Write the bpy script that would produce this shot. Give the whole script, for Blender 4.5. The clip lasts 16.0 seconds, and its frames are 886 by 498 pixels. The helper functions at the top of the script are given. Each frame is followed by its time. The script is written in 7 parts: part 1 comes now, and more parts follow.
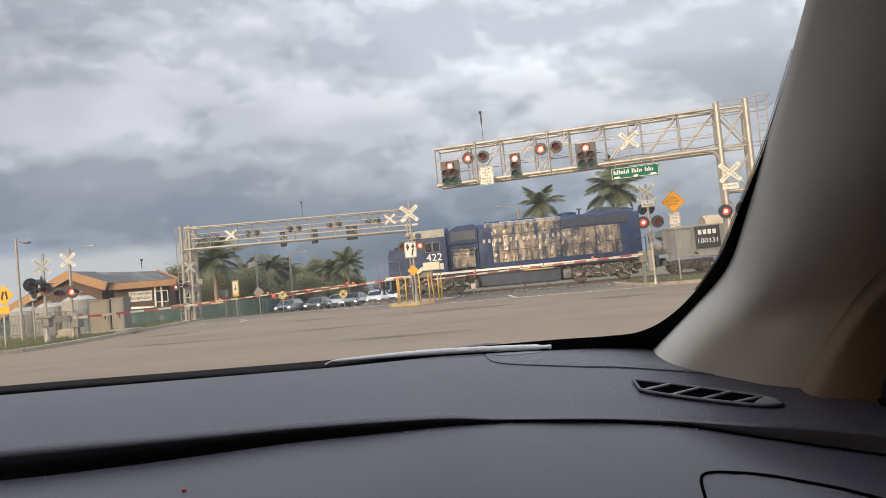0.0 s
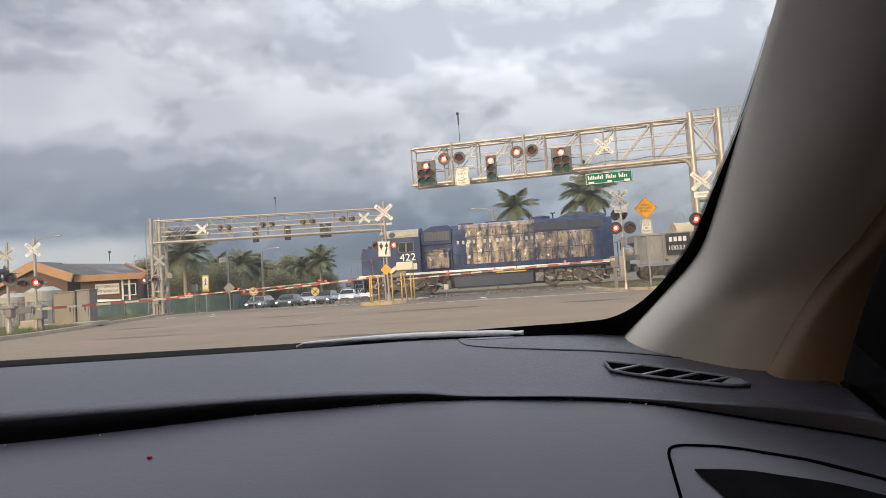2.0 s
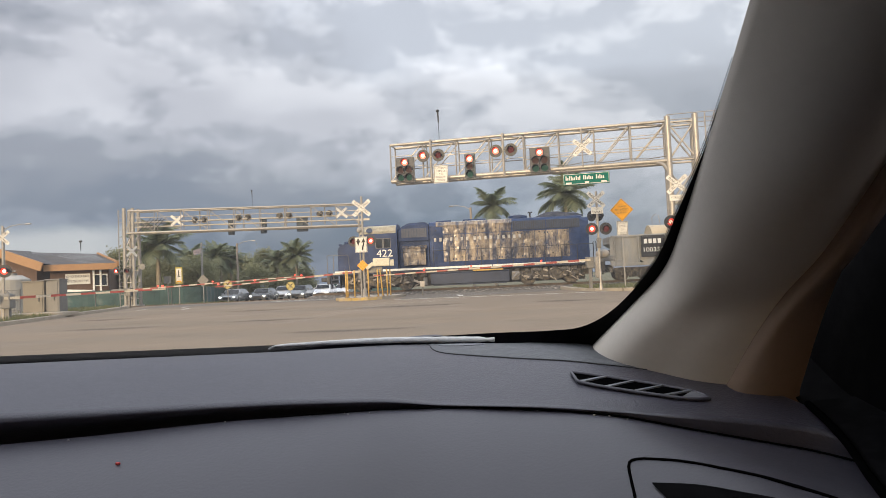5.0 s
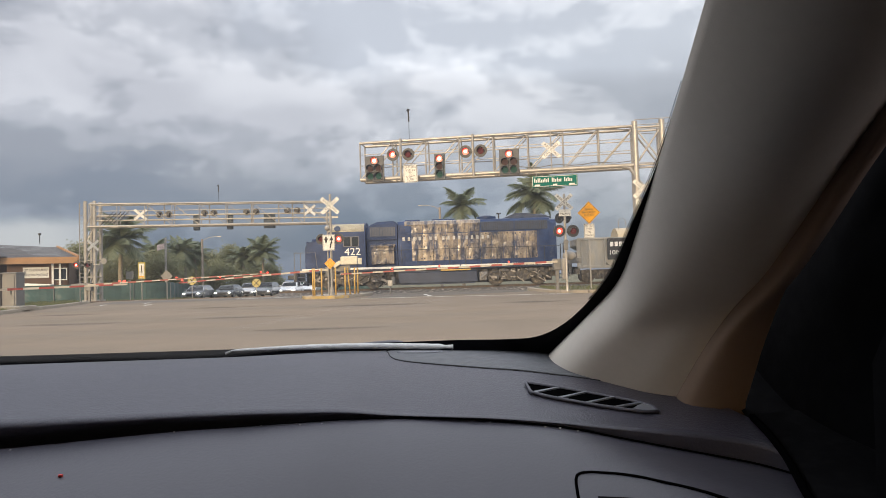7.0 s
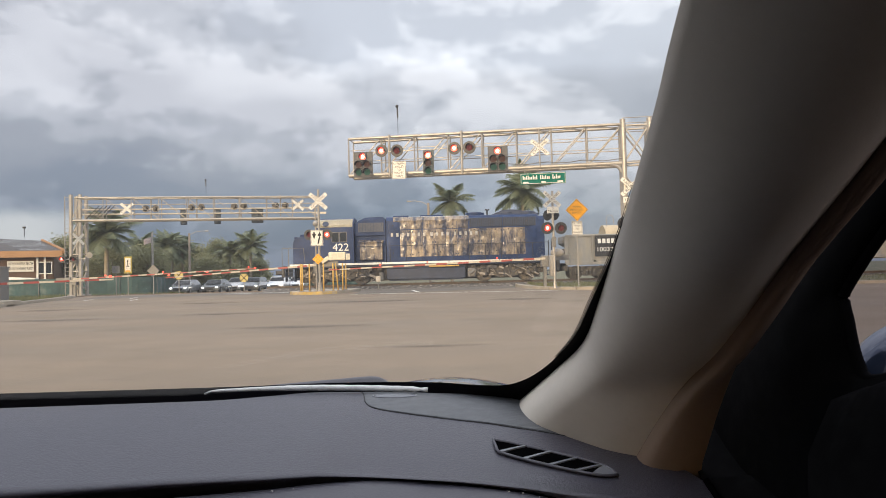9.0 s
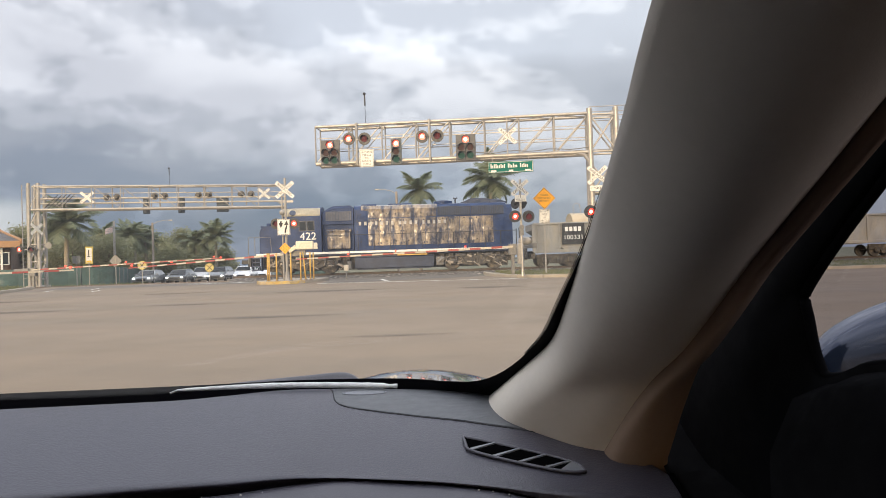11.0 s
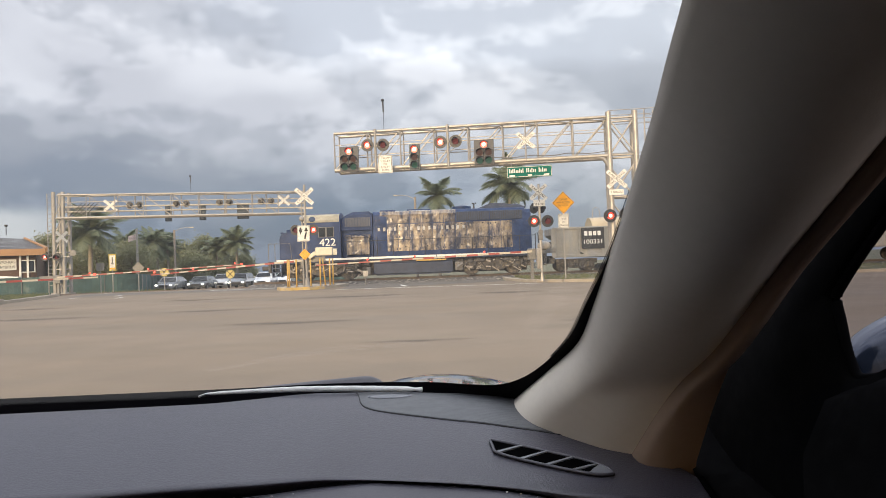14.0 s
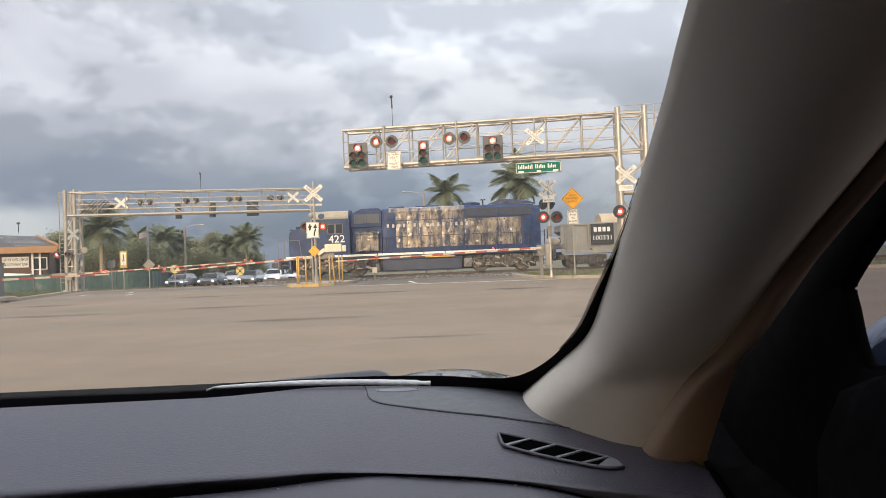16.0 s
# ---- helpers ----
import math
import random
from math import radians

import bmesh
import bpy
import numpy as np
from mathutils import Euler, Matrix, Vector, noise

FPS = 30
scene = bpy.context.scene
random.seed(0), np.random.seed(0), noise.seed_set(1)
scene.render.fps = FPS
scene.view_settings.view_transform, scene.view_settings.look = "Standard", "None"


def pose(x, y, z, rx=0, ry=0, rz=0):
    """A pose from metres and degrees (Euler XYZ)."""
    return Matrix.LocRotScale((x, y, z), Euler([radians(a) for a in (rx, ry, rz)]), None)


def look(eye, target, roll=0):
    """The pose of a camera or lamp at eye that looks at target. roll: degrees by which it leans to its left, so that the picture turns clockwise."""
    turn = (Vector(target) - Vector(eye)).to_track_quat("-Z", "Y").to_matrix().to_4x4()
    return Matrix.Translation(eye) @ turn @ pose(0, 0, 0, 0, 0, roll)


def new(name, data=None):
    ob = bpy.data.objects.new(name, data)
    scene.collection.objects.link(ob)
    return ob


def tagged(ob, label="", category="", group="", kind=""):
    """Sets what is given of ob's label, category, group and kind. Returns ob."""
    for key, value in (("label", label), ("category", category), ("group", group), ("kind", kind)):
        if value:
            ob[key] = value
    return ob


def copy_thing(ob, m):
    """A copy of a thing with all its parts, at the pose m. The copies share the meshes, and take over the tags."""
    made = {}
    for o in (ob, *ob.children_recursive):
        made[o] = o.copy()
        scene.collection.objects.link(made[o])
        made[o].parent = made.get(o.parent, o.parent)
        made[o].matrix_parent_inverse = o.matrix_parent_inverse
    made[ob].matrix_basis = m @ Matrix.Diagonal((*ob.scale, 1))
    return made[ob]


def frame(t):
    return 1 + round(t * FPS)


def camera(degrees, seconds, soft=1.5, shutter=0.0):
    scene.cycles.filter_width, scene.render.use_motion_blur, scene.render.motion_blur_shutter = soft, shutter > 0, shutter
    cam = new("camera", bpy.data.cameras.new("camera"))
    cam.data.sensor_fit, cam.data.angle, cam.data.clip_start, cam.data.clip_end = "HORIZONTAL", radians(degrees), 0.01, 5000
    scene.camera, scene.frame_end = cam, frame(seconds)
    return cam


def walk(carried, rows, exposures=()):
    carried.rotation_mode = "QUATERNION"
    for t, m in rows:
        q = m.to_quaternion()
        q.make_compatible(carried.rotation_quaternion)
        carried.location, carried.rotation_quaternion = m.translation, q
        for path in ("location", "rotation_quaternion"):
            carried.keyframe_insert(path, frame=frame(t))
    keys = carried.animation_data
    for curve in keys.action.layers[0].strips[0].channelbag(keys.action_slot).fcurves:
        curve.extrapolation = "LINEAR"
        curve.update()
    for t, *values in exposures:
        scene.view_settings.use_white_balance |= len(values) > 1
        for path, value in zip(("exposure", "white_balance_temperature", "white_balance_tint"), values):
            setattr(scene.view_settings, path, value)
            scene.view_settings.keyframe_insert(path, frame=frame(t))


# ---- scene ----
cam = camera(65.45, 16.0, soft=0.9)
ROWS = [
    (0, -0.0310, 0.0427, 1.0639, 92.960, 5.211, 6.724),
    (0.5, -0.0472, 0.0440, 1.0427, 92.790, 4.345, 6.068),
    (1, -0.0464, 0.0428, 1.0385, 92.762, 3.931, 5.761),
    (1.5, -0.0422, 0.0428, 1.0382, 92.773, 3.851, 5.109),
    (2, -0.0351, 0.0443, 1.0396, 92.847, 3.778, 4.457),
    (2.5, -0.0312, 0.0404, 1.0546, 92.967, 3.519, 3.954),
    (3, -0.0340, 0.0367, 1.0541, 92.833, 3.149, 3.589),
    (3.5, -0.0338, 0.0340, 1.0550, 92.940, 2.886, 3.504),
    (4, -0.0253, 0.0350, 1.0502, 92.820, 2.936, 3.292),
    (6.5, -0.0353, 0.0301, 1.0590, 92.208, 1.813, 0.574),
    (7, -0.0162, 0.0314, 1.0639, 92.333, 1.763, -0.157),
    (7.5, -0.0049, 0.0200, 1.0936, 92.631, 1.724, -0.459),
    (8, -0.0064, 0.0104, 1.1058, 93.077, 1.810, -0.231),
    (8.5, -0.0011, 0.0001, 1.1240, 92.911, 1.565, -0.313),
    (9, 0.0057, 0.0039, 1.1381, 91.884, 1.493, -1.110),
    (9.5, 0.0055, 0.0038, 1.1486, 91.236, 1.546, -2.296),
    (10, 0.0080, 0.0083, 1.1498, 90.771, 1.681, -3.639),
    (12.5, 0.0000, -0.0000, 1.1501, 91.100, 2.000, -3.600),
    (13, 0.0002, -0.0005, 1.1491, 91.214, 2.172, -3.242),
    (13.5, -0.0013, -0.0002, 1.1477, 91.350, 2.180, -2.735),
    (14, -0.0033, 0.0011, 1.1480, 91.336, 2.125, -2.172),
    (14.5, -0.0019, 0.0043, 1.1433, 91.329, 2.262, -1.721),
    (15, -0.0050, 0.0047, 1.1414, 91.306, 2.251, -1.487),
    (15.5, -0.0060, 0.0076, 1.1361, 91.147, 2.233, -1.416),
    (16, -0.0014, 0.0084, 1.1424, 91.076, 2.241, -1.420),
]
walk(cam, [(t, pose(x, y, z, rx, ry, rz)) for t, x, y, z, rx, ry, rz in ROWS], [(0.0, -0.09), (8.3, -0.09), (9.3, 0.05), (10.0, 0.13), (12.2, 0.06), (16.0, 0.04)])

# ---- world, sun, exposure ----
world = bpy.data.worlds.new("world")
scene.world = world
world.use_nodes = True


def build_world():
    nt = world.node_tree
    nt.nodes.clear()
    N = nt.nodes.new
    L = nt.links.new

    def math_node(op, a, b=None, c=None, clamp=False):
        n = N("ShaderNodeMath")
        n.operation = op
        n.use_clamp = clamp
        for i, v in enumerate((a, b, c)):
            if v is None:
                continue
            if isinstance(v, (int, float)):
                n.inputs[i].default_value = v
            else:
                L(v, n.inputs[i])
        return n.outputs[0]

    def ramp(fac, stops):
        n = N("ShaderNodeValToRGB")
        n.color_ramp.interpolation = "EASE"
        els = n.color_ramp.elements
        while len(els) < len(stops):
            els.new(0.5)
        for e, (p, c) in zip(els, stops):
            e.position = p
            e.color = (*c, 1)
        L(fac, n.inputs[0])
        return n.outputs[0]

    def mix(f, a, b, blend="MIX"):
        n = N("ShaderNodeMix")
        n.data_type = "RGBA"
        n.blend_type = blend
        for sock, v in ((n.inputs[0], f), (n.inputs[6], a), (n.inputs[7], b)):
            if isinstance(v, (int, float)):
                sock.default_value = v
            elif isinstance(v, tuple):
                sock.default_value = (*v, 1)
            else:
                L(v, sock)
        return n.outputs[2]

    co = N("ShaderNodeTexCoord").outputs["Generated"]
    sep = N("ShaderNodeSeparateXYZ")
    L(co, sep.inputs[0])
    x, y, z = sep.outputs
    up = math_node("MAXIMUM", z, 0.0)

    def clouds(scale, detail, rough, distort, shift, tall):
        """Cloud density over the dome; a larger 'tall' flattens the banks."""
        mp = N("ShaderNodeMapping")
        mp.inputs["Location"].default_value = shift
        mp.inputs["Scale"].default_value = (1, 1, tall)
        L(co, mp.inputs[0])
        n = N("ShaderNodeTexNoise")
        n.inputs["Scale"].default_value = scale
        n.inputs["Detail"].default_value = detail
        n.inputs["Roughness"].default_value = rough
        n.inputs["Distortion"].default_value = distort
        L(mp.outputs[0], n.inputs["Vector"])
        return n.outputs["Fac"]

    def relief(scale, detail, rough, shift, tall, dx, dz):
        """Bright tops and grey bases: the density less that a step up and to one side."""
        a = clouds(scale, detail, rough, 0.25, shift, tall)
        b = clouds(scale, detail, rough, 0.25, (shift[0] + dx, shift[1], shift[2] + dz * tall), tall)
        return math_node("SUBTRACT", a, b)

    big = clouds(2.1, 4, 0.5, 0.4, (1.3, 4.1, 0.2), 1.9)
    fine = clouds(5.2, 8, 0.58, 0.3, (3.7, 0.4, 2.0), 1.7)
    puff = clouds(12.0, 7, 0.6, 0.2, (0.7, 2.2, 5.0), 1.7)
    # cover: a slate bank low to one side, lighter and broken towards the other and overhead
    front = ramp(y, [(0.0, (0, 0, 0)), (0.4, (1, 1, 1))])
    xx = math_node("MULTIPLY", math_node("MINIMUM", math_node("MAXIMUM", x, -0.65), 0.16), front)
    wob = math_node("ADD", math_node("MULTIPLY", math_node("SUBTRACT", fine, 0.5), 0.18), math_node("MULTIPLY", math_node("SUBTRACT", big, 0.5), 0.52))
    e = math_node("ADD", math_node("MULTIPLY_ADD", up, 1.25, wob), math_node("MULTIPLY_ADD", xx, 0.32, 0.045))
    body = ramp(e, [(0.02, SKY_SLATE), (0.12, SKY_BANK), (0.22, CLOUD_DARK), (0.33, CLOUD_MID), (0.47, CLOUD_LIGHT)])
    lit = math_node("ADD", math_node("MULTIPLY", relief(3.0, 6, 0.55, (0.4, 2.0, 1.0), 1.8, 0.03, 0.07), 2.6),
                    math_node("MULTIPLY", relief(9.0, 6, 0.6, (2.4, 0.3, 3.0), 1.7, 0.012, 0.024), 1.1))
    lit = math_node("ADD", lit, math_node("MULTIPLY", math_node("SUBTRACT", puff, 0.5), 0.20))
    shade = ramp(math_node("ADD", lit, 0.5), [(0.24, (0.76, 0.775, 0.80)), (0.5, (1.0, 1.0, 1.0)), (0.78, (1.33, 1.305, 1.27))])
    body = mix(1.0, body, shade, "MULTIPLY")
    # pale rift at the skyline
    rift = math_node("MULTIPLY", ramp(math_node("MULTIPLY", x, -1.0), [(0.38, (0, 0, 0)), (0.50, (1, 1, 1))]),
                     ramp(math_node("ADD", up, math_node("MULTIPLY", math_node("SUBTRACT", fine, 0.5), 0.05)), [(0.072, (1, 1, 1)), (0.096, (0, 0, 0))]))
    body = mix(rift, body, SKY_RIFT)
    over = ramp(up, [(0.40, (1, 1, 1)), (0.85, (ZENITH, ZENITH, ZENITH))])
    body = mix(1.0, body, over, "MULTIPLY")
    tilt = ramp(math_node("MULTIPLY_ADD", x, 0.5, 0.5), [(0.2, (1.0, 1.005, 1.065)), (0.75, (1.02, 1.02, 1.05))])
    body = mix(1.0, body, tilt, "MULTIPLY")
    sky = N("ShaderNodeTexSky")
    sky.sky_type = "NISHITA"
    sky.sun_disc = False
    sky.sun_elevation = radians(SUN_UP)
    sky.sun_rotation = radians(SUN_FROM)
    skyc = mix(1.0, sky.outputs[0], (0.12, 0.12, 0.12), "MULTIPLY")
    bg = N("ShaderNodeBackground")
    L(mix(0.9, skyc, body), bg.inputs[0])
    bg.inputs[1].default_value = SKY_STRENGTH
    out = N("ShaderNodeOutputWorld")
    L(bg.outputs[0], out.inputs[0])


CLOUD_DARK, CLOUD_MID, CLOUD_LIGHT = (0.49, 0.50, 0.545), (0.66, 0.67, 0.71), (0.91, 0.93, 0.98)
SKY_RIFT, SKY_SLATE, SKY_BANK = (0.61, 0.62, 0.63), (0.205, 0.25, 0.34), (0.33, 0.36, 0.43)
ZENITH, SKY_STRENGTH = 2.2, 1.0
SUN_UP, SUN_FROM = 13.0, 200.0        # elevation, and compass bearing clockwise from +y
build_world()
sun = new("sun", bpy.data.lights.new("sun", "SUN"))
sun.data.energy, sun.data.angle, sun.data.color = 3.5, radians(14), (1.0, 0.73, 0.44)
a = radians(SUN_FROM)
sun.matrix_world = look((80 * math.sin(a), 80 * math.cos(a), 80 * math.tan(radians(SUN_UP))), (0, 0, 0))


# ---- materials ----
def material(name, base, rough=0.6, metal=0.0, var=0.12, scale=4.0, bump=0.0, bscale=40.0, base2=None, mixscale=1.0, cut=(0.45, 0.6),
             streak=(1, 1, 1), emit=None, power=0.0, coat=0.0, spec=0.5):
    """Principled surface: colour varied at two scales, an optional second colour in patches, bump and roughness noise."""
    m = bpy.data.materials.new(name)
    m.use_nodes = True
    nt = m.node_tree
    N, L = nt.nodes.new, nt.links.new
    p = nt.nodes["Principled BSDF"]
    co = N("ShaderNodeTexCoord").outputs["Object"]
    mp = N("ShaderNodeMapping")
    mp.inputs["Scale"].default_value = streak
    L(co, mp.inputs[0])

    def noise_tex(s, d, vec, r=0.55):
        n = N("ShaderNodeTexNoise")
        n.inputs["Scale"].default_value = s
        n.inputs["Detail"].default_value = d
        n.inputs["Roughness"].default_value = r
        L(vec, n.inputs["Vector"])
        return n.outputs["Fac"]

    def mixc(f, a, b, blend="MIX"):
        n = N("ShaderNodeMix")
        n.data_type = "RGBA"
        n.blend_type = blend
        for sock, v in ((n.inputs[0], f), (n.inputs[6], a), (n.inputs[7], b)):
            if isinstance(v, (int, float)):
                sock.default_value = v
            elif isinstance(v, tuple):
                sock.default_value = (*v, 1)
            else:
                L(v, sock)
        return n.outputs[2]

    def rng(f, a, b, lo, hi):
        n = N("ShaderNodeMapRange")
        L(f, n.inputs[0])
        for i, v in enumerate((a, b, lo, hi)):
            n.inputs[i + 1].default_value = v
        return n.outputs[0]

    col = base
    if base2 is not None:
        col = mixc(rng(noise_tex(mixscale, 6, mp.outputs[0], 0.62), cut[0], cut[1], 0.0, 1.0), base, base2)
    if var > 0:
        v1 = rng(noise_tex(scale, 4, mp.outputs[0]), 0.3, 0.7, 1 - var, 1 + var)
        v2 = rng(noise_tex(scale * 9, 3, co), 0.3, 0.7, 1 - var * 0.6, 1 + var * 0.6)
        mul = N("ShaderNodeMath")
        mul.operation = "MULTIPLY"
        L(v1, mul.inputs[0])
        L(v2, mul.inputs[1])
        grey = N("ShaderNodeCombineColor")
        for i in range(3):
            L(mul.outputs[0], grey.inputs[i])
        col = mixc(1.0, col, grey.outputs[0], "MULTIPLY")
        L(rng(noise_tex(scale * 3, 3, co), 0.3, 0.7, max(rough - min(0.1, var), 0.02), min(rough + min(0.1, var), 1)), p.inputs["Roughness"])
    else:
        p.inputs["Roughness"].default_value = rough
    if isinstance(col, tuple):
        p.inputs["Base Color"].default_value = (*col, 1)
    else:
        L(col, p.inputs["Base Color"])
    p.inputs["Metallic"].default_value = metal
    p.inputs["Specular IOR Level"].default_value = spec
    p.inputs["Coat Weight"].default_value = coat
    if bump > 0:
        b = N("ShaderNodeBump")
        b.inputs["Strength"].default_value = bump
        b.inputs["Distance"].default_value = 0.01
        L(noise_tex(bscale, 4, co), b.inputs["Height"])
        L(b.outputs[0], p.inputs["Normal"])
    if emit:
        p.inputs["Emission Color"].default_value = (*emit, 1)
        p.inputs["Emission Strength"].default_value = power
    return m


asphalt = material("asphalt", (0.205, 0.156, 0.108), 0.85, var=0.10, scale=0.12, bump=0.25, bscale=60, base2=(0.172, 0.135, 0.098), mixscale=0.2, cut=(0.46, 0.70), streak=(0.45, 1.2, 1), spec=0.3)
asphalt_dark = material("crossing_asphalt", (0.135, 0.118, 0.098), 0.85, var=0.15, scale=0.6, bump=0.25, bscale=60, spec=0.3)
concrete = material("concrete", (0.34, 0.295, 0.23), 0.85, var=0.14, scale=1.5, bump=0.15)
grass_soil = material("grass_soil", (0.088, 0.088, 0.045), 0.95, var=0.3, scale=1.2, bump=0.5, bscale=18, base2=(0.21, 0.17, 0.11), mixscale=0.35, cut=(0.5, 0.68))
grass_mat = material("grass_blades", (0.13, 0.16, 0.045), 0.8, var=0.3, scale=2.0)
ballast_mat = material("ballast", (0.10, 0.09, 0.08), 0.95, var=0.4, scale=5, bump=0.8, bscale=18, base2=(0.24, 0.21, 0.18), mixscale=5, cut=(0.5, 0.66))
road_white = material("road_paint_white", (0.66, 0.64, 0.58), 0.7, var=0.15, scale=2, base2=(0.42, 0.40, 0.36), mixscale=3, cut=(0.55, 0.7))
road_yellow = material("road_paint_yellow", (0.50, 0.34, 0.09), 0.7, var=0.2, scale=2, base2=(0.36, 0.31, 0.23), mixscale=3, cut=(0.44, 0.6))
galvanised = material("galvanised_steel", (0.35, 0.33, 0.30), 0.45, metal=0.35, var=0.14, scale=3, bump=0.05, bscale=80)
galv_dull = material("dull_aluminium", (0.18, 0.175, 0.165), 0.55, metal=0.2, var=0.14, scale=3)
black_metal = material("black_metal", (0.02, 0.02, 0.022), 0.5, var=0.2, scale=8)
signal_green = material("dark_green_housing", (0.050, 0.066, 0.072), 0.5, var=0.15, scale=6)
signal_dark = material("signal_housing", (0.075, 0.075, 0.078), 0.55, var=0.2, scale=6)
red_lit = material("red_lamp_lit", (0.8, 0.05, 0.03), 0.3, var=0, emit=(1.0, 0.05, 0.025), power=1.7)
lamp_core = material("lamp_core_lit", (0.9, 0.5, 0.4), 0.3, var=0, emit=(1.0, 0.70, 0.55), power=2.2)
red_off = material("red_lamp_dark", (0.11, 0.022, 0.026), 0.7, var=0.1, spec=0.15)
amber_off = material("amber_lens_dark", (0.065, 0.035, 0.03), 0.7, var=0.1, spec=0.15)
green_off = material("green_lens_dark", (0.018, 0.07, 0.058), 0.7, var=0.1, spec=0.15)
arm_white = material("gate_arm_white", (0.47, 0.42, 0.34), 0.6, var=0.12, scale=3)
white_sign = material("white_sign_sheeting", (0.70, 0.68, 0.62), 0.5, var=0.06, scale=5)
yellow_sign = material("yellow_sign_sheeting", (0.90, 0.40, 0.004), 0.5, var=0.08, scale=4)
green_sign = material("green_sign_sheeting", (0.002, 0.125, 0.088), 0.7, var=0.06, scale=4, spec=0.2)
ink = material("black_ink", (0.015, 0.015, 0.015), 0.6, var=0)
ink_brown = material("dark_sign_ink", (0.035, 0.018, 0.006), 0.6, var=0)
white_paint = material("white_paint", (0.78, 0.77, 0.73), 0.5, var=0.08, scale=5)
yellow_paint = material("yellow_paint", (0.52, 0.32, 0.07), 0.5, var=0.2, scale=4, base2=(0.40, 0.26, 0.09), mixscale=6, cut=(0.55, 0.72))
red_band = material("red_reflective_band", (0.29, 0.05, 0.04), 0.45, var=0.1, scale=6)
loco_blue = material("faded_blue_paint", (0.019, 0.039, 0.105), 0.45, var=0.25, scale=1.4, bump=0.05, bscale=6, base2=(0.034, 0.058, 0.14), mixscale=0.9, cut=(0.46, 0.66), coat=0.0, spec=0.22)
# tan patches paint warm sun reflections onto worn, buckled blue sheet
loco_worn_glint = material("worn_hood_paint_glints", (0.048, 0.054, 0.085), 0.25, var=0.25, scale=1.1, bump=1.0, bscale=2.6, base2=(0.40, 0.32, 0.225), mixscale=1.7, cut=(0.40, 0.60), streak=(1.6, 1.0, 0.45), coat=0.5)
for node in loco_worn_glint.node_tree.nodes:
    if node.bl_idname == "ShaderNodeBump":
        node.inputs["Height"].links[0].from_node.inputs["Detail"].default_value = 0.6
        node.inputs["Distance"].default_value = 0.085      # buckled sheet


def vary_by_object(m, lo, hi):
    """Let each panel of one paint differ a little in brightness."""
    nt = m.node_tree
    p = nt.nodes["Principled BSDF"]
    old = p.inputs["Base Color"].links[0].from_socket
    info, rng, mul = (nt.nodes.new(n) for n in ("ShaderNodeObjectInfo", "ShaderNodeMapRange", "ShaderNodeVectorMath"))
    mul.operation = "SCALE"
    rng.inputs[3].default_value, rng.inputs[4].default_value = lo, hi
    nt.links.new(info.outputs["Random"], rng.inputs[0])
    nt.links.new(old, mul.inputs[0])
    nt.links.new(rng.outputs[0], mul.inputs["Scale"])
    nt.links.new(mul.outputs[0], p.inputs["Base Color"])


vary_by_object(loco_worn_glint, 0.75, 1.15)
loco_dark = material("dark_grille", (0.034, 0.048, 0.085), 0.6, var=0.2, scale=6, bump=0.4, bscale=120)
loco_cream = material("cream_paint", (0.62, 0.57, 0.44), 0.45, var=0.12, scale=3)
sooty = material("sooty_steel", (0.075, 0.068, 0.06), 0.7, var=0.35, scale=5, bump=0.3, bscale=30, base2=(0.20, 0.165, 0.12), mixscale=4, cut=(0.5, 0.7))
tank_blue = material("fuel_tank_paint", (0.020, 0.030, 0.060), 0.5, var=0.25, scale=2)
steel_rail = material("rail_steel", (0.14, 0.11, 0.09), 0.75, metal=0.2, var=0.2, scale=5)
hopper_grey = material("hopper_grey_paint", (0.27, 0.265, 0.25), 0.6, var=0.2, scale=1.2, bump=0.05, bscale=10, base2=(0.36, 0.32, 0.25), mixscale=0.9, cut=(0.48, 0.7), streak=(1, 1, 0.4))
hopper_dark = material("hopper_black_panel", (0.03, 0.03, 0.032), 0.6, var=0.15, scale=2)
tan_tank = material("tan_tank_paint", (0.42, 0.34, 0.22), 0.5, var=0.12, scale=1)
trunk_mat = material("palm_trunk", (0.30, 0.26, 0.20), 0.9, var=0.25, scale=4, bump=0.5, bscale=14, streak=(1, 1, 4))
bark = material("bark", (0.13, 0.10, 0.075), 0.9, var=0.3, scale=5, bump=0.5, bscale=15)
wall_brown = material("brown_stucco", (0.125, 0.078, 0.055), 0.9, var=0.1, scale=1, bump=0.2, bscale=40)
fascia = material("orange_fascia", (0.37, 0.205, 0.095), 0.6, var=0.08, scale=1)
roof_shingle = material("grey_shingle", (0.085, 0.08, 0.08), 0.9, var=0.2, scale=1.5, bump=0.4, bscale=12, streak=(0.6, 1, 3))
fence_screen = material("green_fence_screen", (0.045, 0.085, 0.082), 0.8, var=0.3, scale=0.9, bump=0.1, bscale=8, base2=(0.11, 0.14, 0.125), mixscale=0.8, cut=(0.56, 0.66))
wood_pole = material("weathered_pole", (0.27, 0.23, 0.19), 0.9, var=0.2, scale=3, bump=0.3, bscale=20, streak=(4, 4, 0.4))
glass_dark = material("dark_window_glass", (0.02, 0.025, 0.03), 0.08, var=0)
rubber = material("tyre_rubber", (0.02, 0.02, 0.02), 0.8, var=0.2, scale=10)
headlamp = material("headlamp_lit", (0.9, 0.9, 0.85), 0.2, var=0, emit=(1.0, 0.93, 0.80), power=4.0)
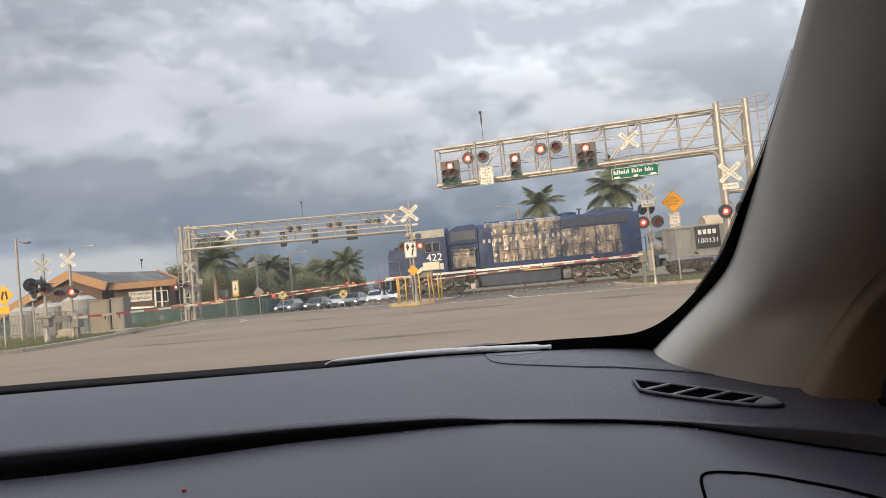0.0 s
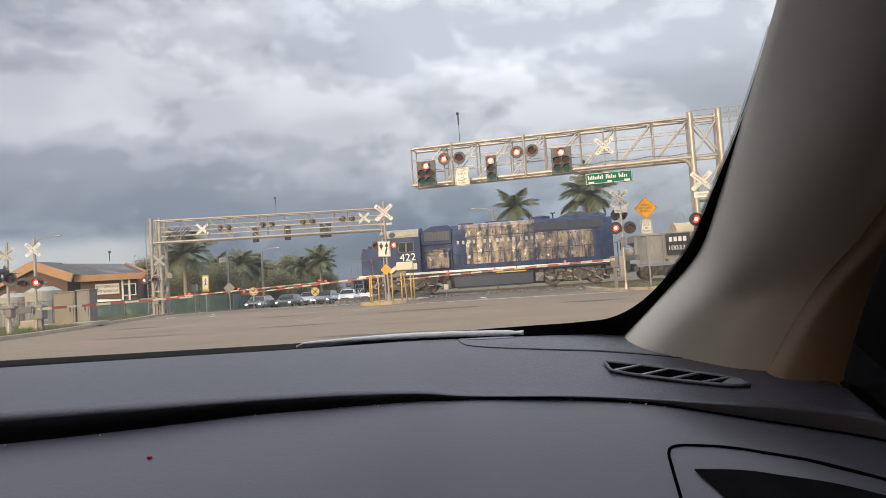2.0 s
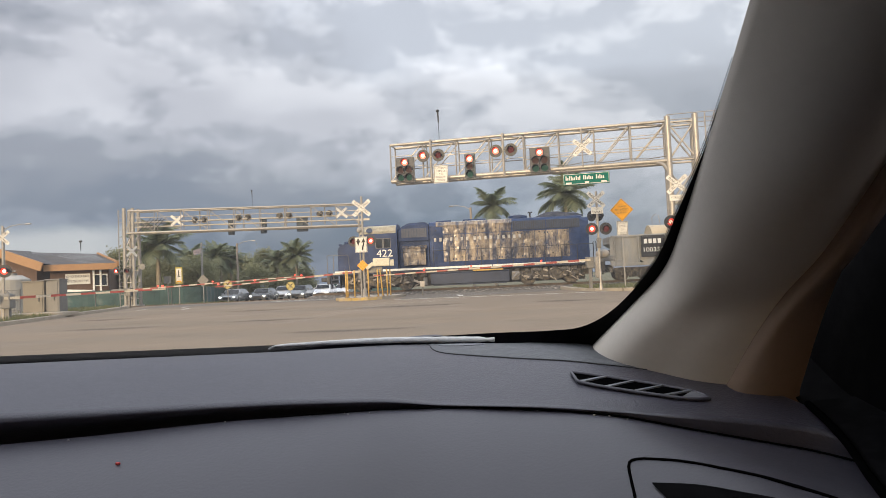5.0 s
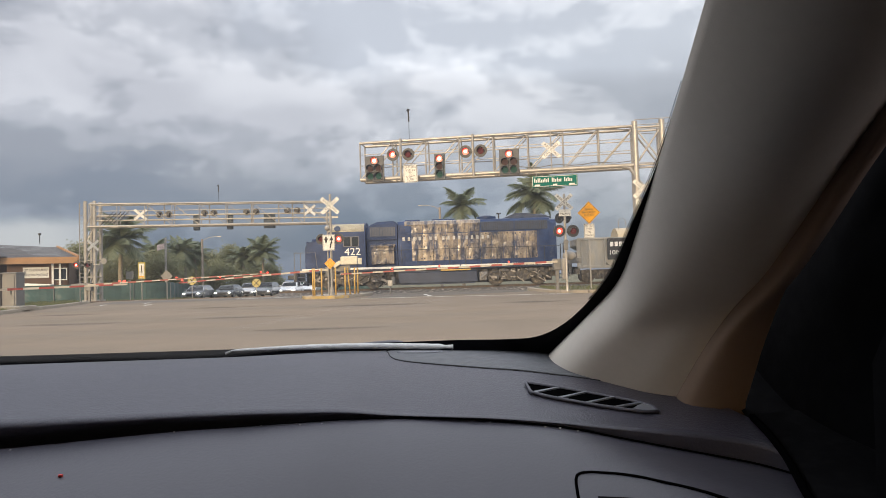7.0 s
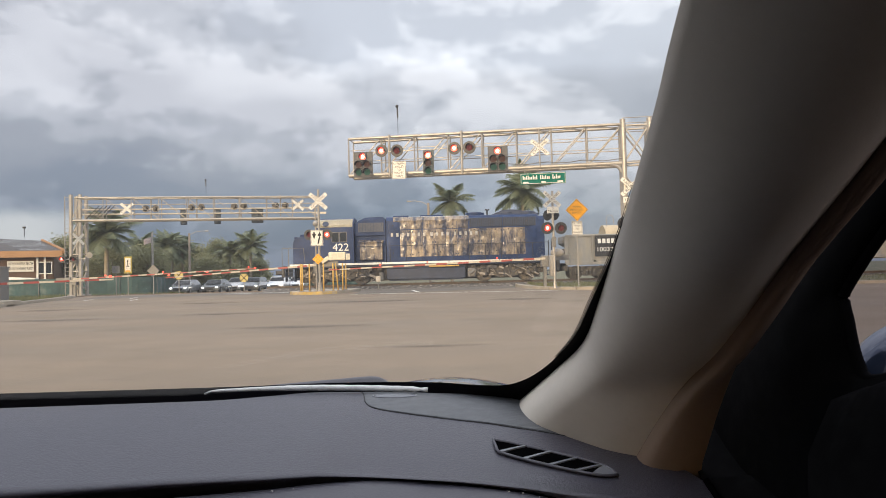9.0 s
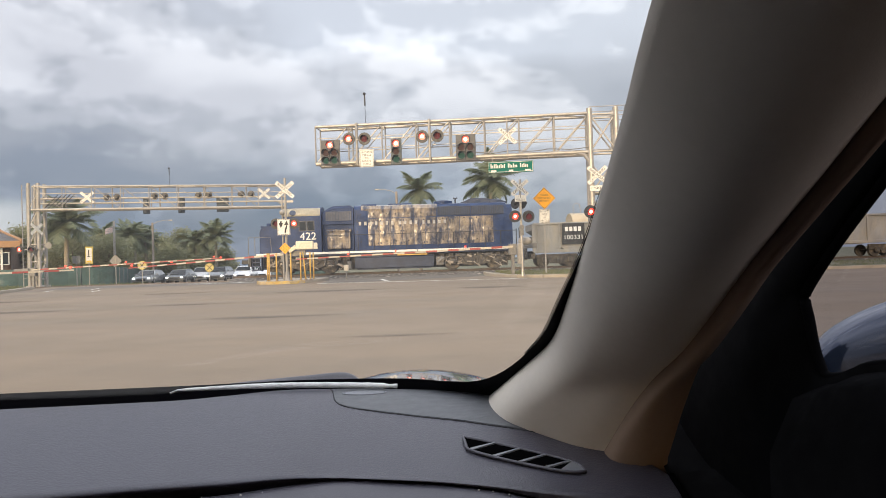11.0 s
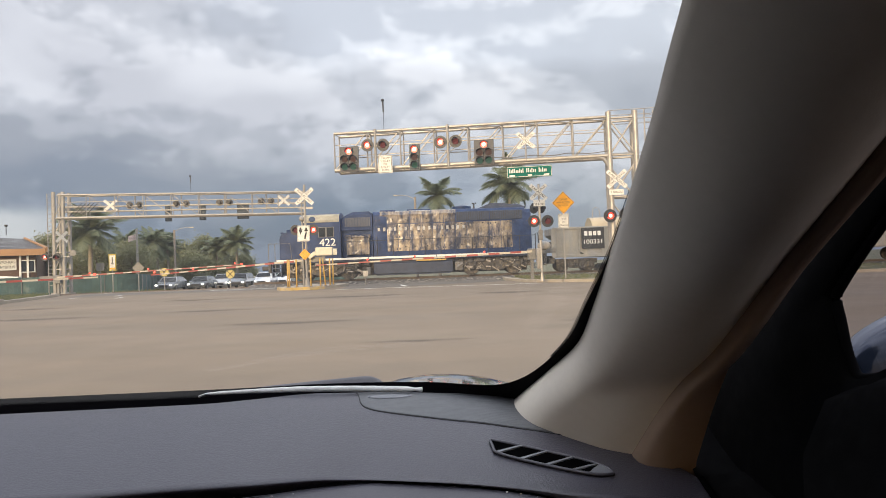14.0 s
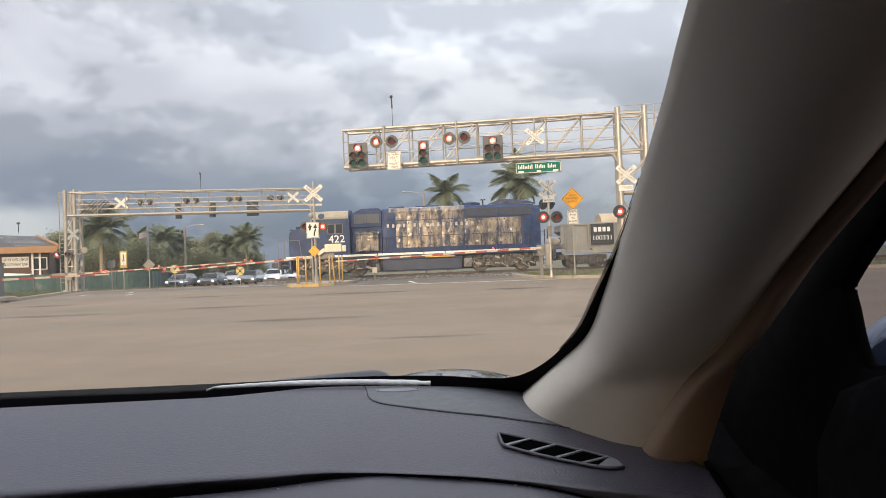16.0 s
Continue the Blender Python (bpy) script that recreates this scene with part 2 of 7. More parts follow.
dash_mat = material("dash_vinyl", (0.050, 0.048, 0.062), 0.40, var=0.012, scale=30, bump=0.16, bscale=330, spec=0.42)
dash_low = material("dash_lower_vinyl", (0.055, 0.053, 0.066), 0.44, var=0.012, scale=30, bump=0.07, bscale=330)
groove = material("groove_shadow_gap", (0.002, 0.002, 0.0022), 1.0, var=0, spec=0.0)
vent_plastic = material("vent_plastic", (0.15, 0.155, 0.172), 0.42, var=0.08, scale=40)
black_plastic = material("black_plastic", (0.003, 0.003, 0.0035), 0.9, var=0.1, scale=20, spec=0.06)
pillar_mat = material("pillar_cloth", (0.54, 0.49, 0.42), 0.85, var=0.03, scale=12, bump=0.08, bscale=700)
# same cloth; the return's dim warm light is put into a browner colour
pillar_warm_light = material("pillar_return_warm_light", (0.23, 0.16, 0.112), 0.85, var=0.04, scale=12, bump=0.08, bscale=700)
frit_mat = material("black_frit", (0.005, 0.005, 0.007), 0.7, var=0, spec=0.05)
paper_mat = material("white_rolled_paper", (0.60, 0.595, 0.585), 0.65, var=0.08, scale=60, bump=0.3, bscale=120)
hood_mat = material("hood_paint", (0.034, 0.046, 0.070), 0.10, metal=0.3, var=0.03, scale=3, coat=1.0)
red_speck = material("red_speck", (0.5, 0.04, 0.03), 0.6, var=0)
speck_mat = material("pale_lint", (0.6, 0.58, 0.55), 0.8, var=0)


def leaf_material(name, a, b):
    m = bpy.data.materials.new(name)
    m.use_nodes = True
    nt = m.node_tree
    N, L = nt.nodes.new, nt.links.new
    p = nt.nodes["Principled BSDF"]
    g = N("ShaderNodeNewGeometry")
    r = N("ShaderNodeValToRGB")
    r.color_ramp.elements[0].color, r.color_ramp.elements[1].color = (*a, 1), (*b, 1)
    L(g.outputs["Random Per Island"], r.inputs[0])
    L(r.outputs[0], p.inputs["Base Color"])
    p.inputs["Roughness"].default_value = 0.55
    t = N("ShaderNodeBsdfTranslucent")
    L(r.outputs[0], t.inputs[0])
    x = N("ShaderNodeMixShader")
    x.inputs[0].default_value = 0.5
    L(p.outputs[0], x.inputs[1])
    L(t.outputs[0], x.inputs[2])
    L(x.outputs[0], nt.nodes["Material Output"].inputs[0])
    return m


palm_leaf = leaf_material("palm_leaf", (0.13, 0.165, 0.105), (0.30, 0.325, 0.20))
tree_leaf = leaf_material("tree_leaf", (0.17, 0.185, 0.10), (0.34, 0.33, 0.18))
blade_leaf = leaf_material("grass_leaf", (0.10, 0.125, 0.04), (0.24, 0.22, 0.10))

# ---- building helpers ----
ORIGIN = {}


def thing(name, loc, label, category, group="", kind=""):
    ob = new(name)
    ob.location = loc
    ob.empty_display_size = 0.3
    ORIGIN[ob.name] = Vector(loc)
    return tagged(ob, label, category, group, kind)


def part(name, bm, mat, parent=None, label="", smooth=False):
    """One bmesh, in world metres, as one mesh object under a thing or a part."""
    o = ORIGIN[parent.name] if parent else Vector((0, 0, 0))
    bmesh.ops.translate(bm, verts=bm.verts, vec=-o)
    bmesh.ops.recalc_face_normals(bm, faces=bm.faces)
    me = bpy.data.meshes.new(name)
    bm.to_mesh(me)
    bm.free()
    me.materials.append(mat)
    if smooth:
        me.polygons.foreach_set("use_smooth", [True] * len(me.polygons))
    ob = new(name, me)
    if parent:
        ob.parent = parent
    ORIGIN[ob.name] = o
    return tagged(ob, label)


def solo(name, bm, mat, label, category, kind="", smooth=False, loc=None):
    """A thing that is a single mesh, with its origin at loc."""
    loc = Vector(loc or (0, 0, 0))
    bmesh.ops.translate(bm, verts=bm.verts, vec=-loc)
    ob = part(name, bm, mat, None, "", smooth)
    ob.location = loc
    return tagged(ob, label, category, "", kind)


def B():
    return bmesh.new()


def box(bm, c, s, rot=None, bevel=0.0):
    m = Matrix.Translation(c) @ (rot.to_4x4() if rot else Matrix.Identity(4)) @ Matrix.Diagonal((*s, 1))
    r = bmesh.ops.create_cube(bm, size=1, matrix=m)
    if bevel > 0:
        es = list({e for v in r["verts"] for e in v.link_edges})
        bmesh.ops.bevel(bm, geom=es, offset=bevel, segments=2, affect="EDGES", profile=0.5)
    return bm


def rod(bm, p0, p1, r, seg=8, r2=None):
    p0, p1 = Vector(p0), Vector(p1)
    d = p1 - p0
    m = Matrix.Translation((p0 + p1) / 2) @ d.to_track_quat("Z", "Y").to_matrix().to_4x4()
    bmesh.ops.create_cone(bm, cap_ends=True, segments=seg, radius1=r, radius2=r if r2 is None else r2, depth=d.length, matrix=m)
    return bm


def disc(bm, c, r, thick, axis=(0, -1, 0), seg=20):
    c, axis = Vector(c), Vector(axis).normalized()
    return rod(bm, c - axis * thick / 2, c + axis * thick / 2, r, seg)


def prism(bm, pts, y0, y1):
    """A polygon given in (x, z), drawn out from y0 to y1."""
    a = [bm.verts.new((x, y0, z)) for x, z in pts]
    b = [bm.verts.new((x, y1, z)) for x, z in pts]
    bm.faces.new(a)
    bm.faces.new(b[::-1])
    n = len(pts)
    for i in range(n):
        bm.faces.new((a[i], a[(i + 1) % n], b[(i + 1) % n], b[i]))
    return bm


def tube(bm, pts, r, seg=6, closed=False):
    """A round bar through the points."""
    pts = [Vector(p) for p in pts]
    n = len(pts)
    rings = []
    for i, p in enumerate(pts):
        q0, q1 = pts[i - 1] if (i or closed) else p, pts[(i + 1) % n] if (i < n - 1 or closed) else p
        q = (q1 - q0).to_track_quat("Z", "Y")
        rr = r[i] if isinstance(r, (list, tuple)) else r
        rings.append([bm.verts.new(p + q @ Vector((rr * math.cos(6.2832 * k / seg), rr * math.sin(6.2832 * k / seg), 0))) for k in range(seg)])
    for i in range(n if closed else n - 1):
        a, b = rings[i], rings[(i + 1) % n]
        for k in range(seg):
            bm.faces.new((a[k], a[(k + 1) % seg], b[(k + 1) % seg], b[k]))
    if not closed:
        bm.faces.new(rings[0][::-1])
        bm.faces.new(rings[-1])
    return bm


def grid(bm, rows):
    """Faces over a rectangular net of points."""
    vs = [[bm.verts.new(p) for p in row] for row in rows]
    for i in range(len(vs) - 1):
        for j in range(len(vs[0]) - 1):
            bm.faces.new((vs[i][j], vs[i][j + 1], vs[i + 1][j + 1], vs[i + 1][j]))
    return bm


def lettering(name, text, c, height, mat, parent=None, depth=0.004, width=None, turn=0.0, tilt=0.0):
    """Built-in font, turned to a mesh, facing -y, centred on c."""
    cu = bpy.data.curves.new(name, "FONT")
    cu.body, cu.size, cu.extrude, cu.align_x, cu.align_y = text, height * 1.38, depth, "CENTER", "CENTER"
    tmp = bpy.data.objects.new(name, cu)
    scene.collection.objects.link(tmp)
    bpy.context.view_layer.update()
    me = bpy.data.meshes.new_from_object(tmp.evaluated_get(bpy.context.evaluated_depsgraph_get()))
    bpy.data.objects.remove(tmp)
    xs = [v.co.x for v in me.vertices]
    k = 1.0 if width is None else width / (max(xs) - min(xs))
    me.transform(Matrix.Rotation(radians(turn), 4, "Z") @ Matrix.Rotation(radians(90), 4, "X") @ Matrix.Rotation(radians(tilt), 4, "Z") @ Matrix.Diagonal((k, 1, 1, 1)))
    o = ORIGIN[parent.name] if parent else Vector((0, 0, 0))
    me.transform(Matrix.Translation(Vector(c) - o))
    me.materials.clear()
    me.materials.append(mat)
    ob = new(name, me)
    if parent:
        ob.parent = parent
    return ob


def rise(y):
    """Height of the road: level at the car, up to the rails, down beyond."""
    return float(np.interp(y, [-400, 24, 32, 38, 42, 45, 46, 50, 51, 53, 58, 70, 90, 400], [0, 0, 0.02, 0.04, 0.06, 0.10, 0.11, 0.10, 0.05, -0.10, -0.28, -0.48, -0.60, -0.60]))


# ---- ground, roads, verges, tracks ----
def sheet(x0, x1, y0, y1, dz=0.0, nx=2, ny=40, edge0=None, edge1=None):
    """A strip of the ground between two side lines, following its rise."""
    bm = B()
    rows = []
    for y in np.linspace(y0, y1, ny):
        a = edge0(y) if edge0 else x0
        b = edge1(y) if edge1 else x1
        rows.append([(x, y, rise(y) + dz) for x in np.linspace(a, b, nx)])
    return grid(bm, rows)


bm = B()
ys = [-3000, -800, -200, -60, -20, 0, *range(4, 96, 2), 110, 150, 250, 600, 1500, 3000]
grid(bm, [[(x, y, rise(y) - 0.04) for x in (-3000, -600, -120, -40, 0, 40, 120, 600, 3000)] for y in ys])
solo("ground", bm, grass_soil, "dry sandy grass ground reaching the horizon", "ground", "structure")


def left_edge(y):
    return float(np.interp(y, [14, 18, 21, 23, 30, 40, 60, 140], [-60, -30, -19.5, -18.2, -19.4, -21.7, -25.5, -40]))


def right_edge(y):
    return float(np.interp(y, [33.0, 33.5, 34.3, 35.5, 37.5, 41, 60, 140], [60, 14, 9.5, 7.2, 5.9, 5.6, 1.0, -18]))


road = sheet(-300, 300, -40, 14.2, 0.0, nx=8, ny=28)
bmesh.ops.triangulate(road, faces=road.faces)
solo("road", road, asphalt, "worn warm grey asphalt of a wide intersection", "road", "structure")
solo("road_crossing_approach", sheet(0, 0, 14.2, 33.0, 0.0, 10, 30, left_edge, lambda y: 300), asphalt, "worn grey asphalt running up to the rail crossing", "road", "structure")
solo("road_crossing", sheet(0, 0, 33.0, 140, 0.0, 8, 90, left_edge, right_edge), asphalt, "grey asphalt road over the rail crossing", "road", "structure")
solo("crossing_panel", sheet(-21, -4.2, 41.6, 45.2, 0.006, 3, 10), asphalt_dark, "dark patched asphalt strip beside the rails", "road", "structure")
solo("crossing_panel", sheet(-4.2, 5.3, 37.7, 45.2, 0.006, 3, 14, None, lambda y: float(np.interp(y, [37.7, 41, 45.2], [-2.4, 5.3, 5.0]))), asphalt_dark, "dark asphalt patch between the edge line and the rails", "road", "structure")


def kerb_line(name, pts, label):
    bm = B()
    for (x, y), (x2, y2) in zip(pts[:-1], pts[1:]):
        d = Vector((x2 - x, y2 - y, 0)).normalized()
        nrm = Vector((-d.y, d.x, 0)) * 0.15
        a, b = Vector((x, y, rise(y) - 0.05)), Vector((x2, y2, rise(y2) - 0.05))
        top = Vector((0, 0, 0.20))
        vs = [a - nrm, b - nrm, b + nrm, a + nrm]
        v0 = [bm.verts.new(v) for v in vs]
        v1 = [bm.verts.new(v + top) for v in vs]
        bm.faces.new(v1)
        for i in range(4):
            bm.faces.new((v0[i], v0[(i + 1) % 4], v1[(i + 1) % 4], v1[i]))
    return solo(name, bm, concrete, label, "kerb", "structure")


r_pts = [(5.6, 44.0), (5.7, 41), (5.95, 38.5), (6.5, 36.8), (7.6, 35.4), (9.6, 34.4), (13, 33.8), (20, 33.4), (32, 33.2), (60, 33.2)]
kerb_line("kerb_right", r_pts, "pale concrete kerb round the corner")
l_pts = [(-60, 14.0), (-30, 17.6), (-22, 20.0), (-19.2, 21.6), (-18.3, 23.2), (-18.5, 26), (-19.4, 30), (-20.4, 34), (-21.7, 40), (-22.6, 44.2)]
kerb_line("kerb_left", l_pts, "pale concrete kerb beside the gate posts")
bm = B()
for (x, y), (x2, y2) in zip(r_pts[:-1], r_pts[1:]):
    vs = [bm.verts.new(p) for p in ((x, y, rise(y) + 0.13), (x2, y2, rise(y2) + 0.13), (x2 + 0.5, 44.6, rise(44.6) + 0.12), (x + 0.3, 44.6, rise(44.6) + 0.12))]
    bm.faces.new(vs)
bmesh.ops.remove_doubles(bm, verts=bm.verts, dist=0.001)
solo("verge_right", bm, grass_soil, "grassy verge with dry sandy patches beside the rails", "verge", "structure")
bm = B()
for (x, y), (x2, y2) in zip(l_pts[:-1], l_pts[1:]):
    vs = [bm.verts.new(p) for p in ((x, y, rise(y) + 0.12), (x2, y2, rise(y2) + 0.12), (x2 - 40, y2 + 6, rise(y2) + 0.12), (x - 40, y + 6, rise(y) + 0.12))]
    bm.faces.new(vs)
bmesh.ops.remove_doubles(bm, verts=bm.verts, dist=0.001)
solo("verge_left", bm, grass_soil, "grassy verge under the gate posts", "verge", "structure")

# ballast stands above the road beside it, and gives way where the road passes
for y, z, x0, x1 in ((47.55, 0.29, -11.0, 200), (47.55, 0.02, -200, -24), (52.2, -0.14, -200, -24), (52.2, -0.14, 7, 200)):
    bm = B()
    rows = []
    for x in np.linspace(x0, x1, 5):
        rows.append([(x, y - 2.4, z - 0.3), (x, y - 1.5, z), (x, y + 1.5, z), (x, y + 2.4, z - 0.3)])
    grid(bm, rows)
    solo("track_bed", bm, ballast_mat, "grey stone ballast under the rails", "track bed", "structure")
for y, z, x0, x1 in ((47.55, 0.395, -11.0, 200), (47.55, 0.105, -200, -11.05), (52.2, 0.0, -200, 200)):
    for s in (-0.72, 0.72):
        bm = B()
        box(bm, ((x0 + x1) / 2, y + s, z), (x1 - x0, 0.07, 0.05))
        box(bm, ((x0 + x1) / 2, y + s, z - 0.055), (x1 - x0, 0.025, 0.08))
        solo("rail", bm, steel_rail, "rusty steel rail with a worn bright top", "rail", "structure")

# ---- the car that carries the camera ----
Z = 1.15
car = thing("car", (0, 0.2, 0), "grey car interior with a dark vinyl dashboard", "car")


def curve(xs, ys):
    """A smooth line through a few stations."""
    def f(x):
        n = len(xs)
        if x <= xs[0]:
            return ys[0] + (x - xs[0]) * (ys[1] - ys[0]) / (xs[1] - xs[0])
        if x >= xs[-1]:
            return ys[-1] + (x - xs[-1]) * (ys[-1] - ys[-2]) / (xs[-1] - xs[-2])
        i = max(k for k in range(n - 1) if xs[k] <= x)
        h = xs[i + 1] - xs[i]
        t = (x - xs[i]) / h

        def slope(k):
            if k == 0 or k == n - 1:
                j = 0 if k == 0 else n - 2
                return (ys[j + 1] - ys[j]) / (xs[j + 1] - xs[j])
            return (ys[k + 1] - ys[k - 1]) / (xs[k + 1] - xs[k - 1])
        return ((2 * t**3 - 3 * t**2 + 1) * ys[i] + (t**3 - 2 * t**2 + t) * h * slope(i)
                + (-2 * t**3 + 3 * t**2) * ys[i + 1] + (t**3 - t**2) * h * slope(i + 1))
    return f


far_y = curve([-1.4, -0.9, -0.6, -0.38, -0.30, -0.25, -0.20, -0.15, 0.0, 0.128, 0.20, 0.272, 0.36, 0.45], [0.96, 0.995, 1.010, 1.018, 1.025, 1.050, 1.080, 1.088, 1.062, 0.985, 0.870, 0.725, 0.56, 0.40])
far_z = curve([-1.4, -0.3, -0.2, 0.0, 0.128, 0.24, 0.272, 0.33, 0.45], [-0.191, -0.191, -0.194, -0.196, -0.196, -0.216, -0.228, -0.262, -0.34])
crease_y = curve([-1.4, -0.6935, -0.5251, -0.4089, -0.2692, -0.2071, -0.1603, -0.1153, -0.08835, -0.04976, 0.015, 0.06, 0.1, 0.145, 0.176, 0.22, 0.27, 0.32, 0.38, 0.45], [0.546, 0.6239, 0.642, 0.6504, 0.6641, 0.6725, 0.681, 0.705, 0.7235, 0.732, 0.716, 0.704, 0.692, 0.674, 0.666, 0.659, 0.645, 0.58, 0.45, 0.30])
pad_y = curve([-1.4, -0.6935, -0.5251, -0.4089, -0.2692, -0.2071, -0.1603, -0.1153, -0.08835, -0.04976, 0.015, 0.1, 0.145, 0.176, 0.3, 0.45], [0.546, 0.6239, 0.642, 0.6504, 0.6641, 0.6725, 0.681, 0.705, 0.7235, 0.732, 0.722, 0.668, 0.61, 0.55, 0.33, 0.12])
crease_z = curve([-1.4, -0.6935, -0.5251, -0.4089, -0.2692, -0.2071, -0.1603, -0.1153, -0.08835, -0.04976, 0.015, 0.1, 0.145, 0.176, 0.3, 0.45], [-0.2262, -0.2302, -0.2302, -0.2262, -0.2193, -0.2185, -0.2185, -0.2215, -0.2253, -0.2273, -0.228, -0.2335, -0.2403, -0.2457, -0.2692, -0.3])
lip_y = curve([-1.4, -0.54, -0.35, -0.25, -0.17, -0.12, -0.07, 0.015, 0.06, 0.10, 0.145, 0.176, 0.22, 0.27, 0.32, 0.38, 0.45], [0.545, 0.640, 0.655, 0.668, 0.680, 0.704, 0.730, 0.7125, 0.7005, 0.6885, 0.6705, 0.6625, 0.6555, 0.6415, 0.577, 0.447, 0.297])
lip_z = curve([-1.4, -0.54, -0.2, -0.12, -0.07, 0.03, 0.10, 0.2, 0.27, 0.34, 0.45], [-0.200, -0.202, -0.204, -0.212, -0.2235, -0.2255, -0.2285, -0.2325, -0.244, -0.275, -0.345])


def dash_top(x, y):
    """Height of the upper dash pad."""
    a, b = far_y(x), lip_y(x)
    t = min(max((a - y) / max(a - b, 1e-3), 0), 1)
    za, zb = far_z(x), lip_z(x)
    e, k = float(np.interp(x, [0.07, 0.2], [2.2, 1.1])), float(np.interp(x, [0.0, 0.15], [0.008, 0.0]))
    return za + (zb - za) * t**e + k * math.sin(math.pi * t) * (1 - t)


def undercut(x):
    """How far the joint is set back under the lip."""
    return float(np.interp(x, [-1.4, -0.30, -0.12, -0.04], [0.045, 0.040, 0.022, 0.0]))


XS = [-1.4 + 1.85 * i / 110 for i in range(111)]
bm = B()
rows = []
for x in XS:
    a, b, c = far_y(x), lip_y(x), crease_y(x)
    row = [(x, a + 0.05, Z + far_z(x) - 0.06), (x, a + 0.006, Z + far_z(x) - 0.012), (x, a + 0.004, Z + far_z(x) - 0.003)]
    n = 16
    for i in range(n + 1):
        t = i / n
        y = a + (b + 0.009 - a) * t
        row.append((x, y, Z + dash_top(x, y)))
    zl = dash_top(x, b + 0.009)
    drop = max(zl - crease_z(x), 0.001)
    for k in range(1, 7):
        u = math.pi / 2 * k / 6
        row.append((x, b + 0.009 - 0.0095 * math.sin(u), Z + zl - 0.30 * drop * (1 - math.cos(u))))
    cut = undercut(x)
    row += [(x, c + cut * 0.45, Z + crease_z(x) + 0.25 * drop), (x, c + cut, Z + crease_z(x) - 0.003 - 0.30 * cut)]
    rows.append(row)
grid(bm, rows)
part("dashboard", bm, dash_mat, car, "dark grey grained vinyl upper dashboard", smooth=True)


def low_z(x, y):
    """Height of the lower dash pad, which falls away towards the seat."""
    s = max(pad_y(x) - y, 0)
    return crease_z(x) - 0.12 * s - 1.25 * s * s


bm = B()
rows = []
for x in XS:
    c = crease_y(x)
    rows.append([(x, c + undercut(x) + 0.004, Z + crease_z(x) - 0.005 - 0.30 * undercut(x))] + [(x, c - s, Z + low_z(x, c - s)) for s in (0.0, 0.01, 0.03, 0.06, 0.09, 0.12, 0.16, 0.20, 0.25, 0.32)] + [(x, c - 0.36, Z - 0.70)])
grid(bm, rows)
low = part("lower_dashboard", bm, dash_low, car, "dark grey vinyl lower dash pad", smooth=True)


def strip(bm, pts, w, lift, zf):
    """A narrow raised line that follows a surface."""
    tube(bm, [(x, y, Z + zf(x, y) + lift) for x, y in pts], w, 6)
    return bm


# dark joint under the lip
cr = [-0.22 + 0.54 * i / 54 for i in range(55)]
bm = B()
tube(bm, [(x, crease_y(x) - 0.002, Z + crease_z(x) + 0.0012) for x in cr], [0.0003 + 0.0006 * min(1, i / 22) for i in range(55)], 6)
part("dash_joint", bm, groove, car, "dark joint between the dash pads")

# seam and speaker panel by the pillar
seam = [(-0.105, 1.080), (-0.098, 1.050), (-0.090, 0.985), (-0.078, 0.950), (-0.036, 0.918), (0.024, 0.883), (0.1055, 0.842), (0.148, 0.826), (0.1785, 0.812), (0.20, 0.800)]
fx = curve([p[0] for p in seam], [p[1] for p in seam])
pts = [(-0.105 + 0.297 * i / 60, fx(-0.105 + 0.297 * i / 60)) for i in range(61)]
part("dash_seam", strip(B(), pts, 0.0008, 0.0002, dash_top), rubber, car, "dark panel gap")


def grille_mat():
    m = material("speaker_mesh", (0.085, 0.088, 0.095), 0.5, var=0.05, scale=20)
    nt = m.node_tree
    p = nt.nodes["Principled BSDF"]
    v = nt.nodes.new("ShaderNodeTexWave")
    v.inputs["Scale"].default_value = 230
    v.inputs["Distortion"].default_value = 0.0
    b = nt.nodes.new("ShaderNodeBump")
    b.inputs["Strength"].default_value = 0.35
    b.inputs["Distance"].default_value = 0.0012
    co = nt.nodes.new("ShaderNodeTexCoord")
    nt.links.new(co.outputs["Object"], v.inputs["Vector"])
    nt.links.new(v.outputs["Fac"], b.inputs["Height"])
    nt.links.new(b.outputs[0], p.inputs["Normal"])
    return m


bm = B()
rows = []
for i in range(41):
    x = -0.096 + 0.276 * i / 40
    y0, y1 = fx(x) + 0.004, far_y(x) - 0.004
    if y1 < y0 + 0.004:
        y1 = y0 + 0.004
    rows.append([(x, y0 + (y1 - y0) * j / 8, Z + dash_top(x, y0 + (y1 - y0) * j / 8) + 0.0006) for j in range(9)])
grid(bm, rows)
part("speaker_grille", bm, grille_mat(), car, "finely perforated grey speaker panel", smooth=True)
bm = B()
sx, sy = -0.050, 1.024
ring = [(sx + 0.032 * math.cos(k * 0.2618), sy + 0.016 * math.sin(k * 0.2618)) for k in range(24)]
tube(bm, [(x, y, Z + dash_top(x, y) + 0.0008) for x, y in ring], 0.0012, 6, closed=True)
vs = [bm.verts.new((sx + (x - sx) * 0.9, sy + (y - sy) * 0.9, Z + dash_top(x, y) + 0.0014)) for x, y in ring]
bm.faces.new(vs)
part("dash_sensor", bm, vent_plastic, car, "oval pale grey sensor cover", smooth=True)

# corner defroster vent
V0, V1 = Vector((0.074, 0.800)), Vector((0.190, 0.707))
ax = (V1 - V0)
per = Vector((-ax.y, ax.x)).normalized()
if per.y < 0:
    per = -per


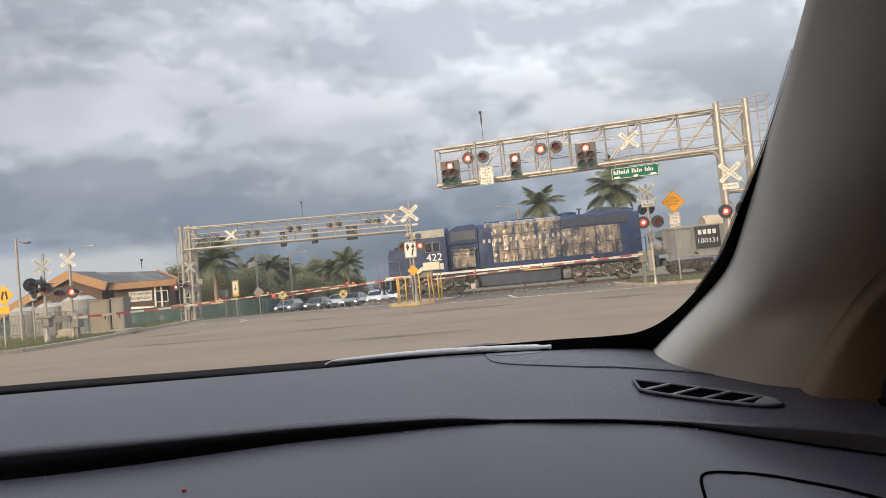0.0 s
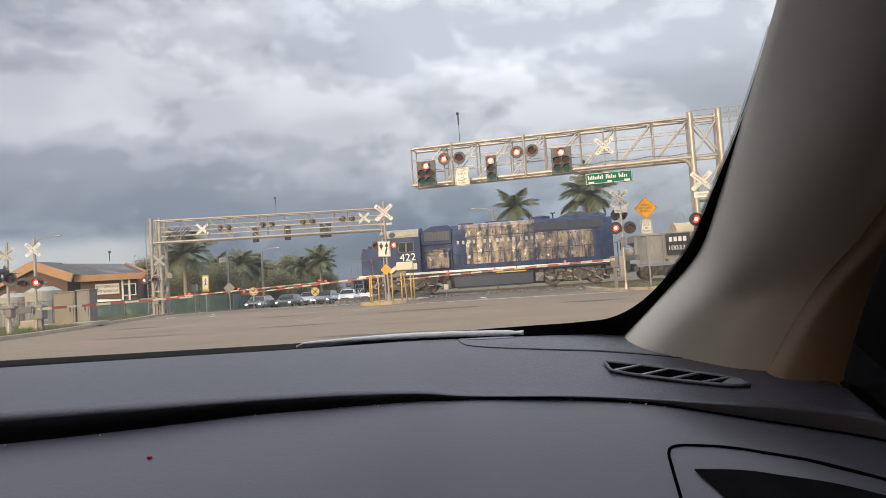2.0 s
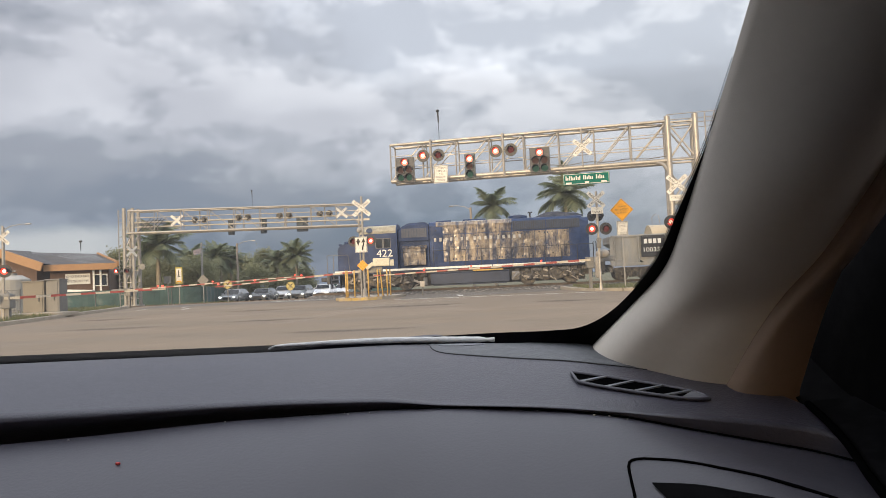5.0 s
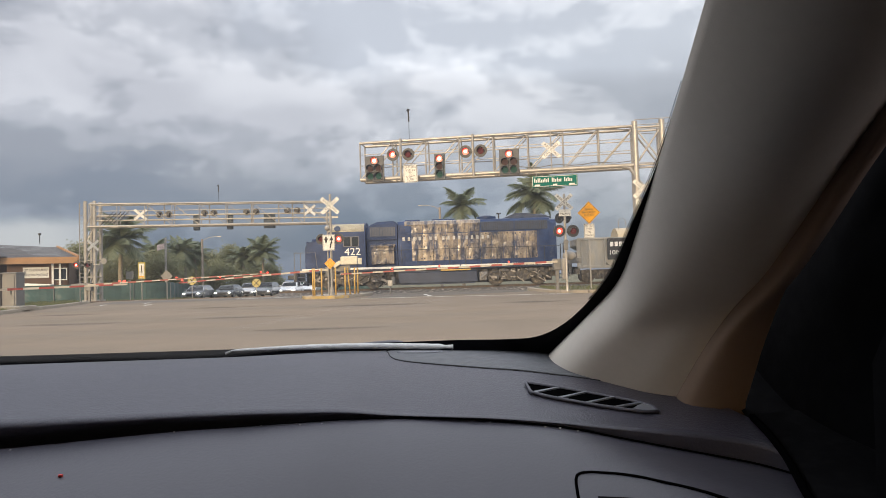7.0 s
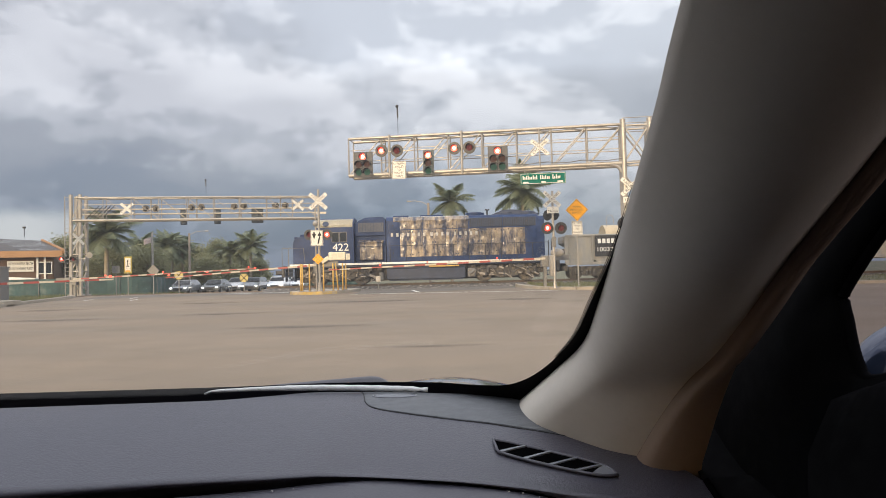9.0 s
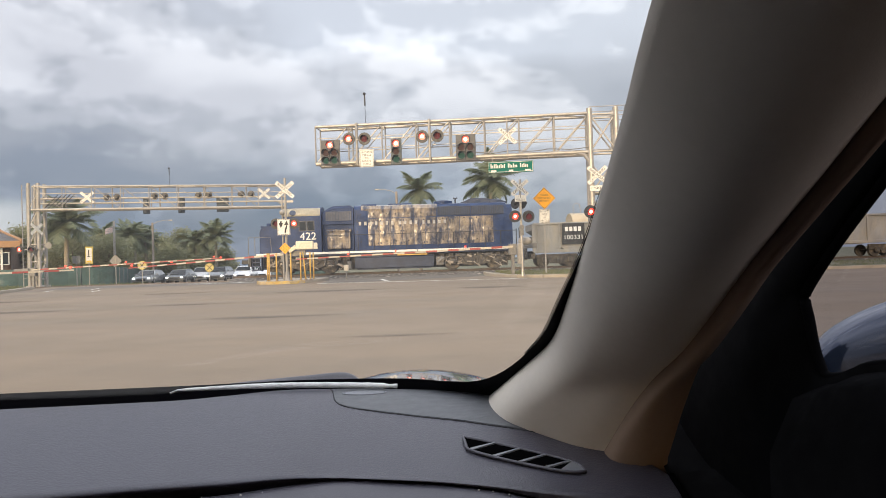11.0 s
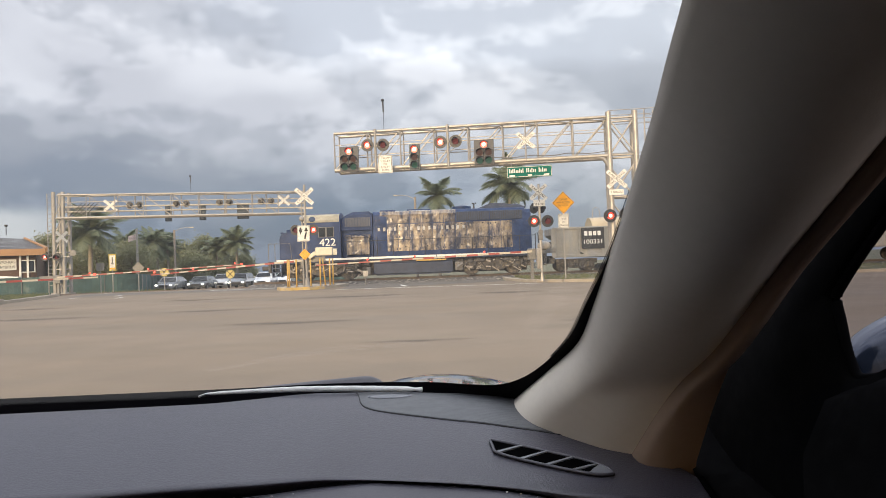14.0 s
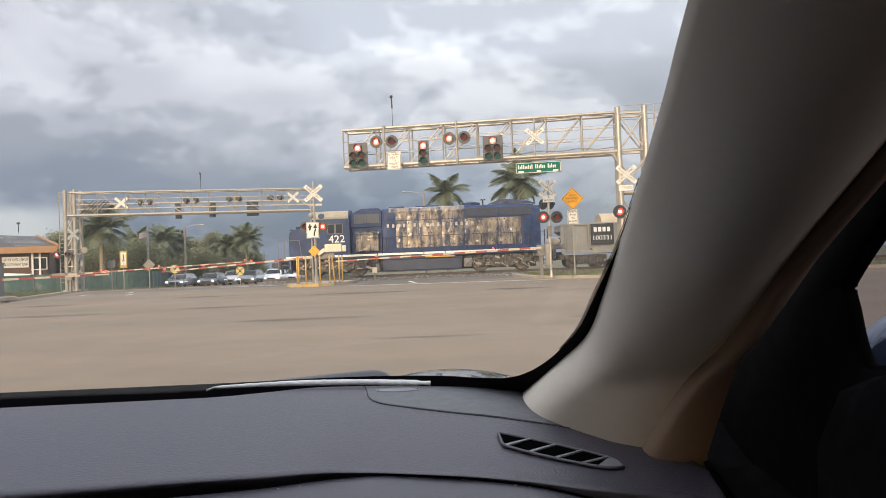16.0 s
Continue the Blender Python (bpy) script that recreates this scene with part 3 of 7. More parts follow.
def vent_pt(u, w, lift=0.0):
    p = V0 + ax * u + per * w
    return (p.x, p.y, Z + dash_top(p.x, p.y) + lift)


up_edge = curve([0, 0.15, 0.5, 0.8, 0.93, 1.0], [0.000, 0.004, 0.010, 0.014, 0.012, 0.002])
dn_edge = curve([0, 0.08, 0.15, 0.5, 0.8, 0.93, 1.0], [-0.001, -0.0135, -0.0240, -0.0225, -0.0165, -0.010, 0.000])
US = [i / 40 for i in range(41)]
loop = [(u, up_edge(u)) for u in US] + [(u, dn_edge(u)) for u in US[::-1][1:-1]]
vent = part("corner_vent", tube(B(), [vent_pt(u, w, 0.0024) for u, w in loop], 0.0019, 6, closed=True), dash_low, car, "grey rimmed corner air vent", smooth=True)
# no hole here: a flat black sheet paints the shade inside the vent
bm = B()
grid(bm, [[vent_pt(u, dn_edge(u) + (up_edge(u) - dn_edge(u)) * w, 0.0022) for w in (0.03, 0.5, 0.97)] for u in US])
part("vent_opening", bm, groove, vent, "flat black sheet for the shade in the vent")
for k, u in enumerate((0.20, 0.40, 0.60, 0.79)):
    bm = B()
    a, b = dn_edge(u - 0.03), up_edge(u + 0.08)
    q = [vent_pt(u - 0.046, dn_edge(u - 0.046) * 0.95, 0.0026), vent_pt(u - 0.016, dn_edge(u - 0.016) * 0.95, 0.0026), vent_pt(u + 0.070, up_edge(u + 0.070) * 0.9, 0.0026), vent_pt(u + 0.052, up_edge(u + 0.052) * 0.9, 0.0026)]
    lo = [bm.verts.new(Vector(p) - Vector((0, 0, 0.002))) for p in q]
    hi = [bm.verts.new(Vector(p) + Vector((0, 0, 0.0012))) for p in q]
    bm.faces.new(hi)
    for i in range(4):
        bm.faces.new((lo[i], lo[(i + 1) % 4], hi[(i + 1) % 4], hi[i]))
    part("slat", bm, vent_plastic, vent)
bm = B()
grid(bm, [[vent_pt(u, dn_edge(u) + (up_edge(u) - dn_edge(u)) * w, 0.0032) for w in (0.05, 0.5, 0.95)] for u in [0.86 + 0.13 * i / 8 for i in range(9)]])
part("vent_blank", bm, vent_plastic, vent)

# outlet in the lower pad: edge shadow and opening shade are laid on in black
bez = [(0.0885, 0.601), (0.098, 0.5988), (0.1256, 0.5842), (0.1467, 0.5657), (0.1728, 0.5351), (0.20, 0.497), (0.235, 0.440)]
bx = curve([p[0] for p in bez], [p[1] for p in bez])
top = [(0.0885 + 0.147 * i / 24, bx(0.0885 + 0.147 * i / 24)) for i in range(25)]
side = [(0.081, 0.52), (0.083, 0.55), (0.085, 0.575), (0.0862, 0.5868), (0.0872, 0.5925), (0.0888, 0.5965), (0.0915, 0.5985), (0.095, 0.5988)]
outlet = part("side_outlet", strip(B(), side + top[2:], 0.0012, 0.0003, low_z), groove, car, "dark bead for the shadow line round the side air outlet", smooth=True)
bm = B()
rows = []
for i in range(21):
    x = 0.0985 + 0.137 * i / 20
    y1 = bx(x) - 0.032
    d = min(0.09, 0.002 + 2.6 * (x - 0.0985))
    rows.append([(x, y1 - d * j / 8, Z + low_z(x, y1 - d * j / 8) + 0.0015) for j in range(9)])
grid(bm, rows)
part("outlet_opening", bm, black_plastic, outlet, "flat black sheet for the shade in the outlet", smooth=True)
bm = B()
box(bm, (-0.325, 0.590, Z + low_z(-0.325, 0.590) + 0.0008), (0.0032, 0.0026, 0.0020), bevel=0.0005)
solo("red_crumb", bm, red_speck, "tiny red crumb lying on the lower dash pad", "crumb", loc=(-0.325, 0.590, Z + low_z(-0.325, 0.590)))
random.seed(5)
for k in range(12):
    x = random.uniform(-0.6, 0.12)
    y = crease_y(x) - random.uniform(0.0, 0.008)
    bm = B()
    box(bm, (x, y, Z + low_z(x, y) + 0.0006), (random.uniform(0.0008, 0.002), 0.0009, 0.001))
    part("lint", bm, speck_mat, low)

# rolled paper at the foot of the windscreen
bm = B()
P0, P1 = Vector((-0.350, 1.094)), Vector((-0.002, 1.050))
pts, rad = [], []
for i in range(33):
    t = i / 32
    p = P0.lerp(P1, t) + Vector((0.0, 0.008 * math.sin(math.pi * t)))
    pts.append((p.x, p.y, Z - 0.1890 + 0.003 * math.sin(math.pi * t) - (0.004 if t < 0.02 else 0)))
    rad.append(0.0044 * (0.5 + 0.5 * min(1, t / 0.45)) * (0.55 if i in (1, 31) else 0.9 if i in (0, 32) else 1.0) * (1 - 0.28 * max(0, 0.35 - t)) * (1 + 0.05 * math.sin(i * 2.3)))
tube(bm, pts, rad, 10)
solo("paper_roll", bm, paper_mat, "thin roll of white paper with twisted ends on the dash", "paper roll", smooth=True, loc=(P0.x, P0.y, Z - 0.196))

# gap at the end of the dash, beside the door
gap = [(0.279, 0.700), (0.2745, 0.656), (0.263, 0.605), (0.244, 0.540), (0.222, 0.470)]
gx = curve([-p[1] for p in gap], [p[0] for p in gap])


def end_z(y):
    """Height of the dash along its end, over both pads."""
    return Z + float(np.interp(y, [0.40, 0.47, 0.54, 0.60, 0.635, 0.665, 0.70], [-0.251, -0.252, -0.250, -0.243, -0.240, -0.236, -0.230]))


bm = B()
tube(bm, [(gx(-y), y, end_z(y) + 0.0005) for y in [0.70 - 0.23 * i / 24 for i in range(25)]], 0.0035, 6)
part("dash_end_gap", bm, groove, car, "dark gap between dash and door", smooth=True)

bm = B()
ys = [0.70 - 0.30 * i / 24 for i in range(25)]
grid(bm, [[(gx(-y) + 0.004, y, end_z(y) - 0.004), (gx(-y) + 0.007, y, end_z(y) + 0.003), (gx(-y) + 0.05, y, end_z(y) + 0.006), (0.46, y, end_z(y) + 0.016)] for y in ys])
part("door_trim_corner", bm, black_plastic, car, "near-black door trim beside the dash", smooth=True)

# windscreen: frit border, glass, pillar trim
pil_l = [(0.127, 0.980, -0.197), (0.160, 0.859, -0.135), (0.176, 0.778, -0.095), (0.174, 0.695, -0.048), (0.168, 0.605, 0.003), (0.162, 0.523, 0.050), (0.156, 0.450, 0.092), (0.151, 0.407, 0.117), (0.147, 0.360, 0.145), (0.140, 0.25, 0.21), (0.13, 0.13, 0.28)]
pil_r = [(0.258, 0.728, -0.230), (0.266, 0.690, -0.170), (0.276, 0.655, -0.125), (0.285, 0.615, -0.095), (0.290, 0.570, -0.058), (0.296, 0.520, -0.013), (0.302, 0.470, 0.026), (0.307, 0.435, 0.053), (0.312, 0.395, 0.083), (0.325, 0.29, 0.16), (0.34, 0.16, 0.24)]


def along(pts, n):
    """Evenly spaced points on a smooth line through the stations."""
    k = len(pts)
    f = [curve(list(range(k)), [p[i] for p in pts]) for i in range(3)]
    return [Vector([g((k - 1) * i / (n - 1)) for g in f]) for i in range(n)]


LN, RN = along(pil_l, 40), along(pil_r, 40)
# a round front edge near the foot; higher up the swell is broader and flatter
SWELL_HIGH = curve([0, 0.07, 0.2, 0.35, 0.5, 0.62, 0.72, 0.82, 0.9, 1.0], [0.0, 0.011, 0.027, 0.042, 0.052, 0.055, 0.053, 0.045, 0.033, 0.008])
SWELL = curve([0, 0.07, 0.2, 0.35, 0.5, 0.62, 0.72, 0.82, 0.9, 1.0], [0.0, 0.021, 0.041, 0.050, 0.0465, 0.040, 0.0345, 0.028, 0.020, 0.007])
up = Vector((0, 0, Z))
bm = B()
bm2 = B()
rows, rows2 = [], []
for i in range(40):
    l, r = LN[i], RN[i]
    w = r - l
    toward = (-(l + r) / 2).normalized()
    nrm = w.cross(LN[min(i + 1, 39)] - LN[max(i - 1, 0)]).normalized()
    if nrm.dot(toward) < 0:
        nrm = -nrm
    base = 1.0 - 0.25 * min(1, i / 6)
    cut = 0.80 + 0.05 * min(1, i / 25)
    row = [l - nrm * 0.03 + w * 0.03]
    for t in [k / 20 for k in range(21)]:
        bulge = SWELL(t) + (SWELL_HIGH(t) - SWELL(t)) * min(1, max(0, (i - 7) / 12))
        row.append(l + w * (t * (cut + 0.03)) + nrm * bulge * base)
    rows.append([p + up for p in row])
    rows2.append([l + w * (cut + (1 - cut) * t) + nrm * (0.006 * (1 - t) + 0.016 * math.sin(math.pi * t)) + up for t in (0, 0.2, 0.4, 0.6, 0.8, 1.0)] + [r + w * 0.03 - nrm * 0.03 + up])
foot_drop = Vector((0, 0.01, -0.04))
rows.insert(0, [p + foot_drop for p in rows[0]])
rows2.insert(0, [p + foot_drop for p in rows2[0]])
grid(bm, rows)
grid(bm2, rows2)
pillar = part("pillar_trim", bm, pillar_mat, car, "grey cloth-covered windscreen pillar trim", smooth=True)
part("pillar_return", bm2, pillar_warm_light, pillar, "inner return of the pillar, coloured for dim warm light", smooth=True)

# base frit and corner
inner = [(-1.4, 1.12, -0.191), (-0.9, 1.145, -0.191), (-0.6, 1.150, -0.192), (-0.35, 1.150, -0.192), (-0.15, 1.135, -0.188), (0.0, 1.070, -0.181), (0.07, 0.995, -0.175), (0.112, 0.945, -0.167), (0.143, 0.879, -0.140), (0.164, 0.781, -0.092), (0.1665, 0.688, -0.042), (0.1675, 0.602, 0.005), (0.1640, 0.522, 0.051)]
outer = [(-1.4, 1.13, -0.27), (-0.9, 1.155, -0.27), (-0.6, 1.16, -0.27), (-0.35, 1.16, -0.27), (-0.15, 1.145, -0.25), (0.0, 1.085, -0.225), (0.09, 1.02, -0.205), (0.14, 0.985, -0.197), (0.175, 0.87, -0.137), (0.192, 0.785, -0.09), (0.192, 0.69, -0.04), (0.188, 0.60, 0.008), (0.182, 0.52, 0.055)]
bm = B()
I, O = along(inner, 70), along(outer, 70)
grid(bm, [[a + up, (a + b) / 2 + up, b + up] for a, b in zip(I, O)])
part("windscreen_frit", bm, frit_mat, car, "black painted edge of the windscreen", smooth=True)

bm = B()
for k in range(20 * 10):
    u = 49 + k / 10
    i = min(int(u), 68)
    p, away = I[i].lerp(I[i + 1], u - i), (I[i] - O[i]).normalized()
    for row, size in ((0.0010, 0.0007), (0.0027, 0.0005)):
        c = p + away * row + up
        bmesh.ops.create_circle(bm, cap_ends=True, segments=6, radius=size, matrix=Matrix.Translation(c) @ Vector((-0.2, -0.9, 0.3)).to_track_quat("Z", "Y").to_matrix().to_4x4())
tagged(part("frit_dots", bm, frit_mat, car, "rows of black dots fading out the painted edge"), kind="stuff")

gl = bpy.data.materials.new("windscreen_glass")
gl.use_nodes = True
nt = gl.node_tree
nt.nodes.clear()
tr, gs, mx, ou = (nt.nodes.new(n) for n in ("ShaderNodeBsdfTransparent", "ShaderNodeBsdfGlossy", "ShaderNodeMixShader", "ShaderNodeOutputMaterial"))
tr.inputs[0].default_value = (0.965, 0.985, 0.975, 1)
gs.inputs["Roughness"].default_value = 0.02
mx.inputs[0].default_value = 0.03
nt.links.new(tr.outputs[0], mx.inputs[1])
nt.links.new(gs.outputs[0], mx.inputs[2])
veil, veil_mix = nt.nodes.new("ShaderNodeBsdfTranslucent"), nt.nodes.new("ShaderNodeMixShader")
veil.inputs[0].default_value = (0.9, 0.87, 0.82, 1)
veil_mix.inputs[0].default_value = 0.03          # faint haze put into the glass to lift the darks
nt.links.new(mx.outputs[0], veil_mix.inputs[1])
nt.links.new(veil.outputs[0], veil_mix.inputs[2])
nt.links.new(veil_mix.outputs[0], ou.inputs[0])
bm = B()
rows = []
foot = along(outer[:10], 40)
for i in range(40):
    b = foot[i]
    head = Vector((-1.3 + 1.56 * i / 39, 0.12, 0.34))
    rows.append([b.lerp(head, k / 8) + up + Vector((0.03, 0.10, 0.03 * k / 8)) for k in range(9)])
grid(bm, rows)
glass = part("windscreen_glass", bm, gl, car, "clear windscreen glass", smooth=True)
glass.visible_shadow = False

# roof lining, header, far side and rear: out of view, closing the cabin against light
# unseen lining, given a pale colour to throw light on the upper pillar
bm = B()
box(bm, (-0.55, -1.15, Z + 0.36), (2.0, 2.62, 0.05), bevel=0.02)
part("roof_lining", bm, material("roof_lining_bounce", (0.74, 0.71, 0.66), 0.9, var=0.03, scale=12, bump=0.08, bscale=700), car, "pale roof lining out of view, brightened to bounce light")
# added wall that blocks rear light but for a slit under the roof
bm = B()
box(bm, (-0.55, -2.5, Z - 0.28), (2.0, 0.08, 1.12), bevel=0.02)
part("rear_panel", bm, black_plastic, car)
# added wall in place of driver and windows, to block light from that side
bm = B()
box(bm, (-1.45, -0.9, Z - 0.5), (0.10, 3.3, 0.8), bevel=0.03)
box(bm, (-1.45, -2.03, Z + 0.10), (0.10, 1.04, 0.55), bevel=0.03)
box(bm, (-1.45, -0.06, Z + 0.10), (0.10, 1.22, 0.55), bevel=0.03)
part("far_door_panel", bm, black_plastic, car)
bm = B()
box(bm, (-0.5, -0.8, Z - 0.80), (1.9, 3.3, 0.06))
part("cabin_floor", bm, black_plastic, car)

# passenger door: sail corner, seal, panel, glass, outside mirror
slant = 0.12


def side_x(y, x0=0.346):
    return x0 + slant * (0.56 - y)


win = [(0.14, 0.30), (0.30, 0.195), (0.40, 0.112), (0.48, 0.042), (0.525, 0.0), (0.553, -0.030), (0.560, -0.042), (0.556, -0.060), (0.552, -0.079), (0.547, -0.093), (0.538, -0.104), (0.515, -0.100), (0.487, -0.088), (0.40, -0.075), (0.2, -0.07), (-0.4, -0.065)]
edge = along([(side_x(y), y, z) for y, z in win], 60)
bm = B()
rim = [(0.30, 0.36), (0.40, 0.28), (0.50, 0.18), (0.58, 0.10), (0.66, 0.0), (0.74, -0.10), (0.80, -0.20), (0.82, -0.28), (0.80, -0.34), (0.75, -0.40), (0.66, -0.45), (0.55, -0.50), (0.45, -0.52), (0.35, -0.54), (0.2, -0.56), (-0.4, -0.6)]
rimp = along([(side_x(y, 0.352), y, z) for y, z in rim], 60)
grid(bm, [[e + up, e + Vector((-0.012, 0.004, 0)) + up, (e * 0.7 + r * 0.3) + Vector((-0.016, 0, 0)) + up, r + up] for e, r in zip(edge, rimp)])
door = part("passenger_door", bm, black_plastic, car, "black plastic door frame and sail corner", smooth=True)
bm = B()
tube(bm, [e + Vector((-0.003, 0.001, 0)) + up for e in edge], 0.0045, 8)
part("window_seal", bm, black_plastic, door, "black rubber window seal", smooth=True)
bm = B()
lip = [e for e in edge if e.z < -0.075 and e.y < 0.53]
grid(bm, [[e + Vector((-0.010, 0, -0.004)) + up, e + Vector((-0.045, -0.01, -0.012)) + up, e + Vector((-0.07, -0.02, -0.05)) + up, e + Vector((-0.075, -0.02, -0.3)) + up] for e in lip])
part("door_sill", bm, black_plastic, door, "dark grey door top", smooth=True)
# unseen wall added behind the passenger window to block side light
bm = B()
box(bm, (0.455, -1.45, Z - 0.20), (0.05, 2.1, 1.25), Matrix.Rotation(-0.02, 3, "Z"))
part("rear_side_panel", bm, black_plastic, door)
bm = B()
grid(bm, [[(side_x(y, 0.352), y, Z - 0.60), (side_x(y, 0.352), y, Z - 0.95)] for y in (0.85, 0.3, -0.5)])
part("lower_door_panel", bm, black_plastic, door)
# tinted side glass
tg = bpy.data.materials.new("tinted_glass")
tg.use_nodes = True
nt = tg.node_tree
nt.nodes.clear()
tr, gs, mx, ou = (nt.nodes.new(n) for n in ("ShaderNodeBsdfTransparent", "ShaderNodeBsdfGlossy", "ShaderNodeMixShader", "ShaderNodeOutputMaterial"))
tr.inputs[0].default_value = (0.47, 0.48, 0.54, 1)
gs.inputs["Roughness"].default_value = 0.03
mx.inputs[0].default_value = 0.03
nt.links.new(tr.outputs[0], mx.inputs[1])
nt.links.new(gs.outputs[0], mx.inputs[2])
nt.links.new(mx.outputs[0], ou.inputs[0])
bm = B()
grid(bm, [[(side_x(y, 0.352) , y, Z - 0.16), (side_x(y, 0.352), y, Z + 0.10), (side_x(y, 0.352), y, Z + 0.33)] for y in (0.62, 0.3, 0.0, -0.42)])
part("window_glass", bm, tg, door, "dark tinted side window glass")
# opening out of view, sized to let some light reach the pillar
bm = B()
grid(bm, [[(-1.45, y, Z - 0.16), (-1.45, y, Z + 0.36)] for y in (-1.52, -0.66)])
part("rear_window_glass", bm, tg, car, "dark tinted rear side window glass")
# end of the dash and door corner below the pillar
bm = B()
grid(bm, [[(0.284, 0.80, Z - 0.20), (0.283, 0.72, Z - 0.236), (0.285, 0.60, Z - 0.262), (0.30, 0.48, Z - 0.30)], [(0.33, 0.82, Z - 0.18), (0.32, 0.72, Z - 0.222), (0.33, 0.60, Z - 0.255), (0.35, 0.48, Z - 0.29)],
          [(0.42, 0.82, Z - 0.16), (0.42, 0.72, Z - 0.20), (0.42, 0.60, Z - 0.24), (0.42, 0.48, Z - 0.28)]])
grid(bm, [[(0.275, 0.84, Z - 0.05), (0.275, 0.84, Z - 0.30)], [(0.46, 0.84, Z - 0.05), (0.46, 0.84, Z - 0.30)]])
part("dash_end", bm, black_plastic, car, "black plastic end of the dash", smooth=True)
# outside mirror housing
bm = B()
bmesh.ops.create_icosphere(bm, subdivisions=4, radius=1.0)
for v in bm.verts:
    x, y, z = v.co
    s = 1.0 if z > -0.3 else 0.9
    v.co = (0.68 + 0.185 * x, 0.80 + 0.10 * (y if y > 0 else 0.3 * y), Z - 0.122 + 0.070 * math.copysign(abs(z) ** 0.7, z) + 0.035 * x)
outside_mirror = part("outside_mirror", bm, hood_mat, door, "glossy blue-grey mirror housing", smooth=True)

# hood and wiper
bm = B()
rows = []
for i in range(48):
    x = -1.35 + 1.85 * i / 47
    row = []
    for j in range(30):
        y = 1.25 + 1.10 * j / 29
        crest = -0.343 - 0.0105 * min(((x - 0.045) / 0.118) ** 2, 9 + abs(x))
        drop = -0.12 * max(0, (y - 1.95) / 0.4) ** 2
        row.append((x, y, Z + crest + 0.030 * math.sin((y - 1.25) / 1.10 * 2.6) + drop))
    rows.append(row)
grid(bm, rows)
part("hood", bm, hood_mat, car, "glossy blue-grey hood", smooth=True)
wip = along([(-0.42, 1.22, -0.215), (-0.34, 1.22, -0.208), (-0.28, 1.22, -0.202), (-0.22, 1.22, -0.198), (-0.16, 1.22, -0.1945), (-0.10, 1.22, -0.1915), (-0.078, 1.22, -0.1975), (-0.066, 1.22, -0.208)], 28)
bm = B()
grid(bm, [[p + up + Vector((0, 0.035, -0.05)), p + up + Vector((0, 0.012, -0.002)), p + up, p + up + Vector((0, -0.006, -0.004)), p + up + Vector((0, -0.012, -0.045))] for p in wip])
part("wiper_arm", bm, dash_low, car, "dark grey wiper arm below the glass", smooth=True)
bm = B()
rows = []
for i in range(40):
    p = O[min(i + 3, 52)]
    rows.append([(p.x, p.y + 0.02, Z - 0.232), (p.x, p.y + 0.10, Z - 0.222 - 0.05 * max(0, -0.25 - p.x)), (p.x, p.y + 0.20, Z - 0.26 - 0.04 * max(0, -0.25 - p.x)), (p.x, p.y + 0.3, Z - 0.40)])
grid(bm, rows)
part("cowl", bm, black_plastic, car, "black plastic cowl", smooth=True)

# outside of the car: side panels, roof skin, nose, tail and wheels
SY = [-2.55, -2.35, -1.6, -0.9, -0.4, 0.1, 0.56, 1.0, 1.6, 2.1, 2.28]
SR = [0.20, 0.36, 0.48, 0.53, 0.51, 0.45, 0.40, 0.39, 0.38, 0.30, 0.16]
for sgn, label in ((1, "glossy blue-grey passenger side panel"), (-1, "glossy blue-grey driver side panel")):
    bm = B()
    rows = []
    for i in range(49):
        y = -2.55 + 4.83 * i / 48
        r = float(np.interp(y, SY, SR))
        x = r if sgn > 0 else -1.06 - r
        belt = float(np.interp(y, [-2.55, -1.2, 0.75, 1.0, 2.28], [0.86, 0.96, 0.95, 0.70, 0.58]))
        arch = max(0.0, 0.36**2 - (y - 1.50)**2, 0.36**2 - (y + 1.55)**2) ** 0.5
        low = max(0.22, 0.32 + arch if arch > 0 else 0.22)
        low = min(low, belt - 0.06)
        rows.append([(x - sgn * 0.10, y, low), (x - sgn * 0.01, y, low), (x + sgn * 0.02, y, low + (belt - low) * 0.45), (x, y, low + (belt - low) * 0.85), (x - sgn * 0.03, y, belt)])
    grid(bm, rows)
    part("side_panel", bm, hood_mat, car, label, smooth=True)
bm = B()
box(bm, (-0.53, -1.12, Z + 0.415), (1.62, 2.55, 0.05), bevel=0.024)
part("roof_skin", bm, hood_mat, car, "glossy blue-grey roof")
bm = B()
box(bm, (-0.53, 2.30, 0.42), (1.50, 0.16, 0.40), bevel=0.07)
nose_panel = part("front_bumper", bm, hood_mat, car, "glossy blue-grey front bumper")
bm = B()
box(bm, (-0.53, 2.385, 0.40), (0.9, 0.02, 0.14), bevel=0.008)
part("lower_grille", bm, black_plastic, nose_panel)
bm = B()
box(bm, (-0.53, -2.58, 0.55), (1.45, 0.16, 0.62), bevel=0.07)
part("rear_bumper", bm, hood_mat, car, "glossy blue-grey tail")
for y in (1.50, -1.55):
    for x in (0.30, -1.36):
        s = 1 if x > 0 else -1
        bm = B()
        disc(bm, (x, y, 0.33), 0.32, 0.20, (1, 0, 0), 28)
        wh = part("wheel", bm, rubber, car, "black tyre")
        bm = B()
        disc(bm, (x + s * 0.10, y, 0.33), 0.21, 0.03, (1, 0, 0), 24)
        part("rim", bm, galv_dull, wh, "dull alloy rim")

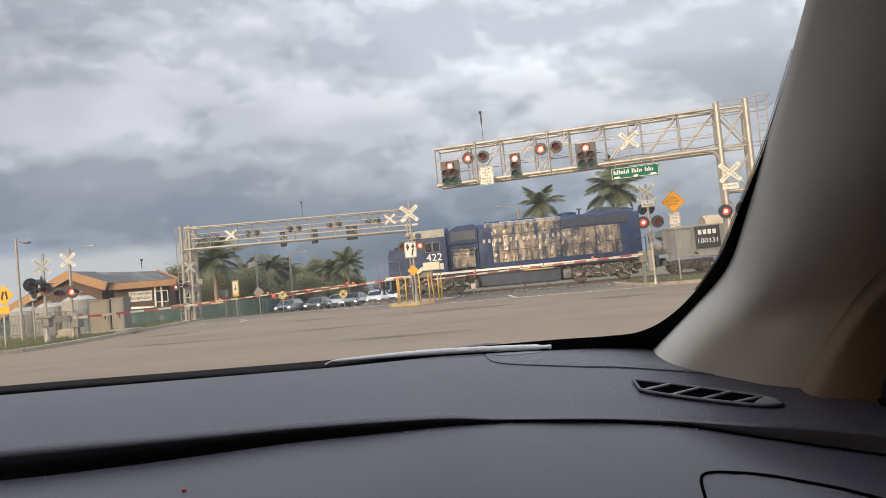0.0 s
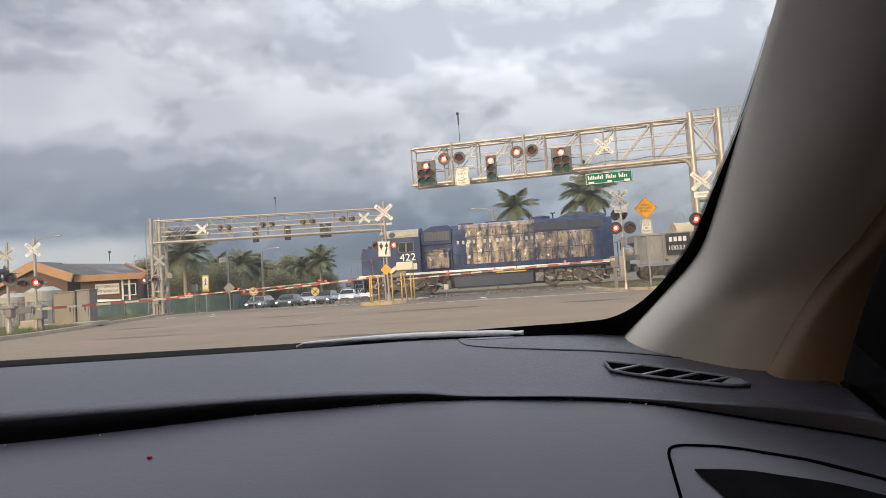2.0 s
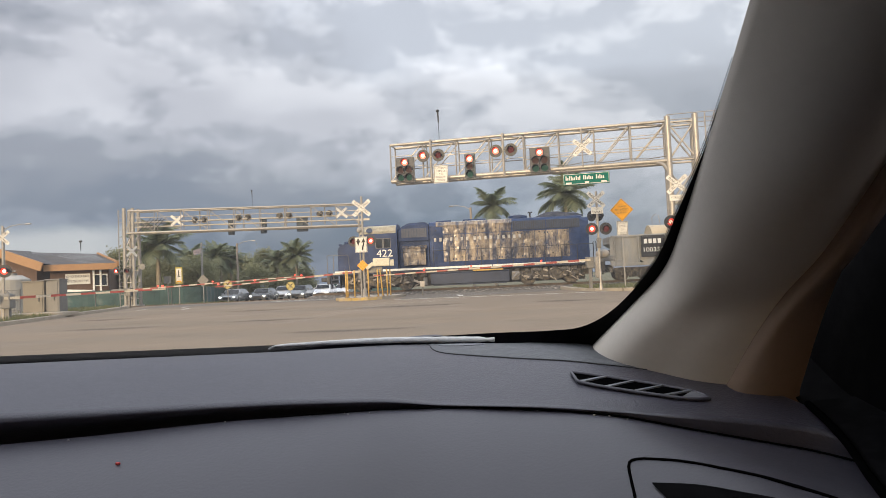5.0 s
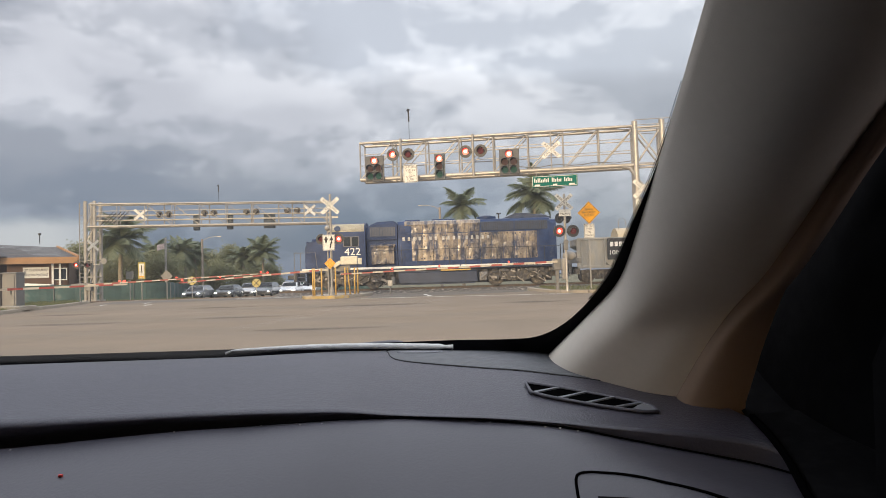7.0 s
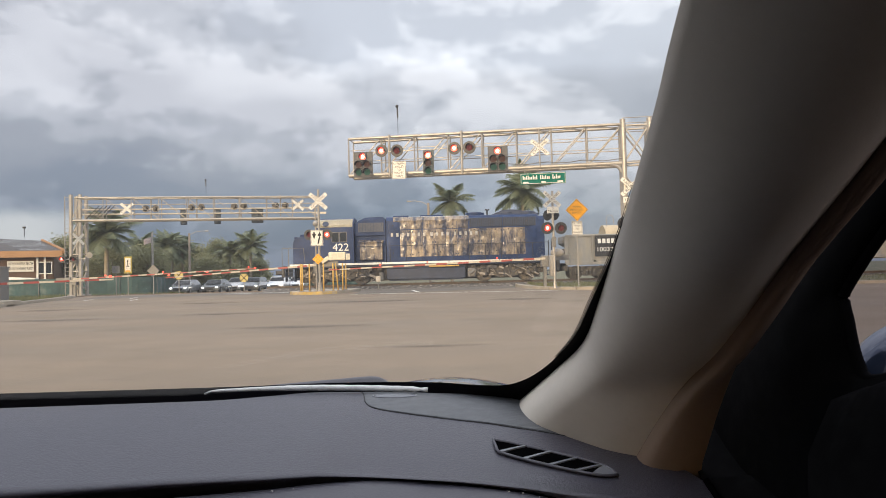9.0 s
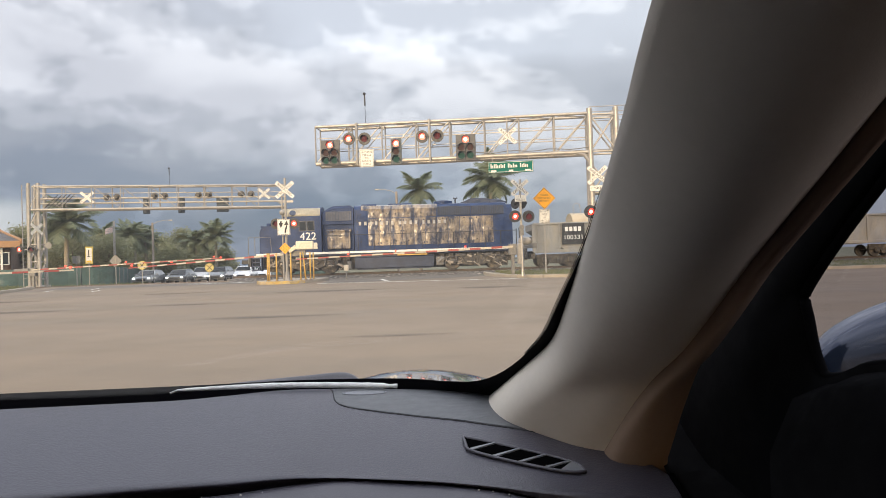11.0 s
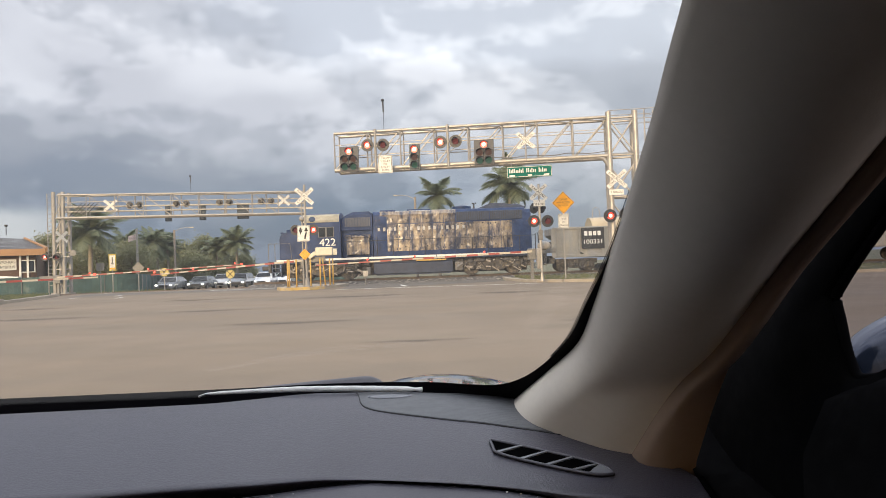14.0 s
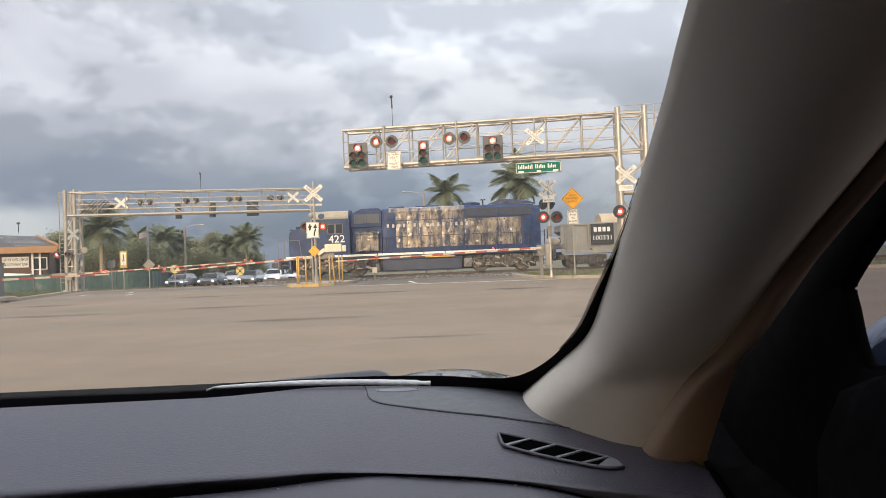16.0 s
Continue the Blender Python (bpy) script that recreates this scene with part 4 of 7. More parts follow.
# ---- signals, signs and gates ----
def crossbuck(parent, c, size=0.62, turn=0.0, plain=False):
    """Two crossed white boards with their words."""
    c = Vector(c)
    R = Matrix.Rotation(radians(turn), 3, "Z")
    for k, (ang, word) in enumerate(((42, "CROSSING"), (-42, "RAILROAD"))):
        bm = B()
        rot = R @ Matrix.Rotation(radians(-ang), 3, "Y")
        box(bm, c + R @ Vector((0, -0.012 * k, 0)), (2 * size, 0.01, 0.34 * size), rot)
        b = part("board", bm, white_sign, parent, "white crossbuck board")
        if not plain:
            w = lettering("words", word, c + R @ Vector((0, -0.008 - 0.012 * k, 0)), 0.23 * size, ink, b, 0.001, width=1.6 * size, turn=turn, tilt=ang)


def lamp_unit(parent, c, lit, r=0.30, back=False, face=(0, -1, 0)):
    """A round black target with a hooded red lamp."""
    c, f = Vector(c), Vector(face).normalized()
    bm = B()
    disc(bm, c, r, 0.03, f, 24)
    rod(bm, c - f * 0.04, c - f * 0.16, 0.10, 12)
    t = part("flasher_target", bm, black_metal, parent, "round black lamp target")
    bm = B()
    disc(bm, c + f * 0.03, r * 0.52, 0.04, f, 20)
    part("lens", bm, red_lit if lit else red_off, t, "glowing red lens" if lit else "dark red lens")
    if lit:
        bm = B()
        disc(bm, c + f * 0.055, r * 0.27, 0.02, f, 16)
        part("bulb_glow", bm, lamp_core, t)
    bm = B()
    n = 14
    side = f.cross(Vector((0, 0, 1))).normalized()
    rows = [[], []]
    for i in range(n + 1):
        a = radians(-20 + 220 * i / n)
        d = side * math.cos(a) * r * 0.56 + Vector((0, 0, 1)) * math.sin(a) * r * 0.56
        rows[0].append(c + d + f * 0.02)
        rows[1].append(c + d * 0.95 + f * 0.24)
    grid(bm, rows)
    part("visor", bm, black_metal, t)
    return t


def signal_head(parent, c, kind, turn):
    """A three-lens head, or a five-lens cluster with one lamp over two rows of two."""
    c = Vector(c)
    R = Matrix.Rotation(radians(turn), 3, "Z")
    w = 0.50 if kind == 3 else 0.90
    bm = B()
    box(bm, c, (w, 0.05, 1.20), R, bevel=0.02)
    h = part("signal_head", bm, signal_green if kind == 3 else signal_dark, parent, "dark signal head with a red lamp lit")
    spots = [(0, 0.36, 0), (0, 0.0, 1), (0, -0.36, 2)] if kind == 3 else [(0, 0.36, 0), (-0.2, 0.0, 1), (0.2, 0.0, 1), (-0.2, -0.36, 2), (0.2, -0.36, 2)]
    for x, z, k in spots:
        p = c + R @ Vector((x, -0.07, z))
        f = R @ Vector((0, -1, 0))
        bm = B()
        box(bm, c + R @ Vector((x, -0.04, z)), (0.36, 0.06, 0.35), R, bevel=0.02)
        part("lamp_box", bm, signal_green if kind == 3 else signal_dark, h)
        bm = B()
        disc(bm, p, 0.15, 0.03, f, 20)
        part("lens", bm, (red_lit, amber_off, green_off)[k], h)
        if k == 0:
            bm = B()
            disc(bm, p + f * 0.03, 0.085, 0.02, f, 16)
            part("bulb_glow", bm, lamp_core, h)
        bm = B()
        rows = [[], []]
        for i in range(13):
            a = radians(-15 + 210 * i / 12)
            d = R @ Vector((math.cos(a) * 0.165, 0, math.sin(a) * 0.165))
            rows[0].append(p + d)
            rows[1].append(p + d + f * 0.20)
        grid(bm, rows)
        part("visor", bm, signal_green if kind == 3 else signal_dark, h)
    return h


def box_truss(parent, A, M, z0, z1, depth, bays, r=0.07, lace=0.40):
    """Four chords with posts and diagonals between them."""
    A, M = Vector((*A, 0)), Vector((*M, 0))
    d = (M - A).normalized()
    n = Vector((-d.y, d.x, 0)) * depth
    for k, (o, z) in enumerate(((Vector(), z0), (Vector(), z1), (n, z0), (n, z1))):
        bm = B()
        up = Vector((0, 0, z))
        rod(bm, A + o + up, M + o + up, r * (1.35 if z == z0 else 1.0), 10)
        part("chord", bm, galvanised, parent)
    for i in range(bays + 1):
        p = A.lerp(M, i / bays)
        for o in (Vector(), n):
            bm = B()
            rod(bm, p + o + Vector((0, 0, z0)), p + o + Vector((0, 0, z1)), r * 0.55, 6)
            if i < bays:
                q = A.lerp(M, (i + 1) / bays)
                za, zb = (z0, z1)
                rod(bm, p + o + Vector((0, 0, za)), q + o + Vector((0, 0, zb)), r * lace, 6)
            part("brace", bm, galvanised, parent)
        for z in (z0, z1):
            bm = B()
            rod(bm, p + Vector((0, 0, z)), p + n + Vector((0, 0, z)), r * 0.4, 6)
            part("cross_tie", bm, galvanised, parent)
        if i < bays:
            q = A.lerp(M, (i + 1) / bays)
            bm = B()
            rod(bm, p + Vector((0, 0, z1)), q + n + Vector((0, 0, z1)), r * 0.35, 6)
            part("wind_brace", bm, galvanised, parent)
    return d, n


def pole_top(parent, p, h, name="antenna"):
    bm = B()
    p = Vector(p)
    rod(bm, p, p + Vector((0, 0, h)), 0.012, 6)
    rod(bm, p + Vector((0, 0, h * 0.62)), p + Vector((-0.01, 0, h)), 0.035, 6)
    bmesh.ops.create_icosphere(bm, subdivisions=1, radius=0.085, matrix=Matrix.Translation(p + Vector((-0.02, 0, h))))
    part(name, bm, black_metal, parent, "slim dark sensor mast")


# near cantilever, over the approach lanes
CA, CM = (-3.65, 32.3), (8.72, 30.2)
near = thing("cantilever_signal", (8.9, 30.4, rise(30.4)), "silver steel truss cantilever carrying red traffic signals and flashers", "signal bridge")
TURN = math.degrees(math.atan2(CM[1] - CA[1], CM[0] - CA[0]))
d, nrm = box_truss(near, CA, CM, 5.74, 7.47, 0.85, 8)
tower = [Vector((8.72, 30.2, 0)), Vector((9.85, 30.0, 0)), Vector((8.87, 31.05, 0)), Vector((10.0, 30.85, 0))]
for v in tower:
    bm = B()
    rod(bm, v + Vector((0, 0, rise(30) + 0.05)), v + Vector((0, 0, 7.68)), 0.13, 12)
    rod(bm, v + Vector((0, 0, rise(30))), v + Vector((0, 0, rise(30) + 0.12)), 0.24, 12)
    part("mast", bm, galvanised, near, "thick round silver mast")
for k, (i, j) in enumerate(((0, 1), (2, 3), (0, 2), (1, 3))):
    for z0 in (0.7, 2.3, 3.9, 5.74):
        bm = B()
        a, b = tower[i], tower[j]
        z1 = 7.4 if z0 > 5 else z0 + 1.55
        rod(bm, a + Vector((0, 0, z0)), b + Vector((0, 0, z0)), 0.05, 6)
        rod(bm, a + Vector((0, 0, z1 if k % 2 else z0)), b + Vector((0, 0, z0 if k % 2 else z1)), 0.04, 6)
        if z0 > 5:
            rod(bm, a + Vector((0, 0, z1)), b + Vector((0, 0, z1)), 0.05, 6)
            rod(bm, a + Vector((0, 0, z0)), b + Vector((0, 0, z1)), 0.035, 6)
            rod(bm, a + Vector((0, 0, z1)), b + Vector((0, 0, z0)), 0.035, 6)
        part("tower_brace", bm, galvanised, near)
bm = B()
for k in (0, 1):
    rod(bm, (10.35 + 0.40 * k, 30.2, rise(30) + 0.1), (10.35 + 0.40 * k, 30.2, 7.75), 0.03, 6)
for i in range(24):
    rod(bm, (10.35, 30.2, 0.6 + 0.3 * i), (10.75, 30.2, 0.6 + 0.3 * i), 0.012, 6)
for z in (7.3, 7.72, 5.8):
    tube(bm, [(8.7, 30.1, z), (10.8, 29.75, z), (10.9, 30.9, z), (8.9, 31.2, z)], 0.02, 6, closed=True)
part("ladder", bm, galvanised, near, "silver access ladder and hand rails")
# knee where the truss meets the tower
bm = B()
tube(bm, [(8.72, 30.2, 4.9), (8.65, 30.2, 5.3), (8.45, 30.24, 5.6), (8.0, 30.32, 5.74)], 0.08, 8)
part("knee_brace", bm, galvanised, near)
bm = B()
for z in (6.42, 6.95):
    rod(bm, Vector((*CA, z)) + nrm, Vector((*CM, z)) + nrm, 0.025, 6)
    rod(bm, Vector((*CA, z)) + nrm * 0.2, Vector((*CM, z)) + nrm * 0.2, 0.018, 6)
part("walkway_rail", bm, galvanised, near)
bm = B()
tube(bm, [Vector((*CA, 5.9)).lerp(Vector((*CM, 5.9)), 0.55 + 0.45 * i / 12) + Vector((0, -0.09, 0.04 * math.sin(i * 1.7))) for i in range(13)], 0.022, 6)
tube(bm, [Vector((*CA, 7.36)).lerp(Vector((*CM, 7.36)), 0.05 + 0.95 * i / 24) + Vector((0, -0.07, 0.04 * math.sin(i * 1.3))) for i in range(25)], 0.018, 6)
part("cable", bm, galv_dull, near, "dark cables tied along the truss")


def on_truss(x, off=-0.16):
    t = (x - CA[0]) / (CM[0] - CA[0])
    return x, CA[1] + (CM[1] - CA[1]) * t + off


signal_head(near, (*on_truss(-2.95), 6.21), 5, TURN)
signal_head(near, (*on_truss(0.08), 6.13), 3, TURN)
signal_head(near, (*on_truss(3.22), 6.16), 5, TURN)
FACE = Matrix.Rotation(radians(TURN), 3, "Z") @ Vector((0, -1, 0))
for x, z, lit in ((-2.08, 6.80, True), (-1.36, 6.77, False), (1.27, 6.74, True), (1.95, 6.74, False)):
    lamp_unit(near, (*on_truss(x, -0.25), z), lit, 0.29, face=FACE)
for x in (-1.72, 1.61):
    bm = B()
    px, py = on_truss(x, -0.12)
    rod(bm, (px, py, 5.6), (px, py, 7.55), 0.06, 8)
    rod(bm, (px - 0.36, py, 6.76), (px + 0.36, py - 0.06, 6.76), 0.03, 6)
    part("lamp_post", bm, galvanised, near)


def board(parent, name, c, w, h, mat, label, turn=0.0, border=None, t=0.012):
    R = Matrix.Rotation(radians(turn), 3, "Z")
    bm = B()
    box(bm, c, (w, t, h), R)
    b = part(name, bm, mat, parent, label)
    if border:
        bm = B()
        o = R @ Vector((0, -t / 2 - 0.003, 0))
        for x, z, sx, sz in ((0, h / 2 - 0.03, w - 0.04, 0.018), (0, -h / 2 + 0.03, w - 0.04, 0.018), (w / 2 - 0.03, 0, 0.018, h - 0.05), (-w / 2 + 0.03, 0, 0.018, h - 0.05)):
            box(bm, Vector(c) + o + R @ Vector((x, 0, z)), (sx, 0.004, sz), R)
        part("border", bm, border, b)
    return b


ux, uy = on_truss(-1.28, -0.36)
b = board(near, "yield_sign_board", (ux, uy, 5.86), 0.66, 0.82, white_sign, "white sign with four lines of black words", TURN, ink)
for i, wd in enumerate(("U-TURN", "YIELD", "TO", "RIGHT", "TURN")):
    lettering("words", wd, Vector((ux, uy, 6.14 - 0.14 * i)) + FACE * 0.012, 0.095, ink, b, 0.001, width=min(0.5, 0.085 * len(wd)), turn=TURN)
cx, cy = on_truss(5.08, -0.15)
crossbuck(near, (cx, cy, 6.60), 0.50, TURN)
bm = B()
rod(bm, (cx, cy + 0.05, 5.74), (cx, cy + 0.05, 7.47), 0.035, 6)
part("lamp_post", bm, galvanised, near)
# hanging street-name sign; its name is drawn as bars
gx, gy = on_truss(5.20, -0.05)
b = board(near, "street_name_sign", (gx, gy, 5.21), 2.02, 0.50, green_sign, "green street name sign with white bars", TURN, white_sign, 0.10)
R = Matrix.Rotation(radians(TURN), 3, "Z")
x = -0.88
random.seed(3)
for wd in (9, 6, 5):
    for k in range(wd):
        hgt = 0.19 if k == 0 else random.choice((0.12, 0.12, 0.18))
        bm = B()
        box(bm, Vector((gx, gy, 5.17 + hgt / 2)) + R @ Vector((x, -0.056, 0)), (0.045, 0.006, hgt), R)
        part("name_bar", bm, white_sign, b)
        x += 0.075
    x += 0.10
for x0, n in ((-0.85, 4), (-0.06, 3), (0.68, 4)):
    bm = B()
    box(bm, Vector((gx, gy, 5.04)) + R @ Vector((x0 + 0.08, -0.056, 0)), (0.06 * n, 0.006, 0.07), R)
    part("name_bar", bm, white_sign, b)
for s in (-0.8, 0.8):
    bm = B()
    rod(bm, Vector((gx, gy, 5.45)) + R @ Vector((s, 0, 0)), Vector((gx, gy, 5.74)) + R @ Vector((s, 0, 0)), 0.025, 6)
    part("hanger", bm, galvanised, b)
pole_top(near, (*on_truss(-1.30, 0), 7.47), 1.42)
# the mast's own crossbuck and flashers
crossbuck(near, (8.93, 29.98, 4.66), 0.54, TURN)
b = board(near, "tracks_plate", (8.9, 30.0, 4.08), 0.62, 0.24, white_sign, "small white plate reading 3 tracks", TURN)
lettering("words", "3 TRACKS", (8.9, 29.985, 4.08), 0.11, ink, b, 0.001, width=0.52, turn=TURN)
lamp_unit(near, (8.56, 29.95, 3.04), True, 0.29)
lamp_unit(near, (9.26, 29.95, 3.08), False, 0.29)
bm = B()
rod(bm, (8.4, 30.05, 3.06), (9.4, 30.05, 3.06), 0.03, 6)
part("cross_arm", bm, galvanised, near)

# far cantilever, facing the oncoming lanes
FA, FM = (-9.0, 56.4), (-26.9, 53.5)
FT = math.degrees(math.atan2(FA[1] - FM[1], FA[0] - FM[0]))
FR = Matrix.Rotation(radians(FT), 3, "Z")


def on_far(x, z, off=-0.1):
    """A place on the far truss, given where it stands against the plane of its mast."""
    m = (FA[1] - FM[1]) / (FA[0] - FM[0])
    k = (FM[1] - m * FM[0]) / (53.5 - m * x)
    return Vector((x * k, 53.5 * k, Z + (z - Z) * k)) + FR @ Vector((0, off, 0))


far = thing("cantilever_signal", (-27.2, 53.6, rise(53.6)), "silver steel truss cantilever seen from behind, with crossbucks and lamp backs", "signal bridge")
box_truss(far, FA, FM, 5.73, 7.46, 0.9, 9, 0.065, 0.28)
for z in (6.25, 6.62, 7.0):
    bm = B()
    rod(bm, (FM[0], FM[1] - 0.06, z), (FA[0], FA[1] - 0.06, z), 0.06 if z < 7 else 0.03, 6)
    part("walkway_rail", bm, arm_white, far)
ftower = [Vector((-27.45, 53.45, 0)), Vector((-26.75, 53.45, 0)), Vector((-27.45, 54.4, 0)), Vector((-26.75, 54.4, 0))]
for v in ftower:
    bm = B()
    rod(bm, v + Vector((0, 0, -0.25)), v + Vector((0, 0, 7.80)), 0.14, 12)
    rod(bm, v + Vector((0, 0, -0.25)), v + Vector((0, 0, 0.12)), 0.30, 12)
    part("mast", bm, galvanised, far, "thick round silver mast")
for k, (i, j) in enumerate(((0, 1), (2, 3), (0, 2), (1, 3))):
    for z0 in (0.6, 1.9, 3.2, 4.5, 5.8):
        bm = B()
        a, b = ftower[i], ftower[j]
        rod(bm, a + Vector((0, 0, z0)), b + Vector((0, 0, z0)), 0.05, 6)
        rod(bm, a + Vector((0, 0, z0)), b + Vector((0, 0, z0 + 1.3)), 0.04, 6)
        part("tower_brace", bm, galvanised, far)
bm = B()
for k in (0, 1):
    rod(bm, (-27.95 + 0.34 * k, 53.5, -0.15), (-27.95 + 0.34 * k, 53.5, 7.7), 0.035, 6)
for i in range(24):
    rod(bm, (-27.95, 53.5, 0.7 + 0.3 * i), (-27.61, 53.5, 0.7 + 0.3 * i), 0.014, 6)
part("ladder", bm, galvanised, far, "silver access ladder")
bm = B()
for i in range(5):
    p = on_far(-26.4 + 0.3 * i, 5.75, -0.2)
    rod(bm, p, p + Vector((1.1, 0.1, 1.15)), 0.03, 6)
for i in range(9):
    p = on_far(-26.3, 6.02 + 0.09 * i, 0.3)
    rod(bm, p, on_far(-24.1, 6.02 + 0.09 * i, 0.3), 0.022, 6)
part("maintenance_deck", bm, black_metal, far, "dark grated maintenance deck")
for x, z in ((-23.16, 6.61), (-10.08, 6.58)):
    crossbuck(far, on_far(x, z, -0.2), 0.60, FT, plain=True)
for x in (-21.38, -17.87, -14.6, -11.42):
    for s in (-0.37, 0.37):
        p = on_far(x + s, 6.57, -0.05)
        bm = B()
        disc(bm, p, 0.28, 0.04, (0, 1, 0), 24)
        rod(bm, p, p - Vector((0, 0.22, 0)), 0.17, 14, 0.12)
        tgt = part("flasher_target", bm, black_metal, far, "dark back of a flasher lamp")
        bm = B()
        tube(bm, [p + Vector((0.25 * math.cos(a), -0.05, 0.25 * math.sin(a))) for a in [-2.9 + 0.29 * k for k in range(10)]], 0.03, 6)
        part("visor_rim", bm, galvanised, tgt)
    p, q = on_far(x, 5.75, 0.1), on_far(x, 7.45, 0.1)
    bm = B()
    rod(bm, p, q, 0.055, 8)
    part("lamp_post", bm, galvanised, far)
head_back = material("blue_grey_head_back", (0.05, 0.07, 0.095), 0.55, var=0.15, scale=6)
for x, w in ((-18.9, 0.50), (-16.3, 0.50), (-13.22, 0.92)):
    p = on_far(x, 5.88, 0.25)
    bm = B()
    box(bm, p, (w, 0.22, 1.22), FR, bevel=0.04)
    for z in (-0.37, 0, 0.37):
        rod(bm, p + Vector((0, -0.1, z)), p + Vector((0, -0.18, z)), 0.13, 10)
    part("signal_head", bm, head_back, far, "dark back of a traffic signal head")
pole_top(far, on_far(-17.14, 7.42, 0.1), 1.33)
crossbuck(far, (-26.75, 53.15, 4.35), 0.58, 58, plain=True)
lamp_unit(far, (-27.98, 53.1, 2.85), True, 0.29)
lamp_unit(far, (-27.12, 53.1, 2.83), False, 0.29)
bm = B()
rod(bm, (-28.1, 53.2, 2.84), (-26.2, 53.2, 2.84), 0.03, 6)
part("cross_arm", bm, galvanised, far)
bm = B()
disc(bm, (-26.0, 53.3, 3.1), 0.24, 0.04, (0, 1, 0), 20)
part("round_plate", bm, galv_dull, far, "small round plate")


def gate(name, root, tip, label, lamps=(0.25, 0.6, 0.97), stripes=16):
    """A crossing gate: machine, counterweight and a striped arm with lamps."""
    root, tip = Vector(root), Vector(tip)
    g = thing(name, (root.x, root.y + 0.15, rise(root.y) + 0.05), label, "crossing gate")
    d = tip - root
    L = d.length
    d.normalize()
    q = Matrix.Rotation(math.atan2(d.y, d.x), 3, "Z") @ Matrix.Rotation(-math.asin(d.z), 3, "Y")
    bm = B()
    box(bm, root + Vector((0, 0.25, -0.15)), (0.42, 0.42, 0.62), bevel=0.04)
    box(bm, (root.x, root.y + 0.25, (root.z - 0.4 + rise(root.y)) / 2 + 0.02), (0.17, 0.17, root.z - 0.4 - rise(root.y) + 0.1))
    part("gate_machine", bm, galv_dull, g, "grey gate machine")
    bm = B()
    box(bm, root - d * 0.75, (1.1, 0.10, 0.30), q, bevel=0.02)
    part("counterweight", bm, galv_dull, g)
    for i in range(stripes):
        bm = B()
        p = root + d * (L * (i + 0.5) / stripes)
        box(bm, p, (L / stripes, 0.04, 0.115 - 0.05 * i / stripes), q)
        part("stripe", bm, red_band if i % 2 else arm_white, g, "red band" if i % 2 else "white band")
    for u in lamps:
        p = root + d * (L * u) + Vector((0, 0, 0.14))
        bm = B()
        rod(bm, p + Vector((0, 0.06, 0)), p - Vector((0, 0.06, 0)), 0.055, 14)
        part("arm_lamp", bm, red_lit, g, "glowing red arm lamp")
    return g


gate("crossing_gate", (6.35, 37.6, 1.72), (-5.6, 38.6, 1.40), "lowered red and white striped crossing gate with grey machine", (0.22, 0.54, 0.76), 20)
gate("crossing_gate", (-6.6, 40.6, 1.72), (-16.0, 42.2, 1.20), "lowered striped gate arm reaching out from the median", (0.40, 0.72, 0.98), 16)
gate("crossing_gate", (-27.1, 53.0, 1.30), (-13.2, 52.2, 1.75), "lowered striped gate arm at the far cantilever", (0.18, 0.50, 0.97), 22)
gate("crossing_gate", (-20.75, 29.7, 1.08), (-14.8, 32.6, 1.18), "lowered striped gate arm at the verge", (0.98,), 11)


# ---- posts with flashers, signs ----
post = thing("flasher_post", (6.42, 35.3, rise(35.3) + 0.12), "silver crossing post with crossbuck and red flashers", "crossing signal")
zb = rise(35.3) + 0.12
bm = B()
rod(bm, (6.42, 35.3, zb), (6.42, 35.3, 5.15), 0.06, 10)
rod(bm, (6.42, 35.3, zb), (6.42, 35.3, zb + 0.3), 0.10, 10, 0.07)
part("post", bm, galvanised, post)
bm = B()
rod(bm, (6.0, 35.25, 3.22), (6.9, 35.25, 3.22), 0.03, 6)
rod(bm, (6.42, 35.25, 3.4), (6.42, 35.9, 3.85), 0.025, 6)
part("cross_arm", bm, galvanised, post)
crossbuck(post, (6.38, 35.18, 4.72), 0.56)
b = board(post, "tracks_plate", (6.40, 35.16, 4.16), 0.60, 0.34, white_sign, "white plate reading 3 tracks")
lettering("words", "3", (6.40, 35.15, 4.24), 0.12, ink, b, 0.001)
lettering("words", "TRACKS", (6.40, 35.15, 4.08), 0.10, ink, b, 0.001, width=0.5)
lamp_unit(post, (6.08, 35.12, 3.23), True, 0.31)
lamp_unit(post, (6.78, 35.12, 3.21), False, 0.31)
for x in (6.25, 6.62):
    lamp_unit(post, (x, 35.95, 3.95), False, 0.28, face=(0.75, 0.66, 0))
bm = B()
disc(bm, (6.42, 35.2, 2.66), 0.13, 0.06, (0, -1, 0), 16)
box(bm, (6.42, 35.25, 2.4), (0.22, 0.15, 0.3), bevel=0.03)
part("bell", bm, galv_dull, post, "small grey bell and box")
bm = B()
bmesh.ops.create_icosphere(bm, subdivisions=2, radius=0.30, matrix=Matrix.Translation((6.75, 36.2, 1.98)) @ Matrix.Diagonal((1.25, 0.8, 0.8, 1)))
box(bm, (6.45, 36.1, 1.30), (0.28, 0.36, 1.1), bevel=0.05)
part("gate_cover", bm, material("pale_plastic_cover", (0.28, 0.26, 0.23), 0.6, var=0.1, scale=4), post, "pale rounded machine cover", smooth=True)

sg = thing("warning_sign", (7.80, 36.0, rise(36) + 0.12), "yellow diamond warning sign over a white notice on a post", "road sign")
bm = B()
box(bm, (7.80, 36.03, 2.34), (0.06, 0.05, 4.52))
part("post", bm, galvanised, sg)
bm = B()
